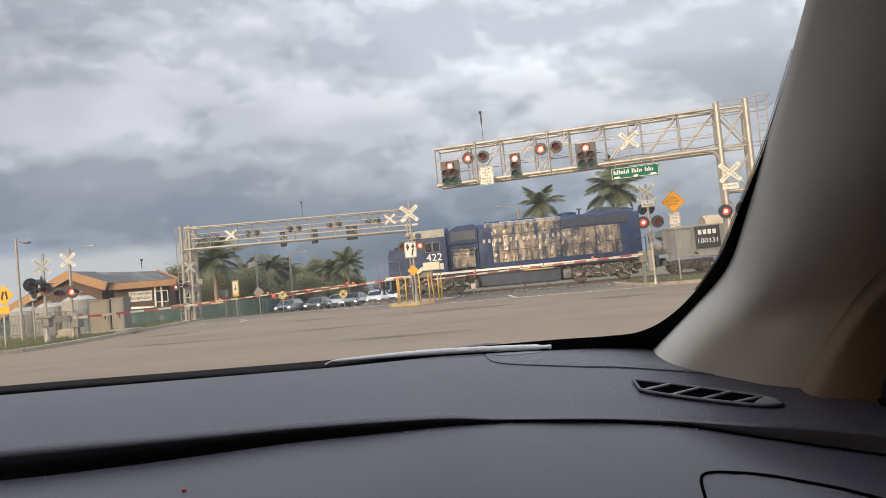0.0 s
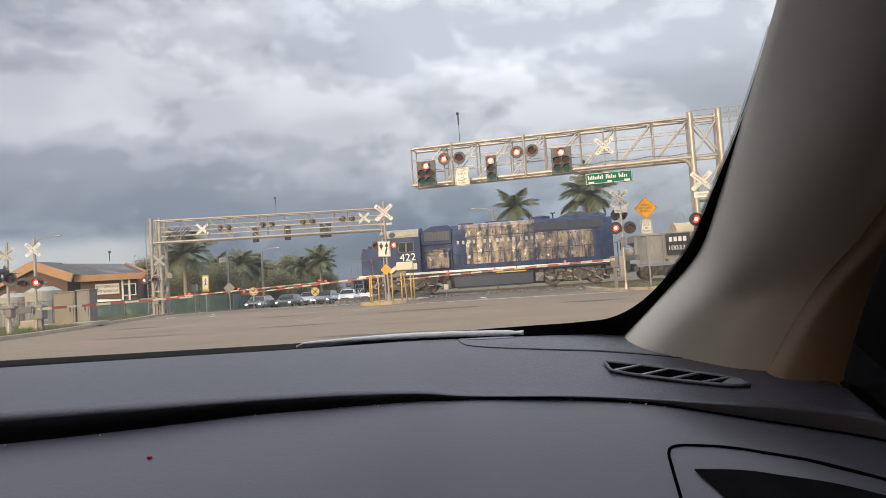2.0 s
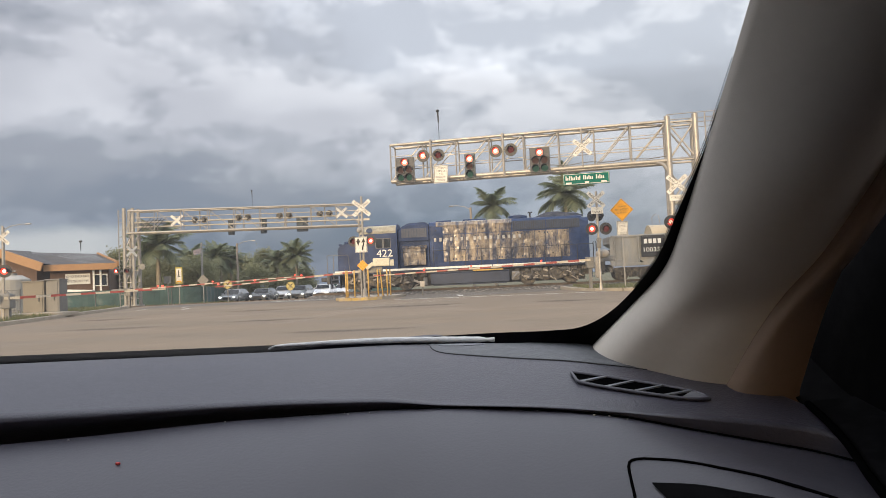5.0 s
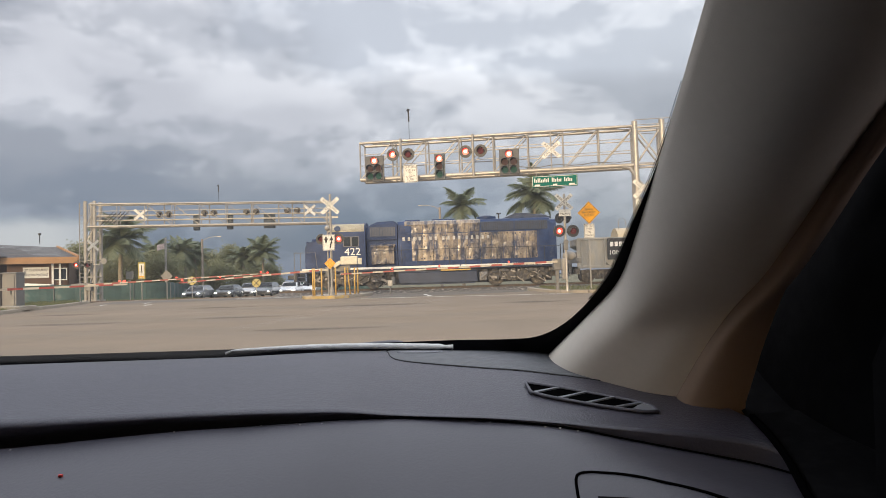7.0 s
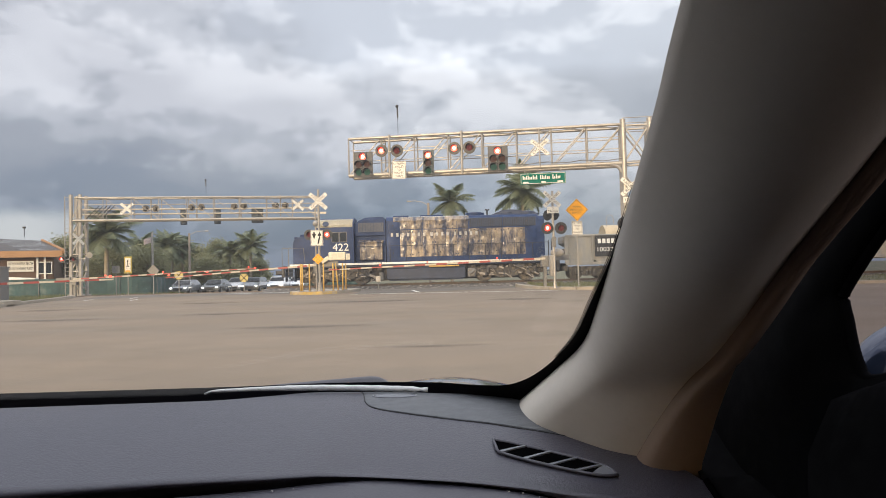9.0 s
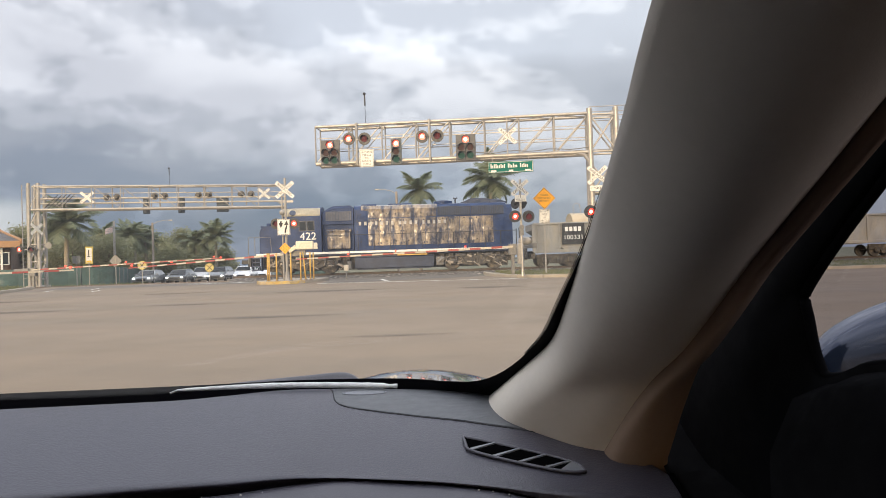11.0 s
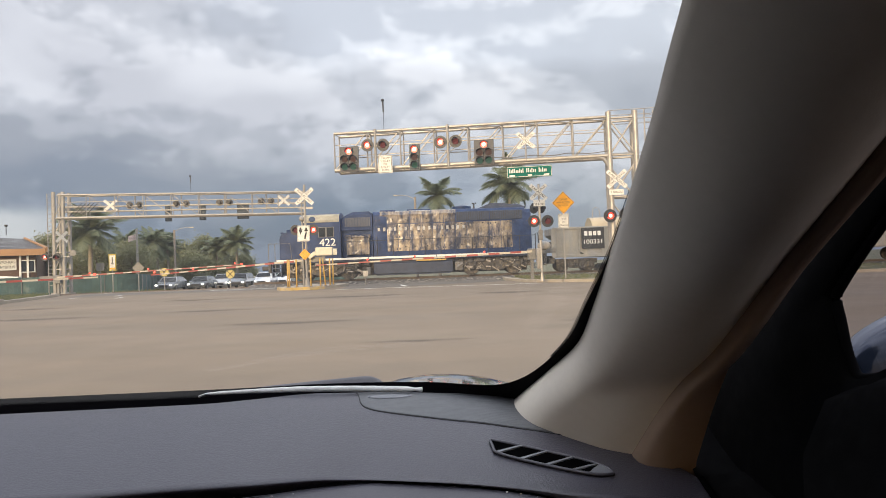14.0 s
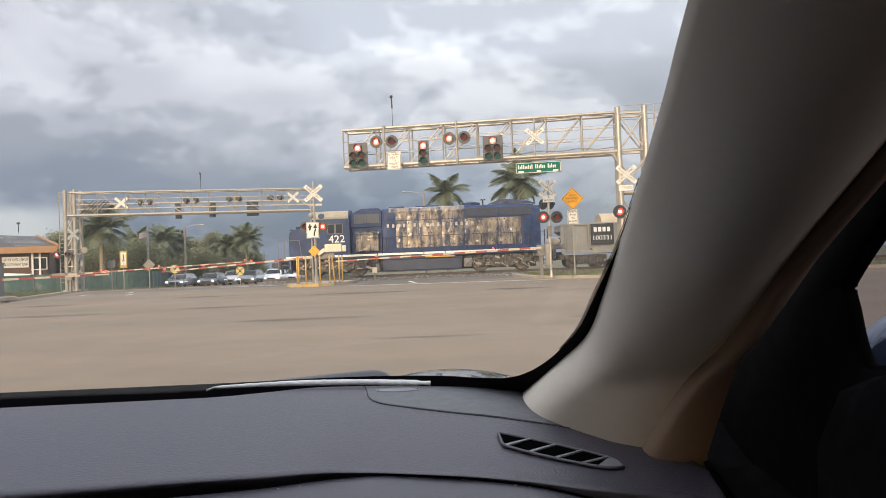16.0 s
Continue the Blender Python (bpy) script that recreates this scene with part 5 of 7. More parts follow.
box(bm, (7.82, 36.0, 4.20), (0.84, 0.012, 0.84), Matrix.Rotation(radians(45), 3, "Y"), bevel=0.0)
b = part("diamond", bm, yellow_sign, sg, "yellow diamond plate")
bm = B()
for k in range(4):
    Rk = Matrix.Rotation(radians(45 + 90 * k), 3, "Y")
    box(bm, Vector((7.82, 35.992, 4.20)) + Rk @ Vector((0, 0, 0.385)), (0.76, 0.004, 0.016), Rk)
part("border", bm, ink_brown, b)
for i, (wd, w) in enumerate((("TRAINS", 0.42), ("MAY EXCEED", 0.68), ("80 M.P.H.", 0.52))):
    lettering("words", wd, (7.82, 35.990, 4.36 - 0.155 * i), 0.105, ink_brown, b, 0.001, width=w)
b = board(sg, "notice", (7.80, 35.99, 3.25), 0.56, 0.74, white_sign, "white notice with black words", 0, ink)
for i, wd in enumerate(("DO NOT", "STOP", "ON", "TRACKS")):
    lettering("words", wd, (7.80, 35.98, 3.50 - 0.165 * i), 0.10, ink, b, 0.001, width=0.075 * len(wd))

# median island
ZM = rise(40) + 0.14
bm = B()
ring = [(-8.1, 40.3), (-7.7, 39.1), (-6.9, 38.6), (-6.0, 38.7), (-5.3, 39.4), (-4.6, 41.0), (-4.3, 43.4), (-6.6, 43.9), (-7.8, 42.6)]
lo = [bm.verts.new((x, y, rise(y) - 0.02)) for x, y in ring]
hi = [bm.verts.new((x, y, rise(y) + 0.16)) for x, y in ring]
bm.faces.new(hi)
for i in range(len(ring)):
    bm.faces.new((lo[i], lo[(i + 1) % 9], hi[(i + 1) % 9], hi[i]))
solo("median_island", bm, concrete, "raised concrete median island", "traffic island", "structure")
bm = B()
for (x, y), (x2, y2) in zip(ring[:4], ring[1:5]):
    a, c = Vector((x, y, rise(y))), Vector((x2, y2, rise(y2)))
    o = Vector((a.y - c.y, c.x - a.x, 0)).normalized() * -0.03
    f = [bm.verts.new(p) for p in (a + o, c + o, c + o + Vector((0, 0, 0.165)), a + o + Vector((0, 0, 0.165)))]
    g = [bm.verts.new(p) for p in (a + o + Vector((0, 0, 0.165)), c + o + Vector((0, 0, 0.165)), c - o * 1.5 + Vector((0, 0, 0.17)), a - o * 1.5 + Vector((0, 0, 0.17)))]
    bm.faces.new(f)
    bm.faces.new(g)
solo("median_kerb_paint", bm, road_yellow, "worn yellow paint on the median kerb", "kerb", "structure")
mp = thing("median_signal_post", (-6.42, 40.5, ZM), "silver median post with crossbuck, flashers and signs", "crossing signal")
bm = B()
rod(bm, (-6.42, 40.5, ZM), (-6.42, 40.5, 6.15), 0.07, 10)
rod(bm, (-6.62, 40.55, ZM), (-6.62, 40.55, 5.1), 0.05, 8)
rod(bm, (-6.42, 40.5, ZM), (-6.42, 40.5, ZM + 0.5), 0.16, 10, 0.1)
part("post", bm, galvanised, mp)
crossbuck(mp, (-6.42, 40.38, 5.45), 0.66)
bm = B()
box(bm, (-6.35, 40.55, 4.78), (0.75, 0.05, 0.12))
bmesh.ops.create_icosphere(bm, subdivisions=2, radius=0.17, matrix=Matrix.Translation((-6.62, 40.5, 4.15)))
part("bracket", bm, galvanised, mp)
lamp_unit(mp, (-5.92, 40.3, 3.48), True, 0.31)
lamp_unit(mp, (-6.98, 40.45, 3.50), False, 0.31)
bm = B()
rod(bm, (-7.1, 40.5, 3.49), (-5.8, 40.4, 3.49), 0.03, 6)
part("cross_arm", bm, galvanised, mp)
b = board(mp, "lane_sign", (-6.50, 40.2, 3.28), 0.72, 0.92, white_sign, "white sign with two black arrows", 0, ink)
bm = B()
prism(bm, [(-6.78, 3.52), (-6.54, 3.52), (-6.66, 3.20)], 40.186, 40.190)
box(bm, (-6.66, 40.188, 3.56), (0.10, 0.004, 0.14))
prism(bm, [(-6.47, 3.40), (-6.23, 3.40), (-6.33, 3.66)], 40.186, 40.190)
tube(bm, [(-6.35, 40.187, 3.45), (-6.34, 40.187, 3.3), (-6.40, 40.187, 3.15), (-6.42, 40.187, 2.95)], 0.045, 6)
part("arrow", bm, ink, b, "black arrow shapes")
bm = B()
box(bm, (-6.45, 40.15, 2.06), (0.46, 0.012, 0.46), Matrix.Rotation(radians(45), 3, "Y"))
b = part("object_marker", bm, yellow_sign, mp, "yellow diamond object marker with amber buttons")
bm = B()
Rk = Matrix.Rotation(radians(45), 3, "Y")
for i in (-1, 0, 1):
    for j in (-1, 0, 1):
        disc(bm, Vector((-6.45, 40.138, 2.06)) + Rk @ Vector((0.14 * i, 0, 0.14 * j)), 0.05, 0.012, (0, -1, 0), 10)
part("button", bm, material("amber_button", (0.75, 0.25, 0.01), 0.3, var=0.1), b)
bm = B()
box(bm, (-5.35, 40.3, 2.20), (0.98, 0.42, 0.48), bevel=0.05)
box(bm, (-6.05, 40.3, 2.0), (0.5, 0.25, 0.22), Matrix.Rotation(radians(-35), 3, "Y"), bevel=0.03)
part("control_box", bm, loco_cream, mp, "cream control box")
bol = thing("bollard", (0, 0, 0), "tall thin yellow guard post on the median", "bollard", "guard posts on the median")
bm = B()
rod(bm, (0, 0, 0), (0, 0, 1.55), 0.042, 12)
bmesh.ops.create_icosphere(bm, subdivisions=1, radius=0.041, matrix=Matrix.Translation((0, 0, 1.55)))
part("post", bm, yellow_paint, bol, smooth=True)
bm = B()
rod(bm, (0, 0, 0), (0, 0, 0.03), 0.10, 12)
part("base_plate", bm, galv_dull, bol)
spots = [(-7.35, 39.5), (-7.22, 39.3), (-6.80, 39.2), (-6.02, 39.3), (-5.52, 39.6), (-5.28, 39.9), (-5.05, 40.2), (-7.55, 40.6), (-5.0, 41.3)]
for k, (x, y) in enumerate(spots):
    m = pose(x, y, rise(y) + 0.16, 0, -5 if k == 5 else 0, 0)
    if k == 0:
        bol.matrix_basis = m
    else:
        copy_thing(bol, m)
jp = thing("junction_post", (-3.2, 43.0, rise(43)), "short grey post carrying a small pale junction box", "post")
bm = B()
rod(bm, (-3.2, 43.0, rise(43)), (-3.2, 43.0, rise(43) + 0.55), 0.045, 8)
part("post", bm, galv_dull, jp)
bm = B()
box(bm, (-3.2, 42.97, rise(43) + 0.72), (0.30, 0.14, 0.36), bevel=0.02)
part("box", bm, galvanised, jp, "pale steel box")
# posts on the verge, their lamps, and a slim street lamp
def verge_post(x, y, xb, lamps, face, label):
    z = rise(y) + 0.12
    g = thing("flasher_post", (x, y, z), label, "crossing signal")
    bm = B()
    rod(bm, (x, y, z), (x, y, xb + 0.55), 0.06, 10)
    rod(bm, (x, y, z), (x, y, z + 0.55), 0.16, 10, 0.10)
    part("post", bm, galvanised, g)
    crossbuck(g, (x, y - 0.1, xb), 0.43, face)
    bm = B()
    rod(bm, (x - 0.5, y - 0.06, lamps[0][2]), (x + 0.6, y - 0.06, lamps[0][2]), 0.03, 6)
    part("cross_arm", bm, galvanised, g)
    for lx, ly, lz, lit, f in lamps:
        lamp_unit(g, (lx, ly, lz), lit, 0.29, face=f)
    bm = B()
    box(bm, (x + 0.05, y - 0.1, 1.22), (0.72, 0.28, 0.14), bevel=0.04)
    box(bm, (x + 0.1, y - 0.05, 1.0), (0.30, 0.3, 0.42), bevel=0.05)
    rod(bm, (x - 0.25, y - 0.12, 1.25), (x - 0.32, y - 0.12, 1.42), 0.05, 8)
    rod(bm, (x + 0.3, y - 0.12, 1.25), (x + 0.22, y - 0.12, 1.40), 0.05, 8)
    part("gate_machine", bm, galv_dull, g, "grey gate machine on the post")


verge_post(-21.05, 30.1, 3.80, [(-21.45, 29.85, 2.27, False, (0.25, -1, 0)), (-20.82, 29.85, 2.29, True, (0.25, -1, 0))], 8, "silver crossing post with crossbuck and a lit red flasher")
verge_post(-20.15, 27.1, 3.37, [(-20.62, 26.9, 2.62, False, (0.8, -0.6, 0)), (-20.05, 26.8, 2.66, False, (-0.7, -0.7, 0)), (-20.5, 26.9, 2.32, False, (0.5, 0.8, 0)), (-19.9, 26.9, 2.35, False, (0.2, -1, 0))], 40, "silver crossing post with a turned crossbuck and dark flashers")
lp = thing("street_lamp", (-25.9, 33, rise(33)), "slim grey street lamp pole with a short arm", "street lamp")
bm = B()
rod(bm, (-25.9, 33, rise(33)), (-25.98, 33, 5.45), 0.075, 10, 0.06)
part("pole", bm, galvanised, lp)
bm = B()
rod(bm, (-25.98, 33, 5.3), (-25.5, 33, 5.22), 0.03, 6)
box(bm, (-25.4, 33, 5.2), (0.4, 0.2, 0.13), bevel=0.05)
part("lamp_head", bm, galv_dull, lp)
bm = B()
rod(bm, (-25.35, 33.2, rise(33)), (-25.4, 33.2, 2.6), 0.05, 8)
box(bm, (-25.3, 33.15, 2.4), (0.3, 0.2, 0.5), bevel=0.03)
part("meter_post", bm, galvanised, lp)
ys = thing("warning_sign", (-21.2, 26, rise(26) + 0.1), "yellow diamond warning sign with black marks on a post", "road sign")
bm = B()
box(bm, (-21.2, 26.03, 1.28), (0.06, 0.04, 2.46))
part("post", bm, galvanised, ys)
bm = B()
box(bm, (-21.14, 26.0, 2.25), (0.62, 0.012, 0.62), Matrix.Rotation(radians(45), 3, "Y"))
box(bm, (-21.14, 26.0, 1.66), (0.42, 0.012, 0.3))
b = part("diamond", bm, yellow_sign, ys)
bm = B()
box(bm, (-21.2, 25.99, 2.25), (0.09, 0.004, 0.34), Matrix.Rotation(radians(14), 3, "Y"))
box(bm, (-21.02, 25.99, 2.25), (0.09, 0.004, 0.34), Matrix.Rotation(radians(-10), 3, "Y"))
part("marks", bm, ink_brown, b, "dark symbol bars")

# ---- the train ----
YF = 46.0                 # near edge of the walkway
YC = YF + 1.55            # track centre line
RAIL = 0.42
loco = thing("locomotive", (-0.6, YC, RAIL), "weathered blue diesel locomotive with a cream cab band", "locomotive")
bm = B()
box(bm, (-0.55, YC, 1.72), (16.6, 3.0, 0.26), bevel=0.03)
part("frame", bm, tank_blue, loco, "dark blue frame and walkway")
for k, (x0, x1) in enumerate(((-8.85, -3.1), (-3.05, 1.2), (1.25, 4.4), (4.45, 7.75))):
    bm = B()
    box(bm, ((x0 + x1) / 2, YF - 0.012, 1.80), (x1 - x0, 0.016, 0.135))
    part("sill_stripe", bm, white_paint, loco, "pale yellowed sill stripe")
# long hood: an arched section drawn along x
def hood_section(bm, x0, x1, half, z0, z1, shoulder=0.28):
    prof = [(-half, z0), (-half, z1 - shoulder), (-half + 0.12, z1 - 0.06), (-half + 0.35, z1), (half - 0.35, z1), (half - 0.12, z1 - 0.06), (half, z1 - shoulder), (half, z0)]
    a = [bm.verts.new((x0, YC + y, z)) for y, z in prof]
    b = [bm.verts.new((x1, YC + y, z)) for y, z in prof]
    bm.faces.new(a)
    bm.faces.new(b[::-1])
    for i in range(8):
        j = (i + 1) % 8
        bm.faces.new((a[i], a[j], b[j], b[i]))
    return bm


HN = 1.02                 # half width of the hood


def hood_roof(bm, x0, x1, half, z1):
    """The rounded roof sheet, a little proud of the sides."""
    prof = [(-half - 0.015, z1 - 0.36), (-half - 0.015, z1 - 0.27), (-half + 0.11, z1 - 0.045), (-half + 0.35, z1 + 0.015), (half - 0.35, z1 + 0.015), (half - 0.11, z1 - 0.045), (half + 0.015, z1 - 0.27), (half + 0.015, z1 - 0.36)]
    return grid(bm, [[(x, YC + y, z) for y, z in prof] for x in np.linspace(x0, x1, 9)])


hood_l = part("long_hood", hood_section(B(), -2.75, 7.05, HN, 1.85, 4.92), loco_blue, loco, "long blue hood behind panels painted with tan sun glints")
part("hood_roof", hood_roof(B(), 2.6, 7.05, HN, 4.92), loco_blue, loco, "blue rounded hood roof")
part("hood_roof", hood_roof(B(), -2.3, 2.58, HN, 4.92), loco_worn_glint, loco, "worn hood roof sheet with tan sun glints painted in")
part("hood_roof", hood_roof(B(), -2.75, -2.32, HN, 4.92), loco_blue, loco, "blue rounded hood roof")
part("hood_end", hood_section(B(), 7.05, 7.45, HN - 0.02, 1.85, 4.80), loco_blue, loco)
bm = B()
prism(bm, [(-4.78, 3.70), (-4.78, 4.50), (-4.45, 4.74), (-4.05, 4.92), (-3.0, 4.95), (-2.78, 4.80), (-2.78, 3.70)], YC - HN - 0.14, YC + HN + 0.14)
bmesh.ops.bevel(bm, geom=[e for e in bm.edges if abs(e.verts[0].co.y - e.verts[1].co.y) < 0.01 and min(v.co.z for v in e.verts) > 4.4], offset=0.14, segments=3, affect="EDGES")
air = part("central_air_box", bm, loco_blue, loco, "blue chamfered air intake section")
bm = B()
box(bm, (-3.72, YC - HN - 0.145, 4.24), (1.62, 0.03, 0.62), bevel=0.01)
part("intake_screen", bm, material("dusty_screen", (0.10, 0.105, 0.125), 0.7, var=0.2, scale=6, bump=0.4, bscale=120), air, "dusty grey intake screen")
bm = B()
for i in range(9):
    box(bm, (-4.42 + 0.175 * i, YC - HN - 0.165, 4.24), (0.02, 0.02, 0.60))
part("screen_bars", bm, loco_dark, air)
bm = B()
hood_section(bm, -4.75, -2.80, HN - 0.05, 1.85, 3.80, 0.05)
part("engine_bay", bm, loco_blue, loco)
bm = B()
box(bm, (-3.72, YC - HN - 0.12, 2.62), (1.45, 0.36, 1.15), bevel=0.05)
box(bm, (-3.72, YC - HN - 0.14, 3.28), (1.6, 0.42, 0.12), Matrix.Rotation(radians(18), 3, "X"), bevel=0.02)
part("blower_duct", bm, loco_worn_glint, loco, "weathered duct cover with tan sun glints painted in")
# hood doors, each a shallow panel with latches
def hood_sheet(cx, w, z0, z1, mat, swell):
    """A slightly buckled sheet with turned edges."""
    bm = B()
    rows = []
    for j in range(9):
        t = j / 8
        rows.append([(cx + w * (t - 0.5), YC - HN - 0.004 - swell * math.sin(math.pi * t) ** 0.5 * (1 if 0 < k < 4 else 0.55), z0 + (z1 - z0) * k / 4) for k in range(5)])
    grid(bm, rows)
    for j in (0, -1):
        bm.faces.new([bm.verts.new(p) for p in ([rows[k][j] for k in range(9)] + [(cx + w / 2, YC - HN + 0.01, rows[0][j][2]), (cx - w / 2, YC - HN + 0.01, rows[0][j][2])])])
    return part("hood_door", bm, mat, hood_l, smooth=False)


xs = np.linspace(-2.62, 6.95, 14)
rnd = random.Random(17)
for i in range(13):
    w = xs[i + 1] - xs[i] - (0.035 if i % 2 else 0.012)
    cx = (xs[i] + xs[i + 1]) / 2
    blue = cx > 6.5 or cx < -1.9
    dr = hood_sheet(cx, w, 2.2, 4.02, loco_blue if blue else loco_worn_glint, rnd.uniform(0.012, 0.034))
    bm = B()
    for z in (2.35, 3.15, 3.87):
        box(bm, (cx + w * (0.40 if i % 2 else -0.40), YC - HN - 0.03, z), (0.07, 0.04, 0.11), bevel=0.01)
    part("latch", bm, loco_dark, dr, "dark door latch")
    if cx < 2.6:
        hood_sheet(cx, w, 4.06, 4.62, loco_blue if blue else loco_worn_glint, rnd.uniform(0.006, 0.02))
bm = B()
box(bm, (4.75, YC - HN - 0.02, 4.42), (4.3, 0.05, 0.60), bevel=0.01)
rg = part("radiator_grille", bm, loco_dark, loco, "dark radiator grille")
for i in range(30):
    bm = B()
    box(bm, (2.70 + 4.1 * i / 29, YC - HN - 0.052, 4.42), (0.03, 0.02, 0.56))
    part("slat", bm, black_metal, rg)
bm = B()
box(bm, (4.75, YC - HN - 0.05, 4.42), (0.06, 0.03, 0.60))
part("grille_post", bm, loco_blue, rg)
for x in (3.05, 5.1, 6.4):
    bm = B()
    rod(bm, (x, YC, 4.9), (x, YC, 5.12), 0.62, 24)
    rod(bm, (x, YC, 5.12), (x, YC, 5.20), 0.58, 24, 0.3)
    part("roof_fan", bm, loco_blue if x < 4 else loco_dark, loco, "round roof cooling fan")
bm = B()
prism(bm, [(3.95, 4.9), (7.2, 4.9), (7.2, 5.0), (5.6, 5.28), (4.9, 5.28)], YC - 0.5, YC + 0.5)
part("roof_hump", bm, loco_dark, loco)
bm = B()
box(bm, (0.2, YC, 4.97), (1.5, 0.8, 0.16), bevel=0.04)
box(bm, (-1.8, YC, 4.96), (1.0, 1.2, 0.14), bevel=0.04)
part("roof_hatch", bm, loco_blue, loco)
bm = B()
rod(bm, (3.85, YC - 0.1, 4.9), (3.85, YC - 0.1, 5.35), 0.05, 8)
for s in (-0.1, 0.1):
    rod(bm, (3.85 + s, YC - 0.3, 5.32), (3.85 + s, YC + 0.15, 5.32), 0.05, 8, 0.03)
part("horn", bm, black_metal, loco, "black air horn")
# cab
bm = B()
prof = [(-1.48, 1.85), (-1.50, 4.30), (-1.25, 4.72), (-0.6, 4.93), (0.6, 4.93), (1.25, 4.72), (1.50, 4.30), (1.48, 1.85)]
a = [bm.verts.new((-7.15, YC + y, z)) for y, z in prof]
b = [bm.verts.new((-4.80, YC + y, z)) for y, z in prof]
bm.faces.new(a)
bm.faces.new(b[::-1])
for i in range(8):
    bm.faces.new((a[i], a[(i + 1) % 8], b[(i + 1) % 8], b[i]))
cab = part("cab", bm, loco_blue, loco, "blue driver's cab")
bm = B()
rows = [[(x, YC - 1.52, 4.28), (x, YC - 1.515, 4.42), (x, YC - 1.27, 4.745), (x, YC - 1.0, 4.84)] for x in (-7.22, -4.86)]
grid(bm, rows)
bmesh.ops.solidify(bm, geom=bm.faces, thickness=0.02)
part("roof_band", bm, loco_cream, cab, "cream band along the cab roof")
bm = B()
disc(bm, (-6.55, YC - 1.53, 4.50), 0.20, 0.04, (0, -1, 0.6), 20)
part("roof_vent", bm, loco_dark, cab, "dark oval vent")
for x in (-5.95, -5.45):
    bm = B()
    box(bm, (x, YC - 1.50, 3.62), (0.42, 0.03, 0.62), bevel=0.02)
    w = part("cab_window", bm, glass_dark, cab, "dark sliding cab window")
    bm = B()
    for sx, sz, dx, dz in ((0.46, 0.03, 0, 0.32), (0.46, 0.03, 0, -0.32), (0.03, 0.66, 0.22, 0), (0.03, 0.66, -0.22, 0)):
        box(bm, (x + dx, YC - 1.515, 3.62 + dz), (sx, 0.03, sz))
    part("window_frame", bm, galv_dull, w)
lettering("number", "422", (-5.62, YC - 1.515, 2.92), 0.50, white_paint, cab, 0.004, width=1.02)
bm = B()
box(bm, (-5.6, YC - 1.53, 2.30), (1.1, 0.05, 0.42), bevel=0.02)
part("cab_step_box", bm, loco_cream, cab)
# short nose
bm = B()
prism(bm, [(-8.75, 1.85), (-8.75, 3.35), (-8.6, 3.62), (-8.3, 3.72), (-7.15, 3.72), (-7.15, 1.85)], YC - 0.95, YC + 0.95)
bmesh.ops.bevel(bm, geom=list(bm.edges), offset=0.06, segments=2, affect="EDGES")
nose = part("short_hood", bm, loco_blue, loco, "blue short nose hood")
bm = B()
rod(bm, (-8.25, YC - 0.2, 3.72), (-8.25, YC - 0.2, 3.92), 0.16, 14)
box(bm, (-8.6, YC - 0.5, 3.68), (0.2, 0.5, 0.12), bevel=0.03)
part("nose_fitting", bm, loco_blue, nose)
# walkway rails
bm = B()
for x in np.linspace(-2.5, 7.6, 11):
    rod(bm, (x, YF + 0.04, 1.75), (x, YF + 0.04, 2.95), 0.022, 6)
part("stanchion", bm, black_metal, loco, "dark railing posts")
bm = B()
tube(bm, [(-4.6, YF + 0.04, 2.95), (7.6, YF + 0.04, 2.95)], 0.02, 6)
tube(bm, [(7.60, YF + 0.04, 1.6), (7.60, YF + 0.04, 3.05), (7.78, YF + 0.04, 3.1), (7.82, YF + 0.04, 1.2)], 0.03, 6)
part("handrail", bm, black_metal, loco)
bm = B()
for x in (-9.35, -8.95):
    tube(bm, [(x, YF + 0.1, 1.2), (x, YF + 0.1, 2.95), (x, YF + 0.9, 3.05)], 0.02, 6)
tube(bm, [(-9.35, YF + 0.1, 2.95), (-8.7, YF + 0.1, 2.95), (-8.0, YF + 0.1, 2.95), (-7.9, YF + 0.1, 1.9)], 0.018, 6)
part("front_handrail", bm, galv_dull, loco, "pale end handrail")
for x, s in ((-8.95, -1), (7.85, 1)):
    bm = B()
    for i in range(4):
        box(bm, (x - s * 0.1, YF + 0.35, 0.78 + 0.27 * i), (0.55, 0.6, 0.05))
    box(bm, (x - s * 0.38, YF + 0.35, 1.2), (0.04, 0.6, 0.95))
    box(bm, (x + s * 0.18, YF + 0.35, 1.2), (0.04, 0.6, 0.95))
    part("steps", bm, loco_dark, loco, "dark end steps")
    bm = B()
    box(bm, (x + s * 0.35, YC, 1.4), (0.22, 2.9, 0.75), bevel=0.04)
    box(bm, (x + s * 0.75, YC, 1.35), (0.7, 0.35, 0.3), bevel=0.05)
    part("pilot", bm, black_metal, loco, "black pilot and coupler")
bm = B()
prism(bm, [(-2.75, 0.76), (-2.55, 0.60), (2.05, 0.60), (2.25, 0.76), (2.25, 1.52), (-2.75, 1.52)], YF + 0.08, YF + 2.9)
bmesh.ops.bevel(bm, geom=[e for e in bm.edges if abs(e.verts[0].co.x - e.verts[1].co.x) > 1], offset=0.12, segments=3, affect="EDGES")
ft = part("fuel_tank", bm, tank_blue, loco, "dark blue fuel tank")
bm = B()
box(bm, (0.9, YF + 0.05, 1.53), (1.9, 0.05, 0.09), bevel=0.01)
part("tank_rail", bm, yellow_paint, ft, "yellow grab rail")


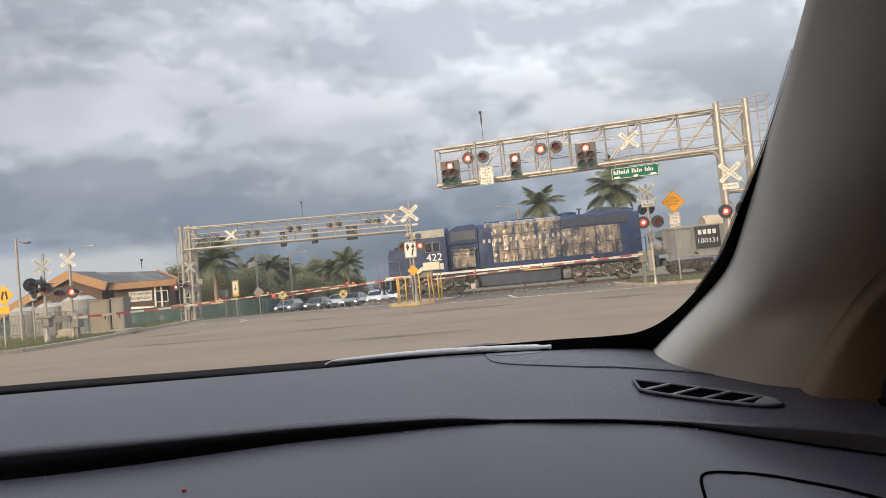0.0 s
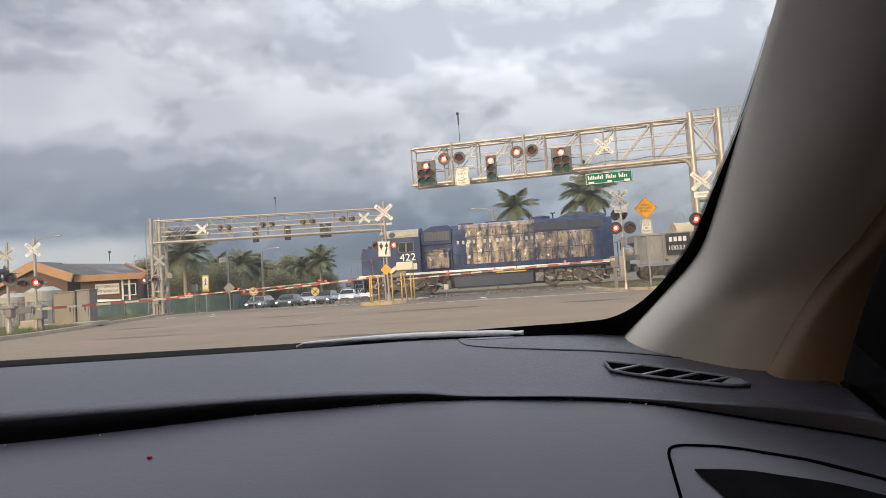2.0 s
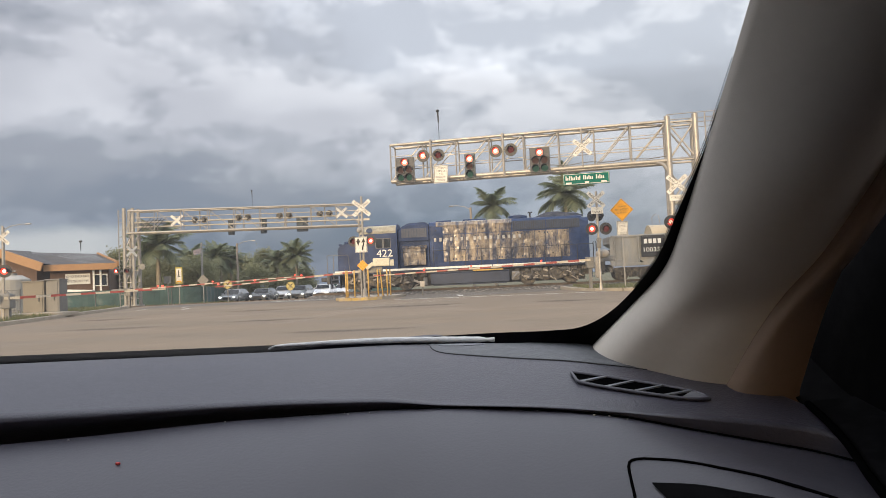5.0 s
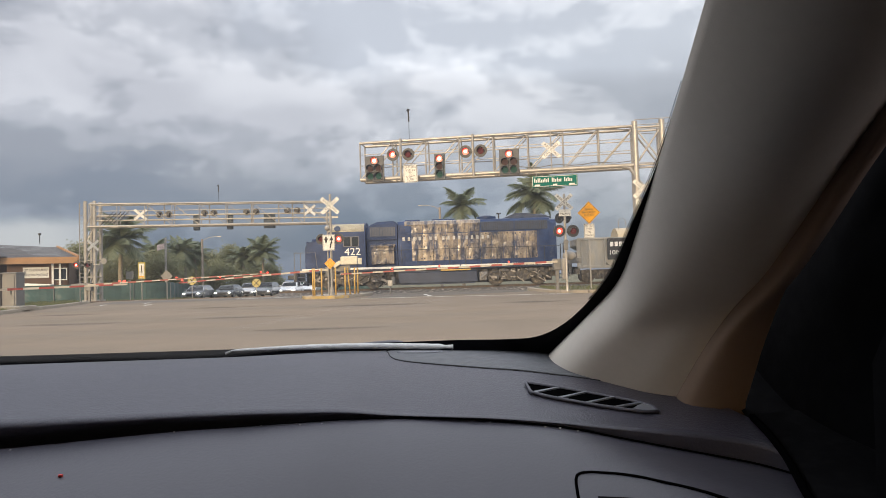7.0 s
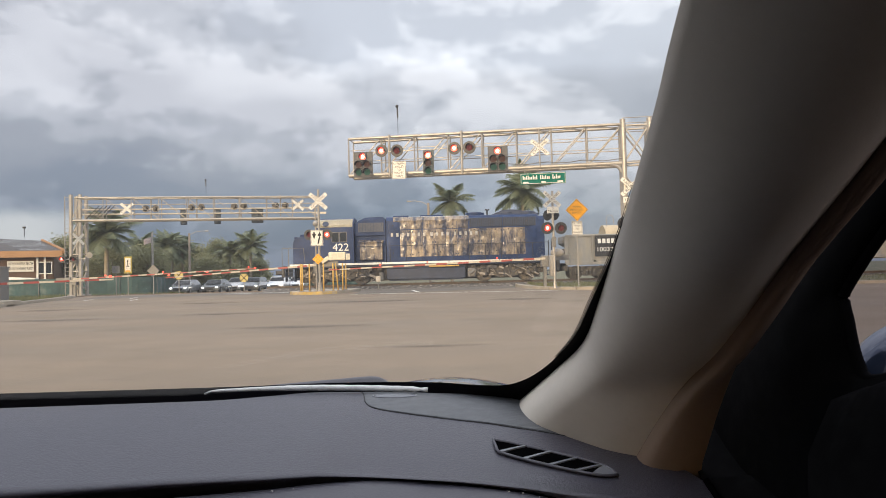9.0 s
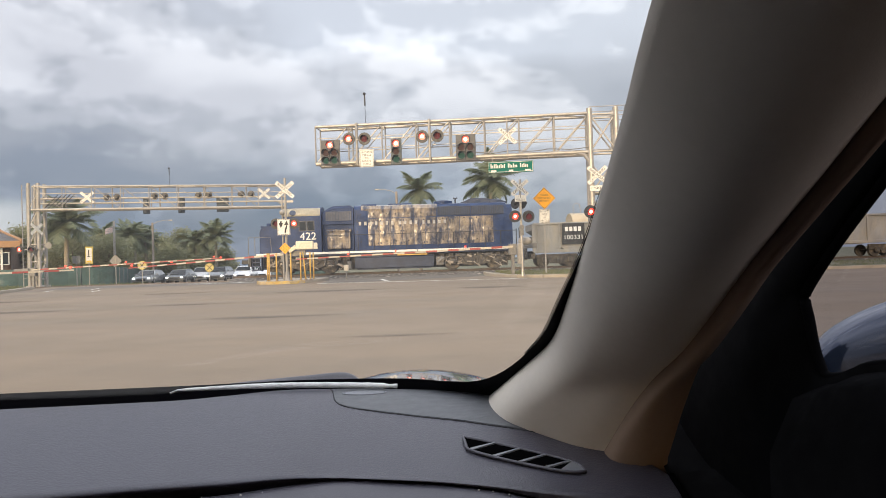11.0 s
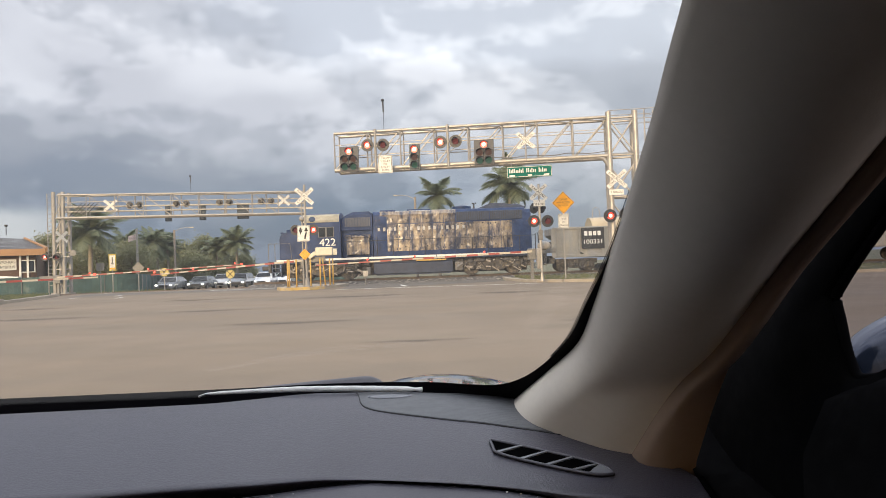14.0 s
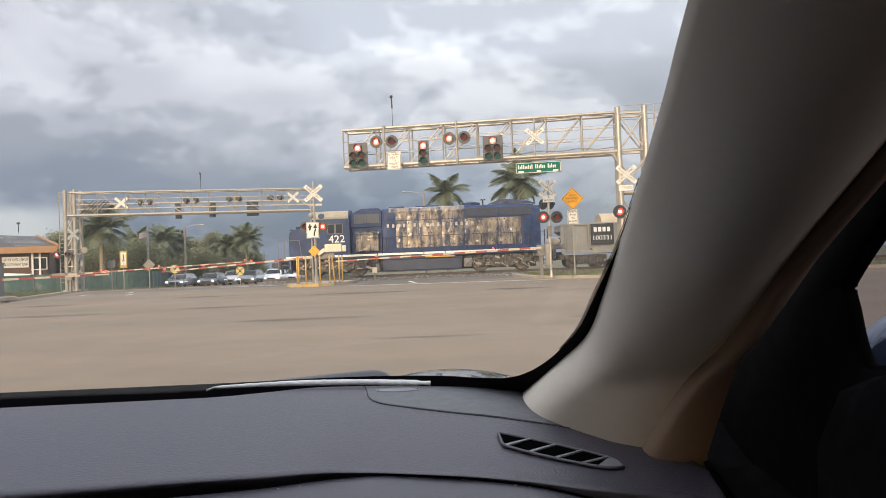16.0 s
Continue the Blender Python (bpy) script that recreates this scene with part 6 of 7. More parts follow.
def truck(parent, cx, y_near, base, r, mat, name="truck", rail=RAIL):
    """A two-axle bogie: side frame, springs, journal boxes and wheels."""
    bm = B()
    zc = rail + r
    prism(bm, [(cx - base / 2 - 0.55, zc + 0.10), (cx - base / 2 - 0.55, zc + 0.42), (cx + base / 2 + 0.55, zc + 0.42), (cx + base / 2 + 0.55, zc + 0.10), (cx + base / 2 - 0.3, zc + 0.02),
               (cx + 0.45, zc - 0.22), (cx - 0.45, zc - 0.22), (cx - base / 2 + 0.3, zc + 0.02)], y_near, y_near + 0.18)
    t = part(name, bm, mat, parent, "grimy two-axle bogie")
    for s in (-1, 1):
        bm = B()
        disc(bm, (cx + s * base / 2, y_near + 0.30, zc), r, 0.13, (0, 1, 0), 28)
        disc(bm, (cx + s * base / 2, y_near + 0.40, zc), r + 0.03, 0.05, (0, 1, 0), 28)
        disc(bm, (cx + s * base / 2, y_near + 1.75, zc), r, 0.13, (0, 1, 0), 28)
        rod(bm, (cx + s * base / 2, y_near + 0.3, zc), (cx + s * base / 2, y_near + 1.8, zc), 0.08, 8)
        part("wheel", bm, sooty, t, "brown steel wheel")
        bm = B()
        box(bm, (cx + s * base / 2, y_near - 0.05, zc + 0.03), (0.36, 0.14, 0.36), bevel=0.06)
        disc(bm, (cx + s * base / 2, y_near - 0.13, zc + 0.03), 0.12, 0.06, (0, 1, 0), 12)
        part("journal_box", bm, sooty, t)
    bm = B()
    for s in (-0.22, 0, 0.22):
        rod(bm, (cx + s, y_near - 0.02, zc - 0.15), (cx + s, y_near - 0.02, zc + 0.2), 0.085, 8)
    part("spring", bm, sooty, t)
    return t


truck_pale = material("dusty_steel", (0.30, 0.26, 0.21), 0.7, var=0.35, scale=5)
for cx in (-5.75, 4.85):
    t = truck(loco, cx, YF + 0.22, 2.75, 0.50, sooty)
    bm = B()
    for s in (-1, 1):
        tube(bm, [(cx + s * 0.5, YF + 0.1, 1.0), (cx + s * 0.9, YF + 0.1, 1.35), (cx + s * 1.7, YF + 0.1, 1.30), (cx + s * 1.9, YF + 0.1, 0.9)], 0.04, 6)
        box(bm, (cx + s * 0.85, YF + 0.12, 1.38), (0.55, 0.2, 0.2), bevel=0.05)
        rod(bm, (cx + s * 1.15, YF + 0.1, 1.05), (cx + s * 1.15, YF + 0.1, 1.5), 0.07, 8)
    part("brake_gear", bm, sooty, t)
    random.seed(int(cx * 10))
    bm = B()
    for k in range(16):
        x, z = cx + random.uniform(-2.2, 2.2), random.uniform(0.75, 1.5)
        if k % 2:
            box(bm, (x, YF + 0.06, z), (random.uniform(0.1, 0.4), 0.1, random.uniform(0.06, 0.2)), Matrix.Rotation(random.uniform(-0.5, 0.5), 3, "Y"), bevel=0.015)
        else:
            tube(bm, [(x, YF + 0.06, z), (x + random.uniform(-0.4, 0.4), YF + 0.04, z - 0.25), (x + random.uniform(-0.7, 0.7), YF + 0.08, z + 0.1)], 0.03, 5)
    part("piping", bm, truck_pale, t, "pale dusty brake pipes and brackets")
bm = B()
box(bm, (2.65, YF + 0.35, 1.05), (0.5, 0.5, 0.6), bevel=0.08)
rod(bm, (2.5, YF + 0.1, 0.95), (2.9, YF + 0.1, 1.25), 0.12, 10)
rod(bm, (-3.1, YF + 0.2, 1.2), (-3.1, YF + 0.2, 0.7), 0.14, 10)
part("air_gear", bm, galv_dull, loco, "pale air brake gear")
bm = B()
box(bm, (-0.55, YC + 0.2, 1.28), (16.2, 1.9, 0.72))
for i in range(26):
    box(bm, (-8.0 + 0.6 * i, YF + 0.5, 1.42), (0.3, 0.3, 0.28), bevel=0.04)
box(bm, (-0.55, YC + 0.35, 0.86), (15.4, 1.6, 0.46))
part("underframe", bm, sooty, loco, "grimy underframe and piping")
bm = B()
for i in range(12):
    for z in (2.48, 4.33 if i < 6 else 3.92):
        disc(bm, (xs[i] + 0.30 + 0.08 * (i % 3), YC - HN - 0.05, z), 0.045, 0.02, (0, 1, 0), 8)
part("door_knob", bm, black_metal, hood_l, "small dark door knobs")
# company lettering becomes plain bars
faded_white = material("faded_white_paint", (0.42, 0.40, 0.37), 0.6, var=0.3, scale=3)
bm = B()
x = -2.38
for n in (7, 4, 5):
    for k in range(n):
        box(bm, (x, YC - HN - 0.046, 3.70), (0.15, 0.008, 0.24))
        x += 0.345
    x += 0.13
part("company_bars", bm, faded_white, hood_l, "row of pale bars")


loco.scale = (1.05, 1, 1)


def hopper(x0, length, name_bars, label):
    """A covered hopper: sloped ends, ribbed sides, roof walk and two bogies."""
    x1 = x0 + length
    h = thing("hopper_car", ((x0 + x1) / 2, YC, RAIL), label, "hopper car", "hopper cars of the train")
    bm = B()
    prism(bm, [(x0 + 0.15, 3.35), (x1 - 0.15, 3.35), (x1 - 0.15, 2.9), (x1 - 2.4, 1.45), (x1 - 4.0, 1.30), (x0 + 4.0, 1.30), (x0 + 2.4, 1.45), (x0 + 0.15, 2.9)], YF + 0.08, YF + 3.0)
    part("body", bm, hopper_grey, h, "grey weathered hopper body")
    bm = B()
    box(bm, ((x0 + x1) / 2, YF + 0.03, 3.32), (length - 0.2, 0.10, 0.14), bevel=0.02)
    box(bm, ((x0 + x1) / 2, YF + 0.03, 1.45), (length - 0.2, 0.10, 0.20), bevel=0.02)
    part("side_sill", bm, hopper_grey, h)
    for x in (x0 + 1.0, x1 - 1.0):
        bm = B()
        box(bm, (x, YF + 0.1, 2.35), (1.9, 0.06, 1.8))
        part("end_sheet", bm, hopper_grey, h)
    for i in range(9):
        bm = B()
        x = x0 + 0.35 + (length - 0.7) * i / 8
        box(bm, (x, YF + 0.02, 2.4), (0.10, 0.10, 1.85), bevel=0.015)
        part("rib", bm, hopper_grey, h)
    bm = B()
    for s in (0.35, 0.8):
        rod(bm, (x0 + s, YF - 0.04, 1.3), (x0 + s, YF - 0.04, 3.35), 0.02, 6)
    for i in range(7):
        rod(bm, (x0 + 0.35, YF - 0.04, 1.45 + 0.3 * i), (x0 + 0.8, YF - 0.04, 1.45 + 0.3 * i), 0.015, 6)
    part("ladder", bm, hopper_grey, h)
    bm = B()
    box(bm, (x0 - 0.1, YC, 1.35), (1.2, 0.35, 0.3), bevel=0.05)
    box(bm, (x0 + 0.1, YC, 1.15), (0.3, 2.7, 0.35), bevel=0.03)
    tube(bm, [(x0 - 0.2, YF + 0.5, 1.4), (x0 - 0.3, YF + 0.4, 0.95), (x0 - 0.6, YF + 0.5, 0.9)], 0.04, 6)
    rod(bm, (x0 + 0.05, YF + 0.35, 2.1), (x0 + 0.05, YF + 0.65, 2.1), 0.36, 16)
    part("end_gear", bm, sooty, h)
    if name_bars:
        bm = B()
        box(bm, (x0 + 2.85, YF - 0.01, 2.60), (1.55, 0.05, 1.42), bevel=0.005)
        pl = part("number_panel", bm, hopper_dark, h, "black panel with white number")
        lettering("number", "100331", (x0 + 2.85, YF - 0.042, 2.35), 0.30, white_paint, pl, 0.003, width=1.22)
        bm = B()
        for i in range(4):
            box(bm, (x0 + 2.38 + 0.30 * i, YF - 0.042, 2.92), (0.21, 0.006, 0.30))
        part("mark_bars", bm, white_paint, pl, "white bars")
    for cx in (x0 + 1.75, x1 - 1.75):
        truck(h, cx, YF + 0.35, 1.75, 0.42, sooty)
    return h


hopper(9.05, 13.2, True, "grey covered hopper car with a black number panel")
hopper(23.0, 13.2, False, "grey weathered hopper car coupled behind")
hopper(37.0, 13.2, False, "grey weathered hopper car coupled behind")

# tan tank car on the further track
tk = thing("tank_car", (17.8, 52.2, 0.025), "tan tank car with a curved safety rail on the further track", "tank car")
bm = B()
rod(bm, (13.2, 52.2, 3.0), (24.5, 52.2, 3.0), 1.35, 28)
part("tank", bm, tan_tank, tk, "tan cylindrical tank", smooth=False)
bm = B()
tube(bm, [(13.4, 51.6, 4.2), (13.4, 51.6, 4.9), (13.6, 51.6, 5.1), (13.9, 51.6, 5.0), (14.0, 51.6, 4.2)], 0.025, 6)
part("safety_rail", bm, galvanised, tk)
for cx in (14.9, 22.8):
    truck(tk, cx, 51.0, 1.75, 0.42, sooty, rail=0.025)

# ---- background, left of the road ----
bd = thing("plant_building", (-45, 66, -0.42), "brown stucco building with orange fascia and grey shingle roof", "building")
# a low wing with a gable towards the road, and a long roof running away
GX, GY = -43.3, 62.0
bm = B()
prism(bm, [(-51, -0.9), (-51, 1.9), (GX, 5.25), (-40.2, 3.85), (-40.2, -0.9)], GY, GY + 9)
wall = part("wall", bm, wall_brown, bd, "brown stucco gable wall")
EA, EB = Vector((-39.5, 62.9, 0)), Vector((-34.9, 64.77, 0))     # foot of the front wall
BT = math.degrees(math.atan2(EB.y - EA.y, EB.x - EA.x))
BR = Matrix.Rotation(radians(BT), 3, "Z")
bm = B()
box(bm, EA.lerp(EB, 0.5) + BR @ Vector((0, 0.15, 1.3)), ((EB - EA).length, 0.3, 4.4), BR)
box(bm, EB + BR @ Vector((-0.15, 5.0, 1.3)), (0.3, 10.0, 4.4), BR)
part("front_wall", bm, wall_brown, bd, "brown stucco front wall")
for x0, z0, x1, z1 in ((GX, 5.30, -39.4, 3.86), (GX, 5.30, -51.8, 1.50)):
    bm = B()
    dx, dz = x1 - x0, z1 - z0
    ang = math.atan2(dz, dx)
    box(bm, ((x0 + x1) / 2, GY - 0.45, (z0 + z1) / 2 - 0.05), (math.hypot(dx, dz), 0.16, 0.80), Matrix.Rotation(-ang, 3, "Y"))
    part("gable_fascia", bm, fascia, bd, "orange gable fascia board")
bm = B()
prism(bm, [(GX - 0.20, 4.80), (GX - 0.20, 5.58), (GX, 5.66), (GX + 0.20, 5.58), (GX + 0.20, 4.80)], GY - 0.534, GY - 0.366)
part("gable_apex", bm, fascia, bd)
E0, E1 = EA + BR @ Vector((-0.4, -0.7, 4.0)), EB + BR @ Vector((0.8, -0.7, 4.0))
R0, R1 = Vector((-44.5, 66.0, 5.60)), Vector((-40.6, 73.0, 5.48))
bm = B()
n = 9
for i in range(n):
    a, b = i / n, (i + 1) / n
    lo = [E0.lerp(R0, a), E1.lerp(R1, a), E1.lerp(R1, b), E0.lerp(R0, b)]
    for k in (0, 1):
        lo[k] = lo[k] + Vector((0, 0, 0.012))
    bm.faces.new([bm.verts.new(v) for v in lo])
grid(bm, [[(GX, GY - 0.5, 5.61), (GX, 65.5, 5.61)], [(-39.3, GY - 0.4, 4.13), (-39.3, 63.2, 4.13)]])
grid(bm, [[(GX, GY - 0.5, 5.61), (GX, 66, 5.61)], [(-52, GY - 0.4, 1.76), (-52, 80, 1.76)]])
part("roof", bm, roof_shingle, bd, "grey shingle roof in courses")
bm = B()
box(bm, (E0 + E1) / 2 + Vector((0, 0, -0.28)), ((E1 - E0).length, 0.14, 0.60), BR)
part("eave_fascia", bm, fascia, bd, "orange eave fascia")
bm = B()
d = (R1 - E1)
box(bm, (E1 + R1) / 2 + Vector((0.1, 0, -0.05)), (d.length + 0.3, 0.16, 0.42), d.to_track_quat("X", "Z").to_matrix())
part("rake_fascia", bm, fascia, bd, "orange rake board")


def on_wall(u, z, off=-0.05):
    return EA.lerp(EB, u) + BR @ Vector((0, off, z))


for u, w in ((0.80, 0.7), (0.92, 0.5)):
    bm = B()
    box(bm, on_wall(u, 2.45), (w, 0.08, 1.0), BR)
    wn = part("window", bm, glass_dark, bd, "dark office window")
    bm = B()
    for dx, dz, sx, sz in ((0, 0.53, w + 0.1, 0.07), (0, -0.53, w + 0.1, 0.07), (-w / 2, 0, 0.07, 1.1), (w / 2, 0, 0.07, 1.1)):
        box(bm, on_wall(u, 2.45, -0.08) + BR @ Vector((dx, 0, dz)), (sx, 0.06, sz), BR)
    part("window_frame", bm, white_paint, wn)
for u in (0.74, 0.86):
    bm = B()
    box(bm, on_wall(u, 1.45, -0.12), (0.16, 0.16, 3.9), BR)
    part("porch_column", bm, white_paint, bd)
sc = on_wall(0.47, 2.62, -0.14)
sb = board(bd, "plant_sign", sc, 2.1, 0.98, white_sign, "white sign board with two lines of words", BT)
f = BR @ Vector((0, -0.014, 0))
lettering("words", "CITY OF RIVIERA BEACH", sc + f + Vector((0, 0, 0.23)), 0.24, ink, sb, 0.004, width=1.95, turn=BT)
lettering("words", "WATER TREATMENT PLANT", sc + f + Vector((0, 0, -0.22)), 0.24, ink, sb, 0.004, width=1.95, turn=BT)
bm = B()
prism(bm, [(-38.4, 1.0), (-37.4, 1.65), (-35.0, 1.5), (-35.0, 0.9)], 61.9, 62.5)
part("awning", bm, white_paint, bd, "pale low awning")
bm = B()
rod(bm, (-41.2, 71, 5.8), (-41.2, 71, 6.7), 0.04, 6)
box(bm, (-41.2, 71, 6.75), (0.3, 0.2, 0.2), bevel=0.05)
part("roof_aerial", bm, black_metal, bd)

# tanks and cabinets on the verge
def cabinet(x0, x1, y, z1, mat, label):
    z0 = rise(y) + 0.1
    g = thing("equipment_cabinet", ((x0 + x1) / 2, y, z0), label, "cabinet", "equipment cabinets on the verge")
    bm = B()
    box(bm, ((x0 + x1) / 2, y, (z0 + z1) / 2), (x1 - x0, 0.7, z1 - z0), bevel=0.03)
    part("body", bm, mat, g)
    bm = B()
    box(bm, ((x0 + x1) / 2, y, z1 + 0.02), (x1 - x0 + 0.08, 0.8, 0.07), bevel=0.02)
    part("lid", bm, mat, g)
    bm = B()
    box(bm, ((x0 + x1) / 2, y - 0.36, (z0 + z1) / 2), (x1 - x0 - 0.16, 0.03, z1 - z0 - 0.2), bevel=0.01)
    d = part("door", bm, mat, g)
    bm = B()
    box(bm, (x1 - 0.25, y - 0.39, (z0 + z1) / 2), (0.05, 0.04, 0.3))
    part("handle", bm, black_metal, d)


cab_tan = material("tan_cabinet_steel", (0.17, 0.152, 0.122), 0.5, metal=0.2, var=0.12, scale=1.5)
cab_grey = material("grey_cabinet_steel", (0.165, 0.16, 0.15), 0.5, metal=0.3, var=0.12, scale=1.5)
cabinet(-22.85, -21.72, 34.4, 1.85, cab_tan, "pale tan steel equipment cabinet on a concrete base")
cabinet(-21.70, -20.98, 34.5, 1.90, cab_grey, "grey steel equipment cabinet beside the tan one")
bm = B()
box(bm, (-21.9, 33.4, rise(33.4) + 0.17), (3.9, 1.4, 0.2), bevel=0.03)
box(bm, (-22.6, 31.9, rise(32) + 0.3), (0.8, 0.5, 0.5), bevel=0.05)
solo("concrete_base", bm, concrete, "pale concrete plinth under the cabinets", "plinth", "structure")
tank_white = material("white_tank_plastic", (0.33, 0.315, 0.285), 0.6, var=0.12, scale=1.5)
for k, (x, r, z1) in enumerate(((-27.9, 0.85, 2.1), (-26.1, 0.95, 2.35), (-29.6, 0.8, 2.0))):
    g = thing("white_tank", (x, 38, rise(38)), "white plastic storage tank with domed top", "tank", "white tanks in the yard")
    bm = B()
    rod(bm, (x, 38, rise(38)), (x, 38, z1 - 0.25), r, 24)
    rod(bm, (x, 38, z1 - 0.25), (x, 38, z1), r, 24, r * 0.55)
    part("shell", bm, tank_white, g)
    bm = B()
    rod(bm, (x + 0.2, 37.8, z1), (x + 0.2, 37.8, z1 + 0.12), 0.22, 14)
    part("lid", bm, galv_dull, g)
yf = thing("yard_fence", (-27.5, 36.4, rise(36.4)), "grey wire yard fence before the tanks", "fence")
for i in range(4):
    bm = B()
    rod(bm, (-30.4 + 1.95 * i, 36.4, rise(36.4)), (-30.4 + 1.95 * i, 36.4, 1.55), 0.04, 8)
    part("fence_post", bm, galv_dull, yf)
bm = B()
for i in range(70):
    rod(bm, (-30.4 + 0.085 * i, 36.4, 0.35), (-30.4 + 0.085 * i, 36.4, 1.5), 0.008, 4)
for z in (0.4, 0.95, 1.5):
    rod(bm, (-30.4, 36.38, z), (-24.5, 36.38, z), 0.02, 6)
tagged(part("wire_mesh", bm, galv_dull, yf, "grey wire mesh"), kind="stuff")

# screened fence beyond the rails
fn = thing("screen_fence", (-30, 60, 0.1), "chain fence with dark green screen cloth", "fence")
fpts = [(-52, 57.5), (-40, 58.5), (-30, 60), (-24.3, 62), (-32, 90), (-10, 98)]
for (x, y), (x2, y2) in zip(fpts[:-1], fpts[1:]):
    n = max(2, int(math.hypot(x2 - x, y2 - y) / 3))
    for i in range(n):
        t0, t1 = i / n, (i + 1) / n
        a, c = Vector((x + (x2 - x) * t0, y + (y2 - y) * t0, 0)), Vector((x + (x2 - x) * t1, y + (y2 - y) * t1, 0))
        bm = B()
        zz = rise(a.y) - 0.05
        grid(bm, [[a + (c - a) * j / 6 + Vector((0, 0.05 * math.sin(j * 1.9 + i), zz + h)) for j in range(7)] for h in (0.0, 0.8, 1.75)])
        part("screen_panel", bm, fence_screen, fn, "green screen cloth")
        bm = B()
        rod(bm, a + Vector((0, 0, zz)), a + Vector((0, 0, zz + 1.75)), 0.035, 8)
        part("fence_post", bm, galv_dull, fn)


# signs beyond the rails
def far_sign(x, y, z0, w, h, zc, mat, label, shape="box"):
    z0 = rise(y) - 0.04
    g = thing("road_sign", (x, y, z0), label, "road sign")
    bm = B()
    rod(bm, (x, y + 0.03, z0), (x, y + 0.03, zc + h * 0.3), 0.04, 8)
    part("post", bm, galvanised, g)
    bm = B()
    if shape == "round":
        disc(bm, (x, y, zc), w / 2, 0.015, (0, -1, 0), 24)
    elif shape == "diamond":
        box(bm, (x, y, zc), (w, 0.015, w), Matrix.Rotation(radians(45), 3, "Y"))
    else:
        box(bm, (x, y, zc), (w, 0.015, h))
    pl = part("plate", bm, mat, g)
    return g, pl


g, pl = far_sign(-24.7, 57, 0.25, 0.44, 1.15, 2.36, white_sign, "tall white sign with a black arrow and orange lower edge")
bm = B()
box(bm, (-24.7, 56.985, 2.55), (0.07, 0.006, 0.5))
box(bm, (-24.7, 56.985, 2.25), (0.22, 0.006, 0.06))
part("marks", bm, ink, pl)
bm = B()
box(bm, (-24.7, 56.985, 1.86), (0.40, 0.006, 0.12))
part("lower_band", bm, yellow_sign, pl)
bm = B()
box(bm, (-24.7, 57.02, 2.36), (0.60, 0.012, 1.38))
part("border_plate", bm, material("dull_yellow_sheeting", (0.42, 0.34, 0.06), 0.6, var=0.12, scale=4), pl, "dull yellow backing plate")
far_sign(-25.67, 57, 0.25, 0.62, 0.6, 2.02, galv_dull, "small dull sign seen from behind")
far_sign(-23.03, 58, 0.2, 0.72, 0.8, 1.85, galv_dull, "grey back of a diamond sign", "diamond")
pale_yellow = material("faded_yellow_sheeting", (0.52, 0.42, 0.14), 0.6, var=0.1, scale=4)
for x, z in ((-21.65, 1.42), (-16.06, 1.05)):
    g, pl = far_sign(x, 60, 0.1, 0.74, 0.8, z, pale_yellow, "round yellow railway warning sign with a black cross", "round")
    bm = B()
    for s in (45, -45):
        box(bm, (x, 59.985, z), (0.70, 0.006, 0.06), Matrix.Rotation(radians(s), 3, "Y"))
    part("marks", bm, ink, pl)


# utility poles and a flag
def utility_pole(x, y, h, mat, label, arm=None):
    g = thing("utility_pole", (x, y, rise(y) - 0.1), label, "utility pole")
    bm = B()
    rod(bm, (x, y, rise(y) - 0.1), (x, y, h), 0.13, 10, 0.10)
    part("pole", bm, mat, g)
    if arm:
        bm = B()
        tube(bm, [(x, y, h - 0.2), (x + arm * 0.35, y, h + 0.1), (x + arm * 0.8, y, h + 0.22), (x + arm, y, h + 0.2)], 0.035, 6)
        box(bm, (x + arm * 1.12, y, h + 0.2), (abs(arm) * 0.25, 0.2, 0.10), bevel=0.03)
        part("lamp_arm", bm, galvanised, g)
    return g


g = utility_pole(-27.07, 68, 5.75, galvanised, "grey flagpole with a small faded striped flag")
bm = B()
rows = [[(-27.12 - 0.16 * i, 68 + 0.06 * math.sin(i * 1.4), 5.30 - 0.05 * i - 0.55 * j / 4) for i in range(6)] for j in range(5)]
grid(bm, rows)
bmesh.ops.solidify(bm, geom=bm.faces, thickness=0.01)
part("flag", bm, material("faded_flag_cloth", (0.62, 0.52, 0.50), 0.8, var=0.25, scale=1.5, streak=(0.3, 1, 6)), g, "small faded flag")
utility_pole(-24.85, 72, 5.80, wood_pole, "weathered wooden utility pole with a lamp arm", arm=1.6)
utility_pole(-40.5, 58, 7.25, galvanised, "slim grey street lamp pole beside the building", arm=2.0)
utility_pole(0.04, 60, 7.15, wood_pole, "weathered pole with a street lamp arm", arm=-1.5)

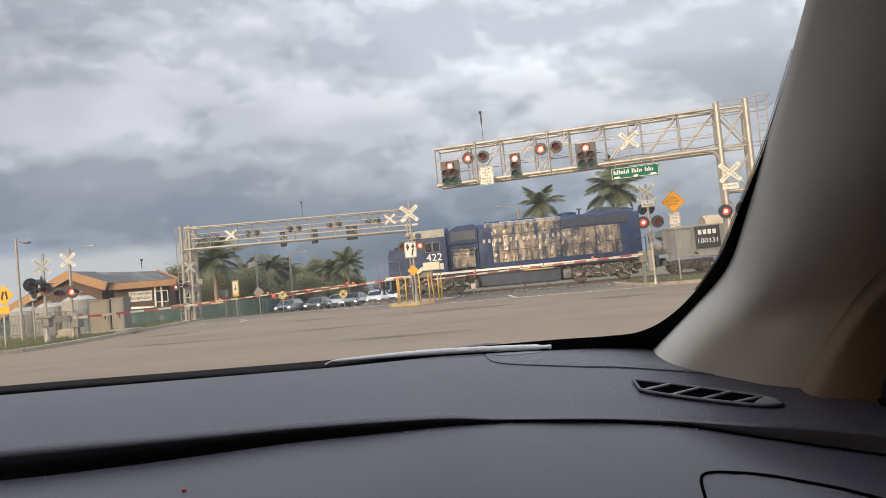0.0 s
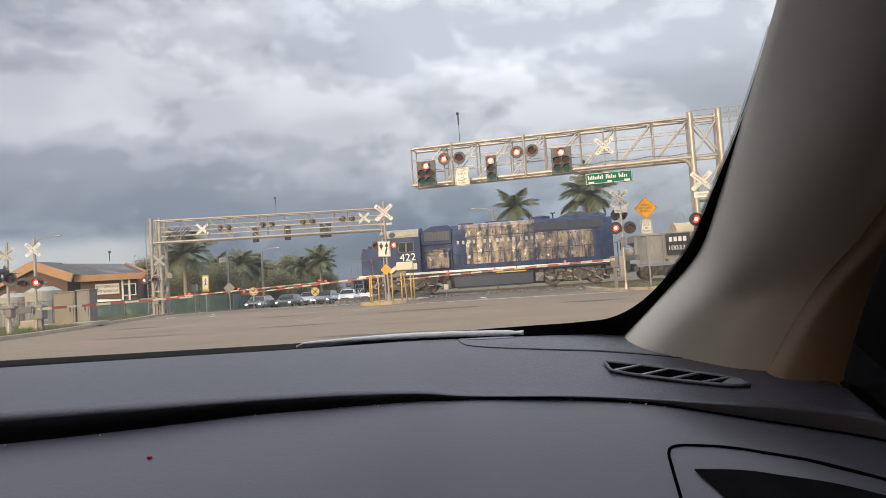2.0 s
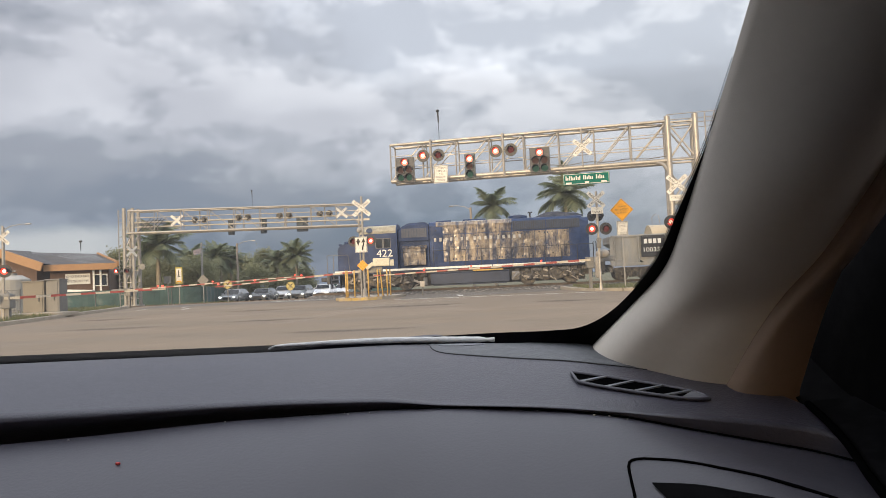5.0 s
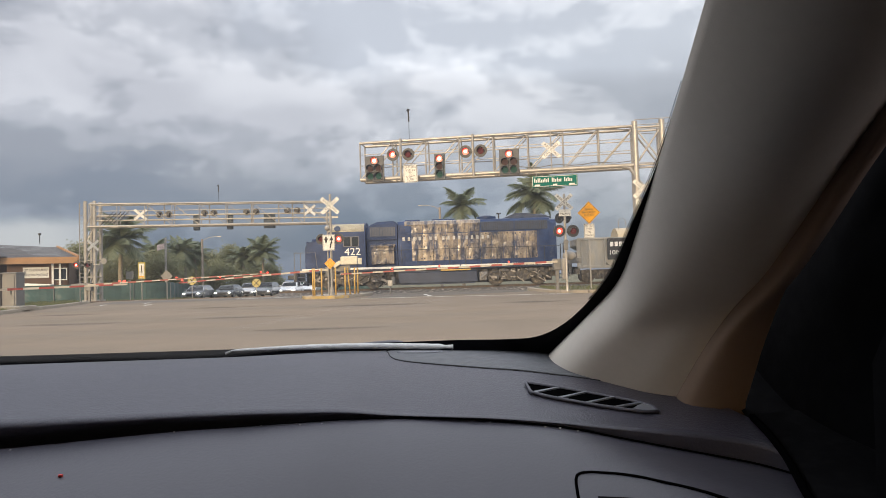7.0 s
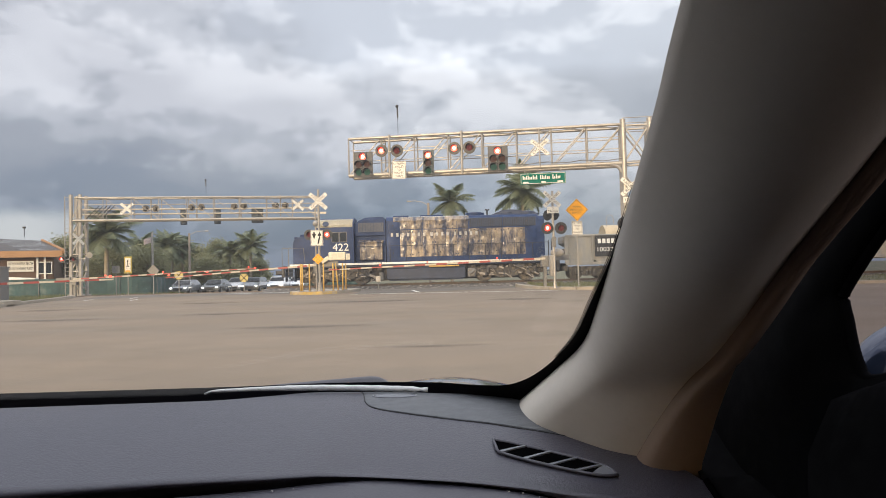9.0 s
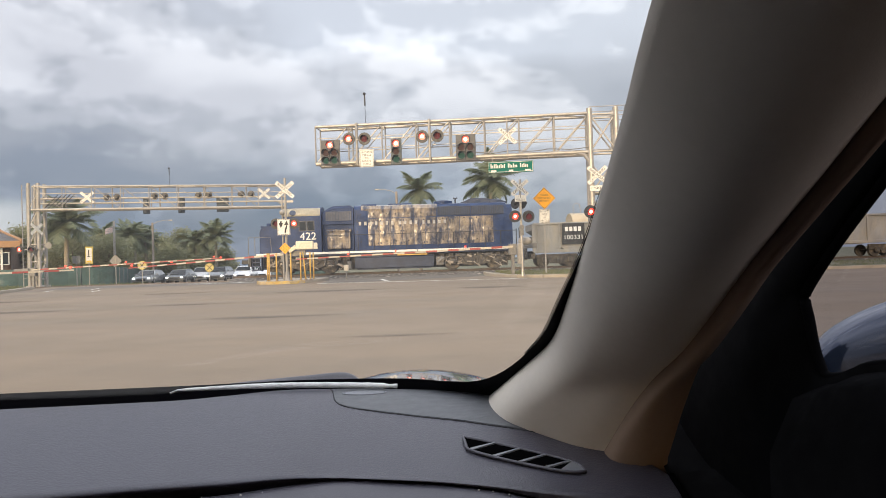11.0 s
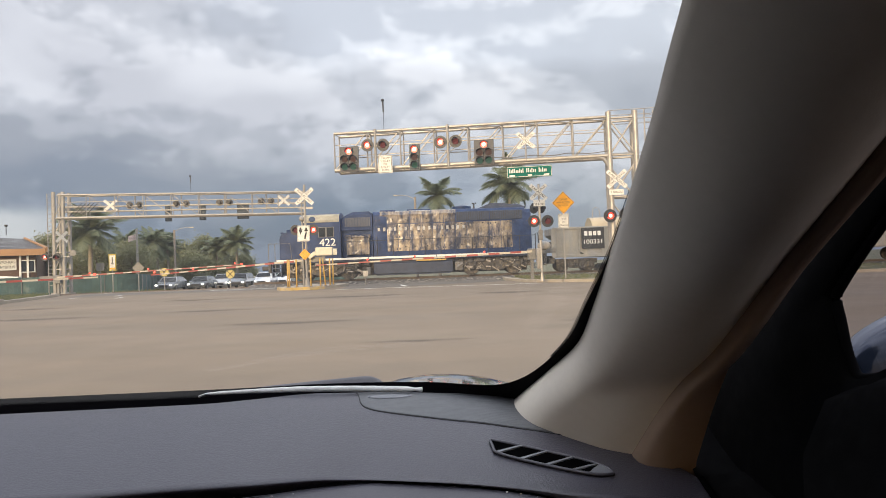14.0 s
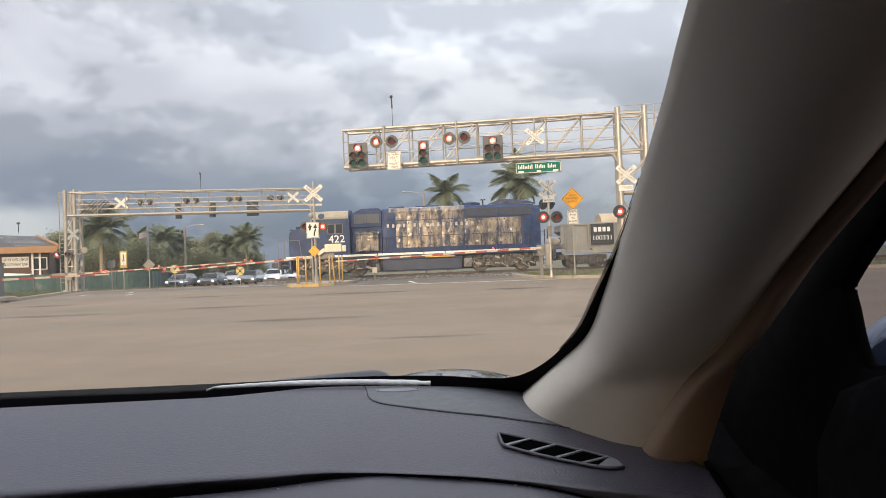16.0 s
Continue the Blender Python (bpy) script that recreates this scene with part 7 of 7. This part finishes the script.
# ---- plants ----
def palm(name, x, y, z0, h, spread, n, seed, label, lean=0.0, thick=0.13):
    """Ringed trunk and a crown of arching fronds built leaflet by leaflet."""
    rnd = random.Random(seed)
    h, z0 = h + z0 - rise(y) + 0.05, rise(y) - 0.05
    n = int(n * 1.15)
    g = thing(name, (x, y, z0), label, "palm tree", "palm trees")
    bm = B()
    k = 18
    pts = [(x + lean * (i / k) ** 1.6, y, z0 + h * i / k) for i in range(k + 1)]
    tube(bm, pts, [thick * (1.45 - 0.55 * i / k) * (1.0 + 0.05 * (i % 2)) for i in range(k + 1)], 10)
    part("trunk", bm, trunk_mat, g, "pale ringed palm trunk", smooth=True)
    verts, faces = [], []
    top = Vector((x + lean, y, z0 + h))
    for f in range(n):
        az = 6.2832 * f / n + rnd.uniform(-0.25, 0.25)
        el = -0.5 + 1.85 * ((f * 0.618) % 1.0) + rnd.uniform(-0.1, 0.1)
        L = spread * rnd.uniform(0.85, 1.15)
        bend = rnd.uniform(0.75, 1.35)
        d = Vector((math.cos(az), math.sin(az), 0))
        spine = []
        p = top.copy()
        m = 18
        for i in range(m + 1):
            spine.append(p.copy())
            a = el - bend * (i / m) ** 1.4
            p = p + (d * math.cos(a) + Vector((0, 0, math.sin(a)))) * (L / m)
        side = Vector((-d.y, d.x, 0))
        for i in range(1, m + 1):
            for q in range(4):
                s0 = spine[i - 1].lerp(spine[i], q / 4)
                tng = (spine[i] - spine[i - 1]).normalized()
                u = (i + q / 4) / m
                ll = L * 0.36 * math.sin(math.pi * min(0.12 + 0.85 * u, 0.97)) + 0.06
                for sg in (-1, 1):
                    tip = s0 + (side * sg * 0.85 + tng * 0.55 + Vector((0, 0, -0.15 - 0.45 * rnd.random()))) * ll * rnd.uniform(0.8, 1.1)
                    w = tng * 0.06 * spread / 2.5
                    b0 = len(verts)
                    verts += [s0 - w, s0 + w, tip]
                    faces.append((b0, b0 + 1, b0 + 2))
        for i in range(m):
            b0 = len(verts)
            w = side * 0.03 * (1 - i / m) + Vector((0, 0, 0.006))
            verts += [spine[i] - w, spine[i] + w, spine[i + 1]]
            faces.append((b0, b0 + 1, b0 + 2))
    me = bpy.data.meshes.new("crown")
    me.from_pydata([v - Vector((x, y, z0)) for v in verts], [], faces)
    me.materials.append(palm_leaf)
    c = new("crown", me)
    c.parent = g
    tagged(c, "crown of arching green fronds")
    bm = B()
    for i in range(7):
        a = 6.2832 * i / 7
        bmesh.ops.create_icosphere(bm, subdivisions=1, radius=0.13, matrix=Matrix.Translation(top + Vector((0.2 * math.cos(a), 0.2 * math.sin(a), -0.22))))
    part("coconut", bm, palm_leaf, g)
    return g


def tree(name, x, y, z0, h, rx, rz, n, seed, label, leaf=0.16):
    """Trunk, forking limbs and a crown of loose leaf clumps."""
    rnd = random.Random(seed)
    h, z0 = h + z0 - rise(y) + 0.05, rise(y) - 0.05
    g = thing(name, (x, y, z0), label, "tree", "broadleaf trees")
    bm = B()
    fork = h - rz * 1.2
    tube(bm, [(x, y, z0), (x + 0.05, y, z0 + fork * 0.5), (x, y, z0 + fork)], [0.2, 0.16, 0.13], 8)
    limbs = []
    for i in range(7):
        a = 6.2832 * i / 7 + rnd.uniform(-0.3, 0.3)
        e = Vector((x + rx * 0.6 * math.cos(a), y + rx * 0.6 * math.sin(a), z0 + h - rz * rnd.uniform(0.5, 1.2)))
        tube(bm, [(x, y, z0 + fork * 0.9), Vector((x, y, z0 + fork)).lerp(e, 0.5) + Vector((0, 0, 0.1)), e], [0.10, 0.06, 0.02], 6)
    part("trunk", bm, bark, g, "dark trunk and limbs")
    verts, faces = [], []
    clumps = []
    n = n * 4
    for i in range(34):
        a, r, u = rnd.uniform(0, 6.2832), rnd.random() ** 0.5, rnd.uniform(-1, 1)
        s = math.sqrt(max(0, 1 - u * u))
        clumps.append(Vector((x + rx * 0.85 * s * r * math.cos(a), y + rx * 0.85 * s * r * math.sin(a), z0 + h - rz + rz * 0.85 * u)))
    for i in range(n):
        c = rnd.choice(clumps)
        p = c + Vector((rnd.gauss(0, 1), rnd.gauss(0, 1), rnd.gauss(0, 0.8))) * rx * 0.20
        t = Vector((rnd.uniform(-1, 1), rnd.uniform(-1, 1), rnd.uniform(-0.7, 0.4))).normalized() * leaf * rnd.uniform(0.7, 1.4)
        s = t.cross(Vector((rnd.uniform(-1, 1), rnd.uniform(-1, 1), 1))).normalized() * leaf * 0.38
        b0 = len(verts)
        verts += [p, p + t * 0.5 + s, p + t, p + t * 0.5 - s]
        faces.append((b0, b0 + 1, b0 + 2, b0 + 3))
    me = bpy.data.meshes.new("crown")
    me.from_pydata([v - Vector((x, y, z0)) for v in verts], [], faces)
    me.materials.append(tree_leaf)
    c = new("crown", me)
    c.parent = g
    tagged(c, "loose dark green crown")
    return g


palm("palm_tree", -28.75, 62, 0.2, 5.2, 3.1, 20, 1, "tall coconut palm with a pale trunk behind the far cantilever", thick=0.16)
palm("palm_tree", -31.2, 75, -0.1, 4.7, 2.3, 15, 2, "coconut palm among low trees")
palm("palm_tree", -29.4, 77, -0.1, 5.0, 2.4, 15, 3, "coconut palm among low trees", lean=0.3)
palm("palm_tree", -29.6, 80, -0.2, 4.8, 2.5, 16, 4, "coconut palm among low trees")
palm("palm_tree", -28.6, 81, -0.2, 4.9, 2.3, 16, 5, "coconut palm among low trees", lean=-0.3)
palm("palm_tree", -24.3, 85, -0.2, 4.6, 2.2, 18, 6, "coconut palm standing over the waiting cars")
palm("palm_tree", -21.9, 85, -0.2, 5.0, 2.7, 22, 7, "broad coconut palm standing over the waiting cars")
palm("palm_tree", 2.1, 64, 0.2, 7.5, 2.5, 17, 8, "coconut palm rising behind the locomotive")
palm("palm_tree", 8.3, 60, 0.3, 7.75, 3.1, 20, 9, "broad coconut palm rising behind the locomotive")
tree("broadleaf_tree", -26.3, 86, -0.2, 6.0, 2.1, 2.2, 2600, 11, "dark rounded broadleaf tree")
tree("broadleaf_tree", -33.5, 74, -0.1, 4.6, 3.0, 2.1, 3200, 12, "low olive green broadleaf tree", 0.18)
tree("broadleaf_tree", -28.6, 70, 0.0, 4.4, 2.7, 2.0, 3200, 13, "low olive green broadleaf tree", 0.18)
tree("broadleaf_tree", -31.0, 68, 0.0, 4.2, 2.3, 1.9, 2600, 14, "low olive green broadleaf tree", 0.18)
tree("broadleaf_tree", -37.5, 72, -0.1, 5.8, 2.2, 1.6, 2200, 15, "dark green tree beyond the building roof", 0.18)
tree("broadleaf_tree", -44.0, 88, -0.2, 7.4, 2.8, 2.0, 2600, 16, "dark green tree beyond the building roof", 0.2)
for k, (x, y, h, r) in enumerate(((-36, 92, 5.2, 3.4), (-31.5, 93, 5.6, 3.4), (-26.5, 95, 5.4, 3.4), (-23.5, 94, 3.4, 2.4), (-41, 90, 5.4, 3.2), (-46, 92, 6.0, 3.4))):
    tree("broadleaf_tree", x, y, -0.2, h, r, r * 0.72, 3000, 40 + k, "hazy olive green tree in the far row", 0.22)
tree("broadleaf_tree", -25.0, 78, -0.1, 3.6, 2.2, 1.6, 2200, 17, "low dark shrub tree behind the fence", 0.18)
tree("broadleaf_tree", -23.2, 82, -0.2, 2.6, 1.6, 1.1, 2200, 18, "low dark shrub tree behind the fence", 0.18)


def tufts(name, region, n, seed, hgt, label):
    rnd = random.Random(seed)
    verts, faces = [], []
    while len(faces) < n:
        x, y = region(rnd)
        z = rise(y) + 0.10
        a = rnd.uniform(0, 6.28)
        h = hgt * rnd.uniform(0.5, 1.3)
        d = Vector((math.cos(a), math.sin(a), 0))
        p = Vector((x, y, z))
        b0 = len(verts)
        verts += [p - d * 0.015, p + d * 0.015, p + Vector((rnd.uniform(-1, 1), rnd.uniform(-1, 1), 0)) * h * 0.5 + Vector((0, 0, h))]
        faces.append((b0, b0 + 1, b0 + 2))
    me = bpy.data.meshes.new(name)
    me.from_pydata(verts, [], faces)
    me.materials.append(blade_leaf)
    ob = new(name, me)
    return tagged(ob, label, "grass", "", "stuff")


def r_region(rnd):
    x = 6.3 + 40 * rnd.random() ** 2
    return x, rnd.uniform(float(np.interp(x, [6.3, 7.6, 9.6, 20, 60], [38.0, 36.0, 35.0, 33.8, 33.6])), 44.5)


def l_region(rnd):
    y = rnd.uniform(21.5, 44)
    x0 = float(np.interp(y, [21.6, 23, 30, 40, 44], [-19.6, -18.7, -19.8, -22.1, -23.0]))
    return x0 - 9 * rnd.random() ** 1.5, y


def f_region(rnd):
    t = rnd.random()
    return -50 + 28 * t, 55.5 + 4 * rnd.random() + 4 * t


tufts("grass", r_region, 9000, 21, 0.16, "short dry green grass on the corner verge")
tufts("grass", l_region, 9000, 22, 0.20, "short dry green grass round the gate posts")
tufts("grass", f_region, 6000, 23, 0.25, "rough grass before the screened fence")


# ---- waiting cars beyond the crossing ----
def waiting_car(x, y, paint, kind, seed, label):
    """A car facing the crossing: shaped body, glass, lit headlamps, grille, wheels."""
    g = thing("car", (x, y, rise(y)), label, "car", "cars waiting beyond the crossing")
    z = rise(y)
    W = 0.92 if kind == "sedan" else 0.98
    H = 1.42 if kind == "sedan" else 1.62
    L = 4.6
    belt = 0.92 if kind == "sedan" else 1.08
    prof = [(0.0, 0.30), (0.0, 0.62), (0.12, 0.74), (1.15, belt), (L - 0.9 if kind == "sedan" else L - 0.1, belt + 0.05), (L, belt - 0.1), (L, 0.32)]
    bm = B()
    a = [bm.verts.new((x - W, y + u, z + v)) for u, v in prof]
    b = [bm.verts.new((x + W, y + u, z + v)) for u, v in prof]
    bm.faces.new(a)
    bm.faces.new(b[::-1])
    n = len(prof)
    for i in range(n):
        bm.faces.new((a[i], a[(i + 1) % n], b[(i + 1) % n], b[i]))
    bmesh.ops.bevel(bm, geom=list(bm.edges), offset=0.09, segments=2, affect="EDGES")
    body = part("body", bm, paint, g, smooth=False)
    roof = [(1.10, belt - 0.03), (1.75, H - 0.07), (2.2, H), (3.1, H), (3.7 if kind == "sedan" else 4.3, H - 0.10), (4.2 if kind == "sedan" else 4.55, belt)]
    bm = B()
    a = [bm.verts.new((x - W * (0.93 if v < belt + 0.1 else 0.76), y + u, z + v)) for u, v in roof]
    b = [bm.verts.new((x + W * (0.93 if v < belt + 0.1 else 0.76), y + u, z + v)) for u, v in roof]
    bm.faces.new(a)
    bm.faces.new(b[::-1])
    n = len(roof)
    for i in range(n):
        bm.faces.new((a[i], a[(i + 1) % n], b[(i + 1) % n], b[i]))
    part("cabin", bm, paint, g)
    bm = B()
    q = [(-W * 0.86, 1.14, belt + 0.03), (W * 0.86, 1.14, belt + 0.03), (W * 0.70, 1.72, H - 0.10), (-W * 0.70, 1.72, H - 0.10)]
    vs = [bm.verts.new((x + i, y + j - 0.02, z + k + 0.012)) for i, j, k in q]
    bm.faces.new(vs)
    bmesh.ops.solidify(bm, geom=bm.faces, thickness=0.006)
    part("windscreen", bm, glass_dark, g, "dark windscreen")
    bm = B()
    box(bm, (x, y - 0.01, z + 0.52), (W * 0.9, 0.05, 0.20), bevel=0.03)
    part("grille", bm, black_metal, body)
    for s in (-1, 1):
        bm = B()
        bmesh.ops.create_icosphere(bm, subdivisions=2, radius=0.105, matrix=Matrix.Translation((x + s * W * 0.74, y + 0.06, z + 0.64)) @ Matrix.Diagonal((1.25, 0.7, 0.7, 1)))
        part("headlight", bm, headlamp, body, "lit white headlight")
        bm = B()
        box(bm, (x + s * (W + 0.08), y + 1.45, z + belt + 0.08), (0.20, 0.10, 0.13), bevel=0.03)
        part("door_mirror", bm, paint, body)
        for u in (0.85, 3.6):
            bm = B()
            rod(bm, (x + s * (W - 0.20), y + u, z + 0.33), (x + s * (W + 0.01), y + u, z + 0.33), 0.33, 20)
            w = part("wheel", bm, rubber, g)
            bm = B()
            rod(bm, (x + s * (W - 0.02), y + u, z + 0.33), (x + s * (W + 0.025), y + u, z + 0.33), 0.20, 14)
            part("rim", bm, galv_dull, w)
    return g


def paint(name, c):
    return material(name, c, 0.25, metal=0.2, var=0.05, scale=2, coat=1.0)


p_white, p_silver, p_dark, p_grey = paint("car_white", (0.70, 0.70, 0.70)), paint("car_silver", (0.42, 0.43, 0.44)), paint("car_dark", (0.09, 0.10, 0.11)), paint("car_grey", (0.26, 0.27, 0.28))
waiting_car(-23.95, 66.0, p_grey, "sedan", 1, "grey sedan waiting with lit headlights")
waiting_car(-21.75, 68.5, p_dark, "sedan", 2, "dark sedan waiting with lit headlights")
waiting_car(-21.4, 75.5, p_silver, "suv", 3, "silver car further back in the queue")
waiting_car(-19.4, 74.5, p_dark, "suv", 4, "dark utility car with lit headlights")
waiting_car(-17.7, 79.0, p_white, "suv", 5, "white utility car with lit headlights")
waiting_car(-16.2, 83.5, p_white, "suv", 6, "white car further back in the queue")

# ---- road markings, skid stains and joints ----
def mark(name, pts, mat, label, dz=0.008):
    bm = B()
    n = 6
    (x0, y0), (x1, y1), (x2, y2), (x3, y3) = pts
    rows = []
    for i in range(n + 1):
        t = i / n
        a, b = Vector((x0 + (x3 - x0) * t, y0 + (y3 - y0) * t)), Vector((x1 + (x2 - x1) * t, y1 + (y2 - y1) * t))
        rows.append([(a.x + (b.x - a.x) * j / 4, a.y + (b.y - a.y) * j / 4, rise(a.y + (b.y - a.y) * j / 4) + dz) for j in range(5)])
    grid(bm, rows)
    return solo(name, bm, mat, label, "road marking", "structure")


mark("road_marking", [(-4.4, 37.3), (6.6, 34.9), (6.6, 35.2), (-4.4, 37.6)], road_white, "thin worn white edge line before the crossing")
mark("road_marking", [(-0.75, 38.3), (-0.53, 38.3), (-0.92, 41.2), (-1.14, 41.2)], road_white, "short white lane dash", 0.014)
mark("road_marking", [(-13.0, 43.6), (-8.9, 43.6), (-8.9, 43.85), (-13.0, 43.85)], road_white, "worn white stop line beyond the median")
for k, (x, y) in enumerate(((-20.5, 46), (-17.3, 40.0), (-15.8, 36.5), (-19.2, 38.5), (-13.0, 47.5))):
    mark("lane_dash", [(x, y), (x + 0.14, y), (x + 0.14 - 0.3, y + 1.7), (x - 0.3, y + 1.7)], road_white, "short worn white lane dash", 0.012)


def stain_mat():
    """Dark rubber and oil, thinning to nothing at its rim."""
    m = bpy.data.materials.new("road_stain")
    m.use_nodes = True
    nt = m.node_tree
    N, L = nt.nodes.new, nt.links.new
    p = nt.nodes["Principled BSDF"]
    p.inputs["Base Color"].default_value = (0.05, 0.045, 0.04, 1)
    p.inputs["Roughness"].default_value = 0.8
    co = N("ShaderNodeTexCoord")
    g = N("ShaderNodeTexGradient")
    g.gradient_type = "SPHERICAL"
    mp = N("ShaderNodeMapping")
    mp.inputs["Location"].default_value = (-1, -1, 0)
    mp.inputs["Scale"].default_value = (2, 2, 0)
    L(co.outputs["Generated"], mp.inputs[0])
    L(mp.outputs[0], g.inputs[0])
    n = N("ShaderNodeTexNoise")
    n.inputs["Scale"].default_value = 1.1
    n.inputs["Detail"].default_value = 5
    L(co.outputs["Object"], n.inputs["Vector"])
    a = N("ShaderNodeMath")
    a.operation = "MULTIPLY"
    L(g.outputs["Fac"], a.inputs[0])
    L(n.outputs["Fac"], a.inputs[1])
    b = N("ShaderNodeMapRange")
    L(a.outputs[0], b.inputs[0])
    for i, v in enumerate((0.12, 0.45, 0.0, 0.36)):
        b.inputs[i + 1].default_value = v
    t = N("ShaderNodeBsdfTransparent")
    x = N("ShaderNodeMixShader")
    L(b.outputs[0], x.inputs[0])
    L(t.outputs[0], x.inputs[1])
    L(p.outputs[0], x.inputs[2])
    L(x.outputs[0], nt.nodes["Material Output"].inputs[0])
    return m


stain = stain_mat()
for x0, x1, y, h in ((-5.2, -0.6, 15.3, 1.1), (-8.6, -4.4, 21.5, 1.3), (-14.0, -8.5, 20.5, 1.6), (-1.4, 1.4, 10.6, 0.5), (2.0, 6.0, 13.0, 1.6), (-6.0, 1.0, 28.0, 2.4), (1.5, 5.5, 26.5, 2.6), (-12.0, -7.5, 30.5, 2.0), (-17.0, -13.0, 27.5, 2.2)):
    bm = B()
    grid(bm, [[(x, yy, rise(yy) + 0.010) for x in np.linspace(x0, x1, 8)] for yy in np.linspace(y - h / 2, y + h / 2, 5)])
    solo("road_stain", bm, stain, "dark oil and tyre stain on the asphalt", "stain", "structure", loc=((x0 + x1) / 2, y, rise(y) + 0.01))
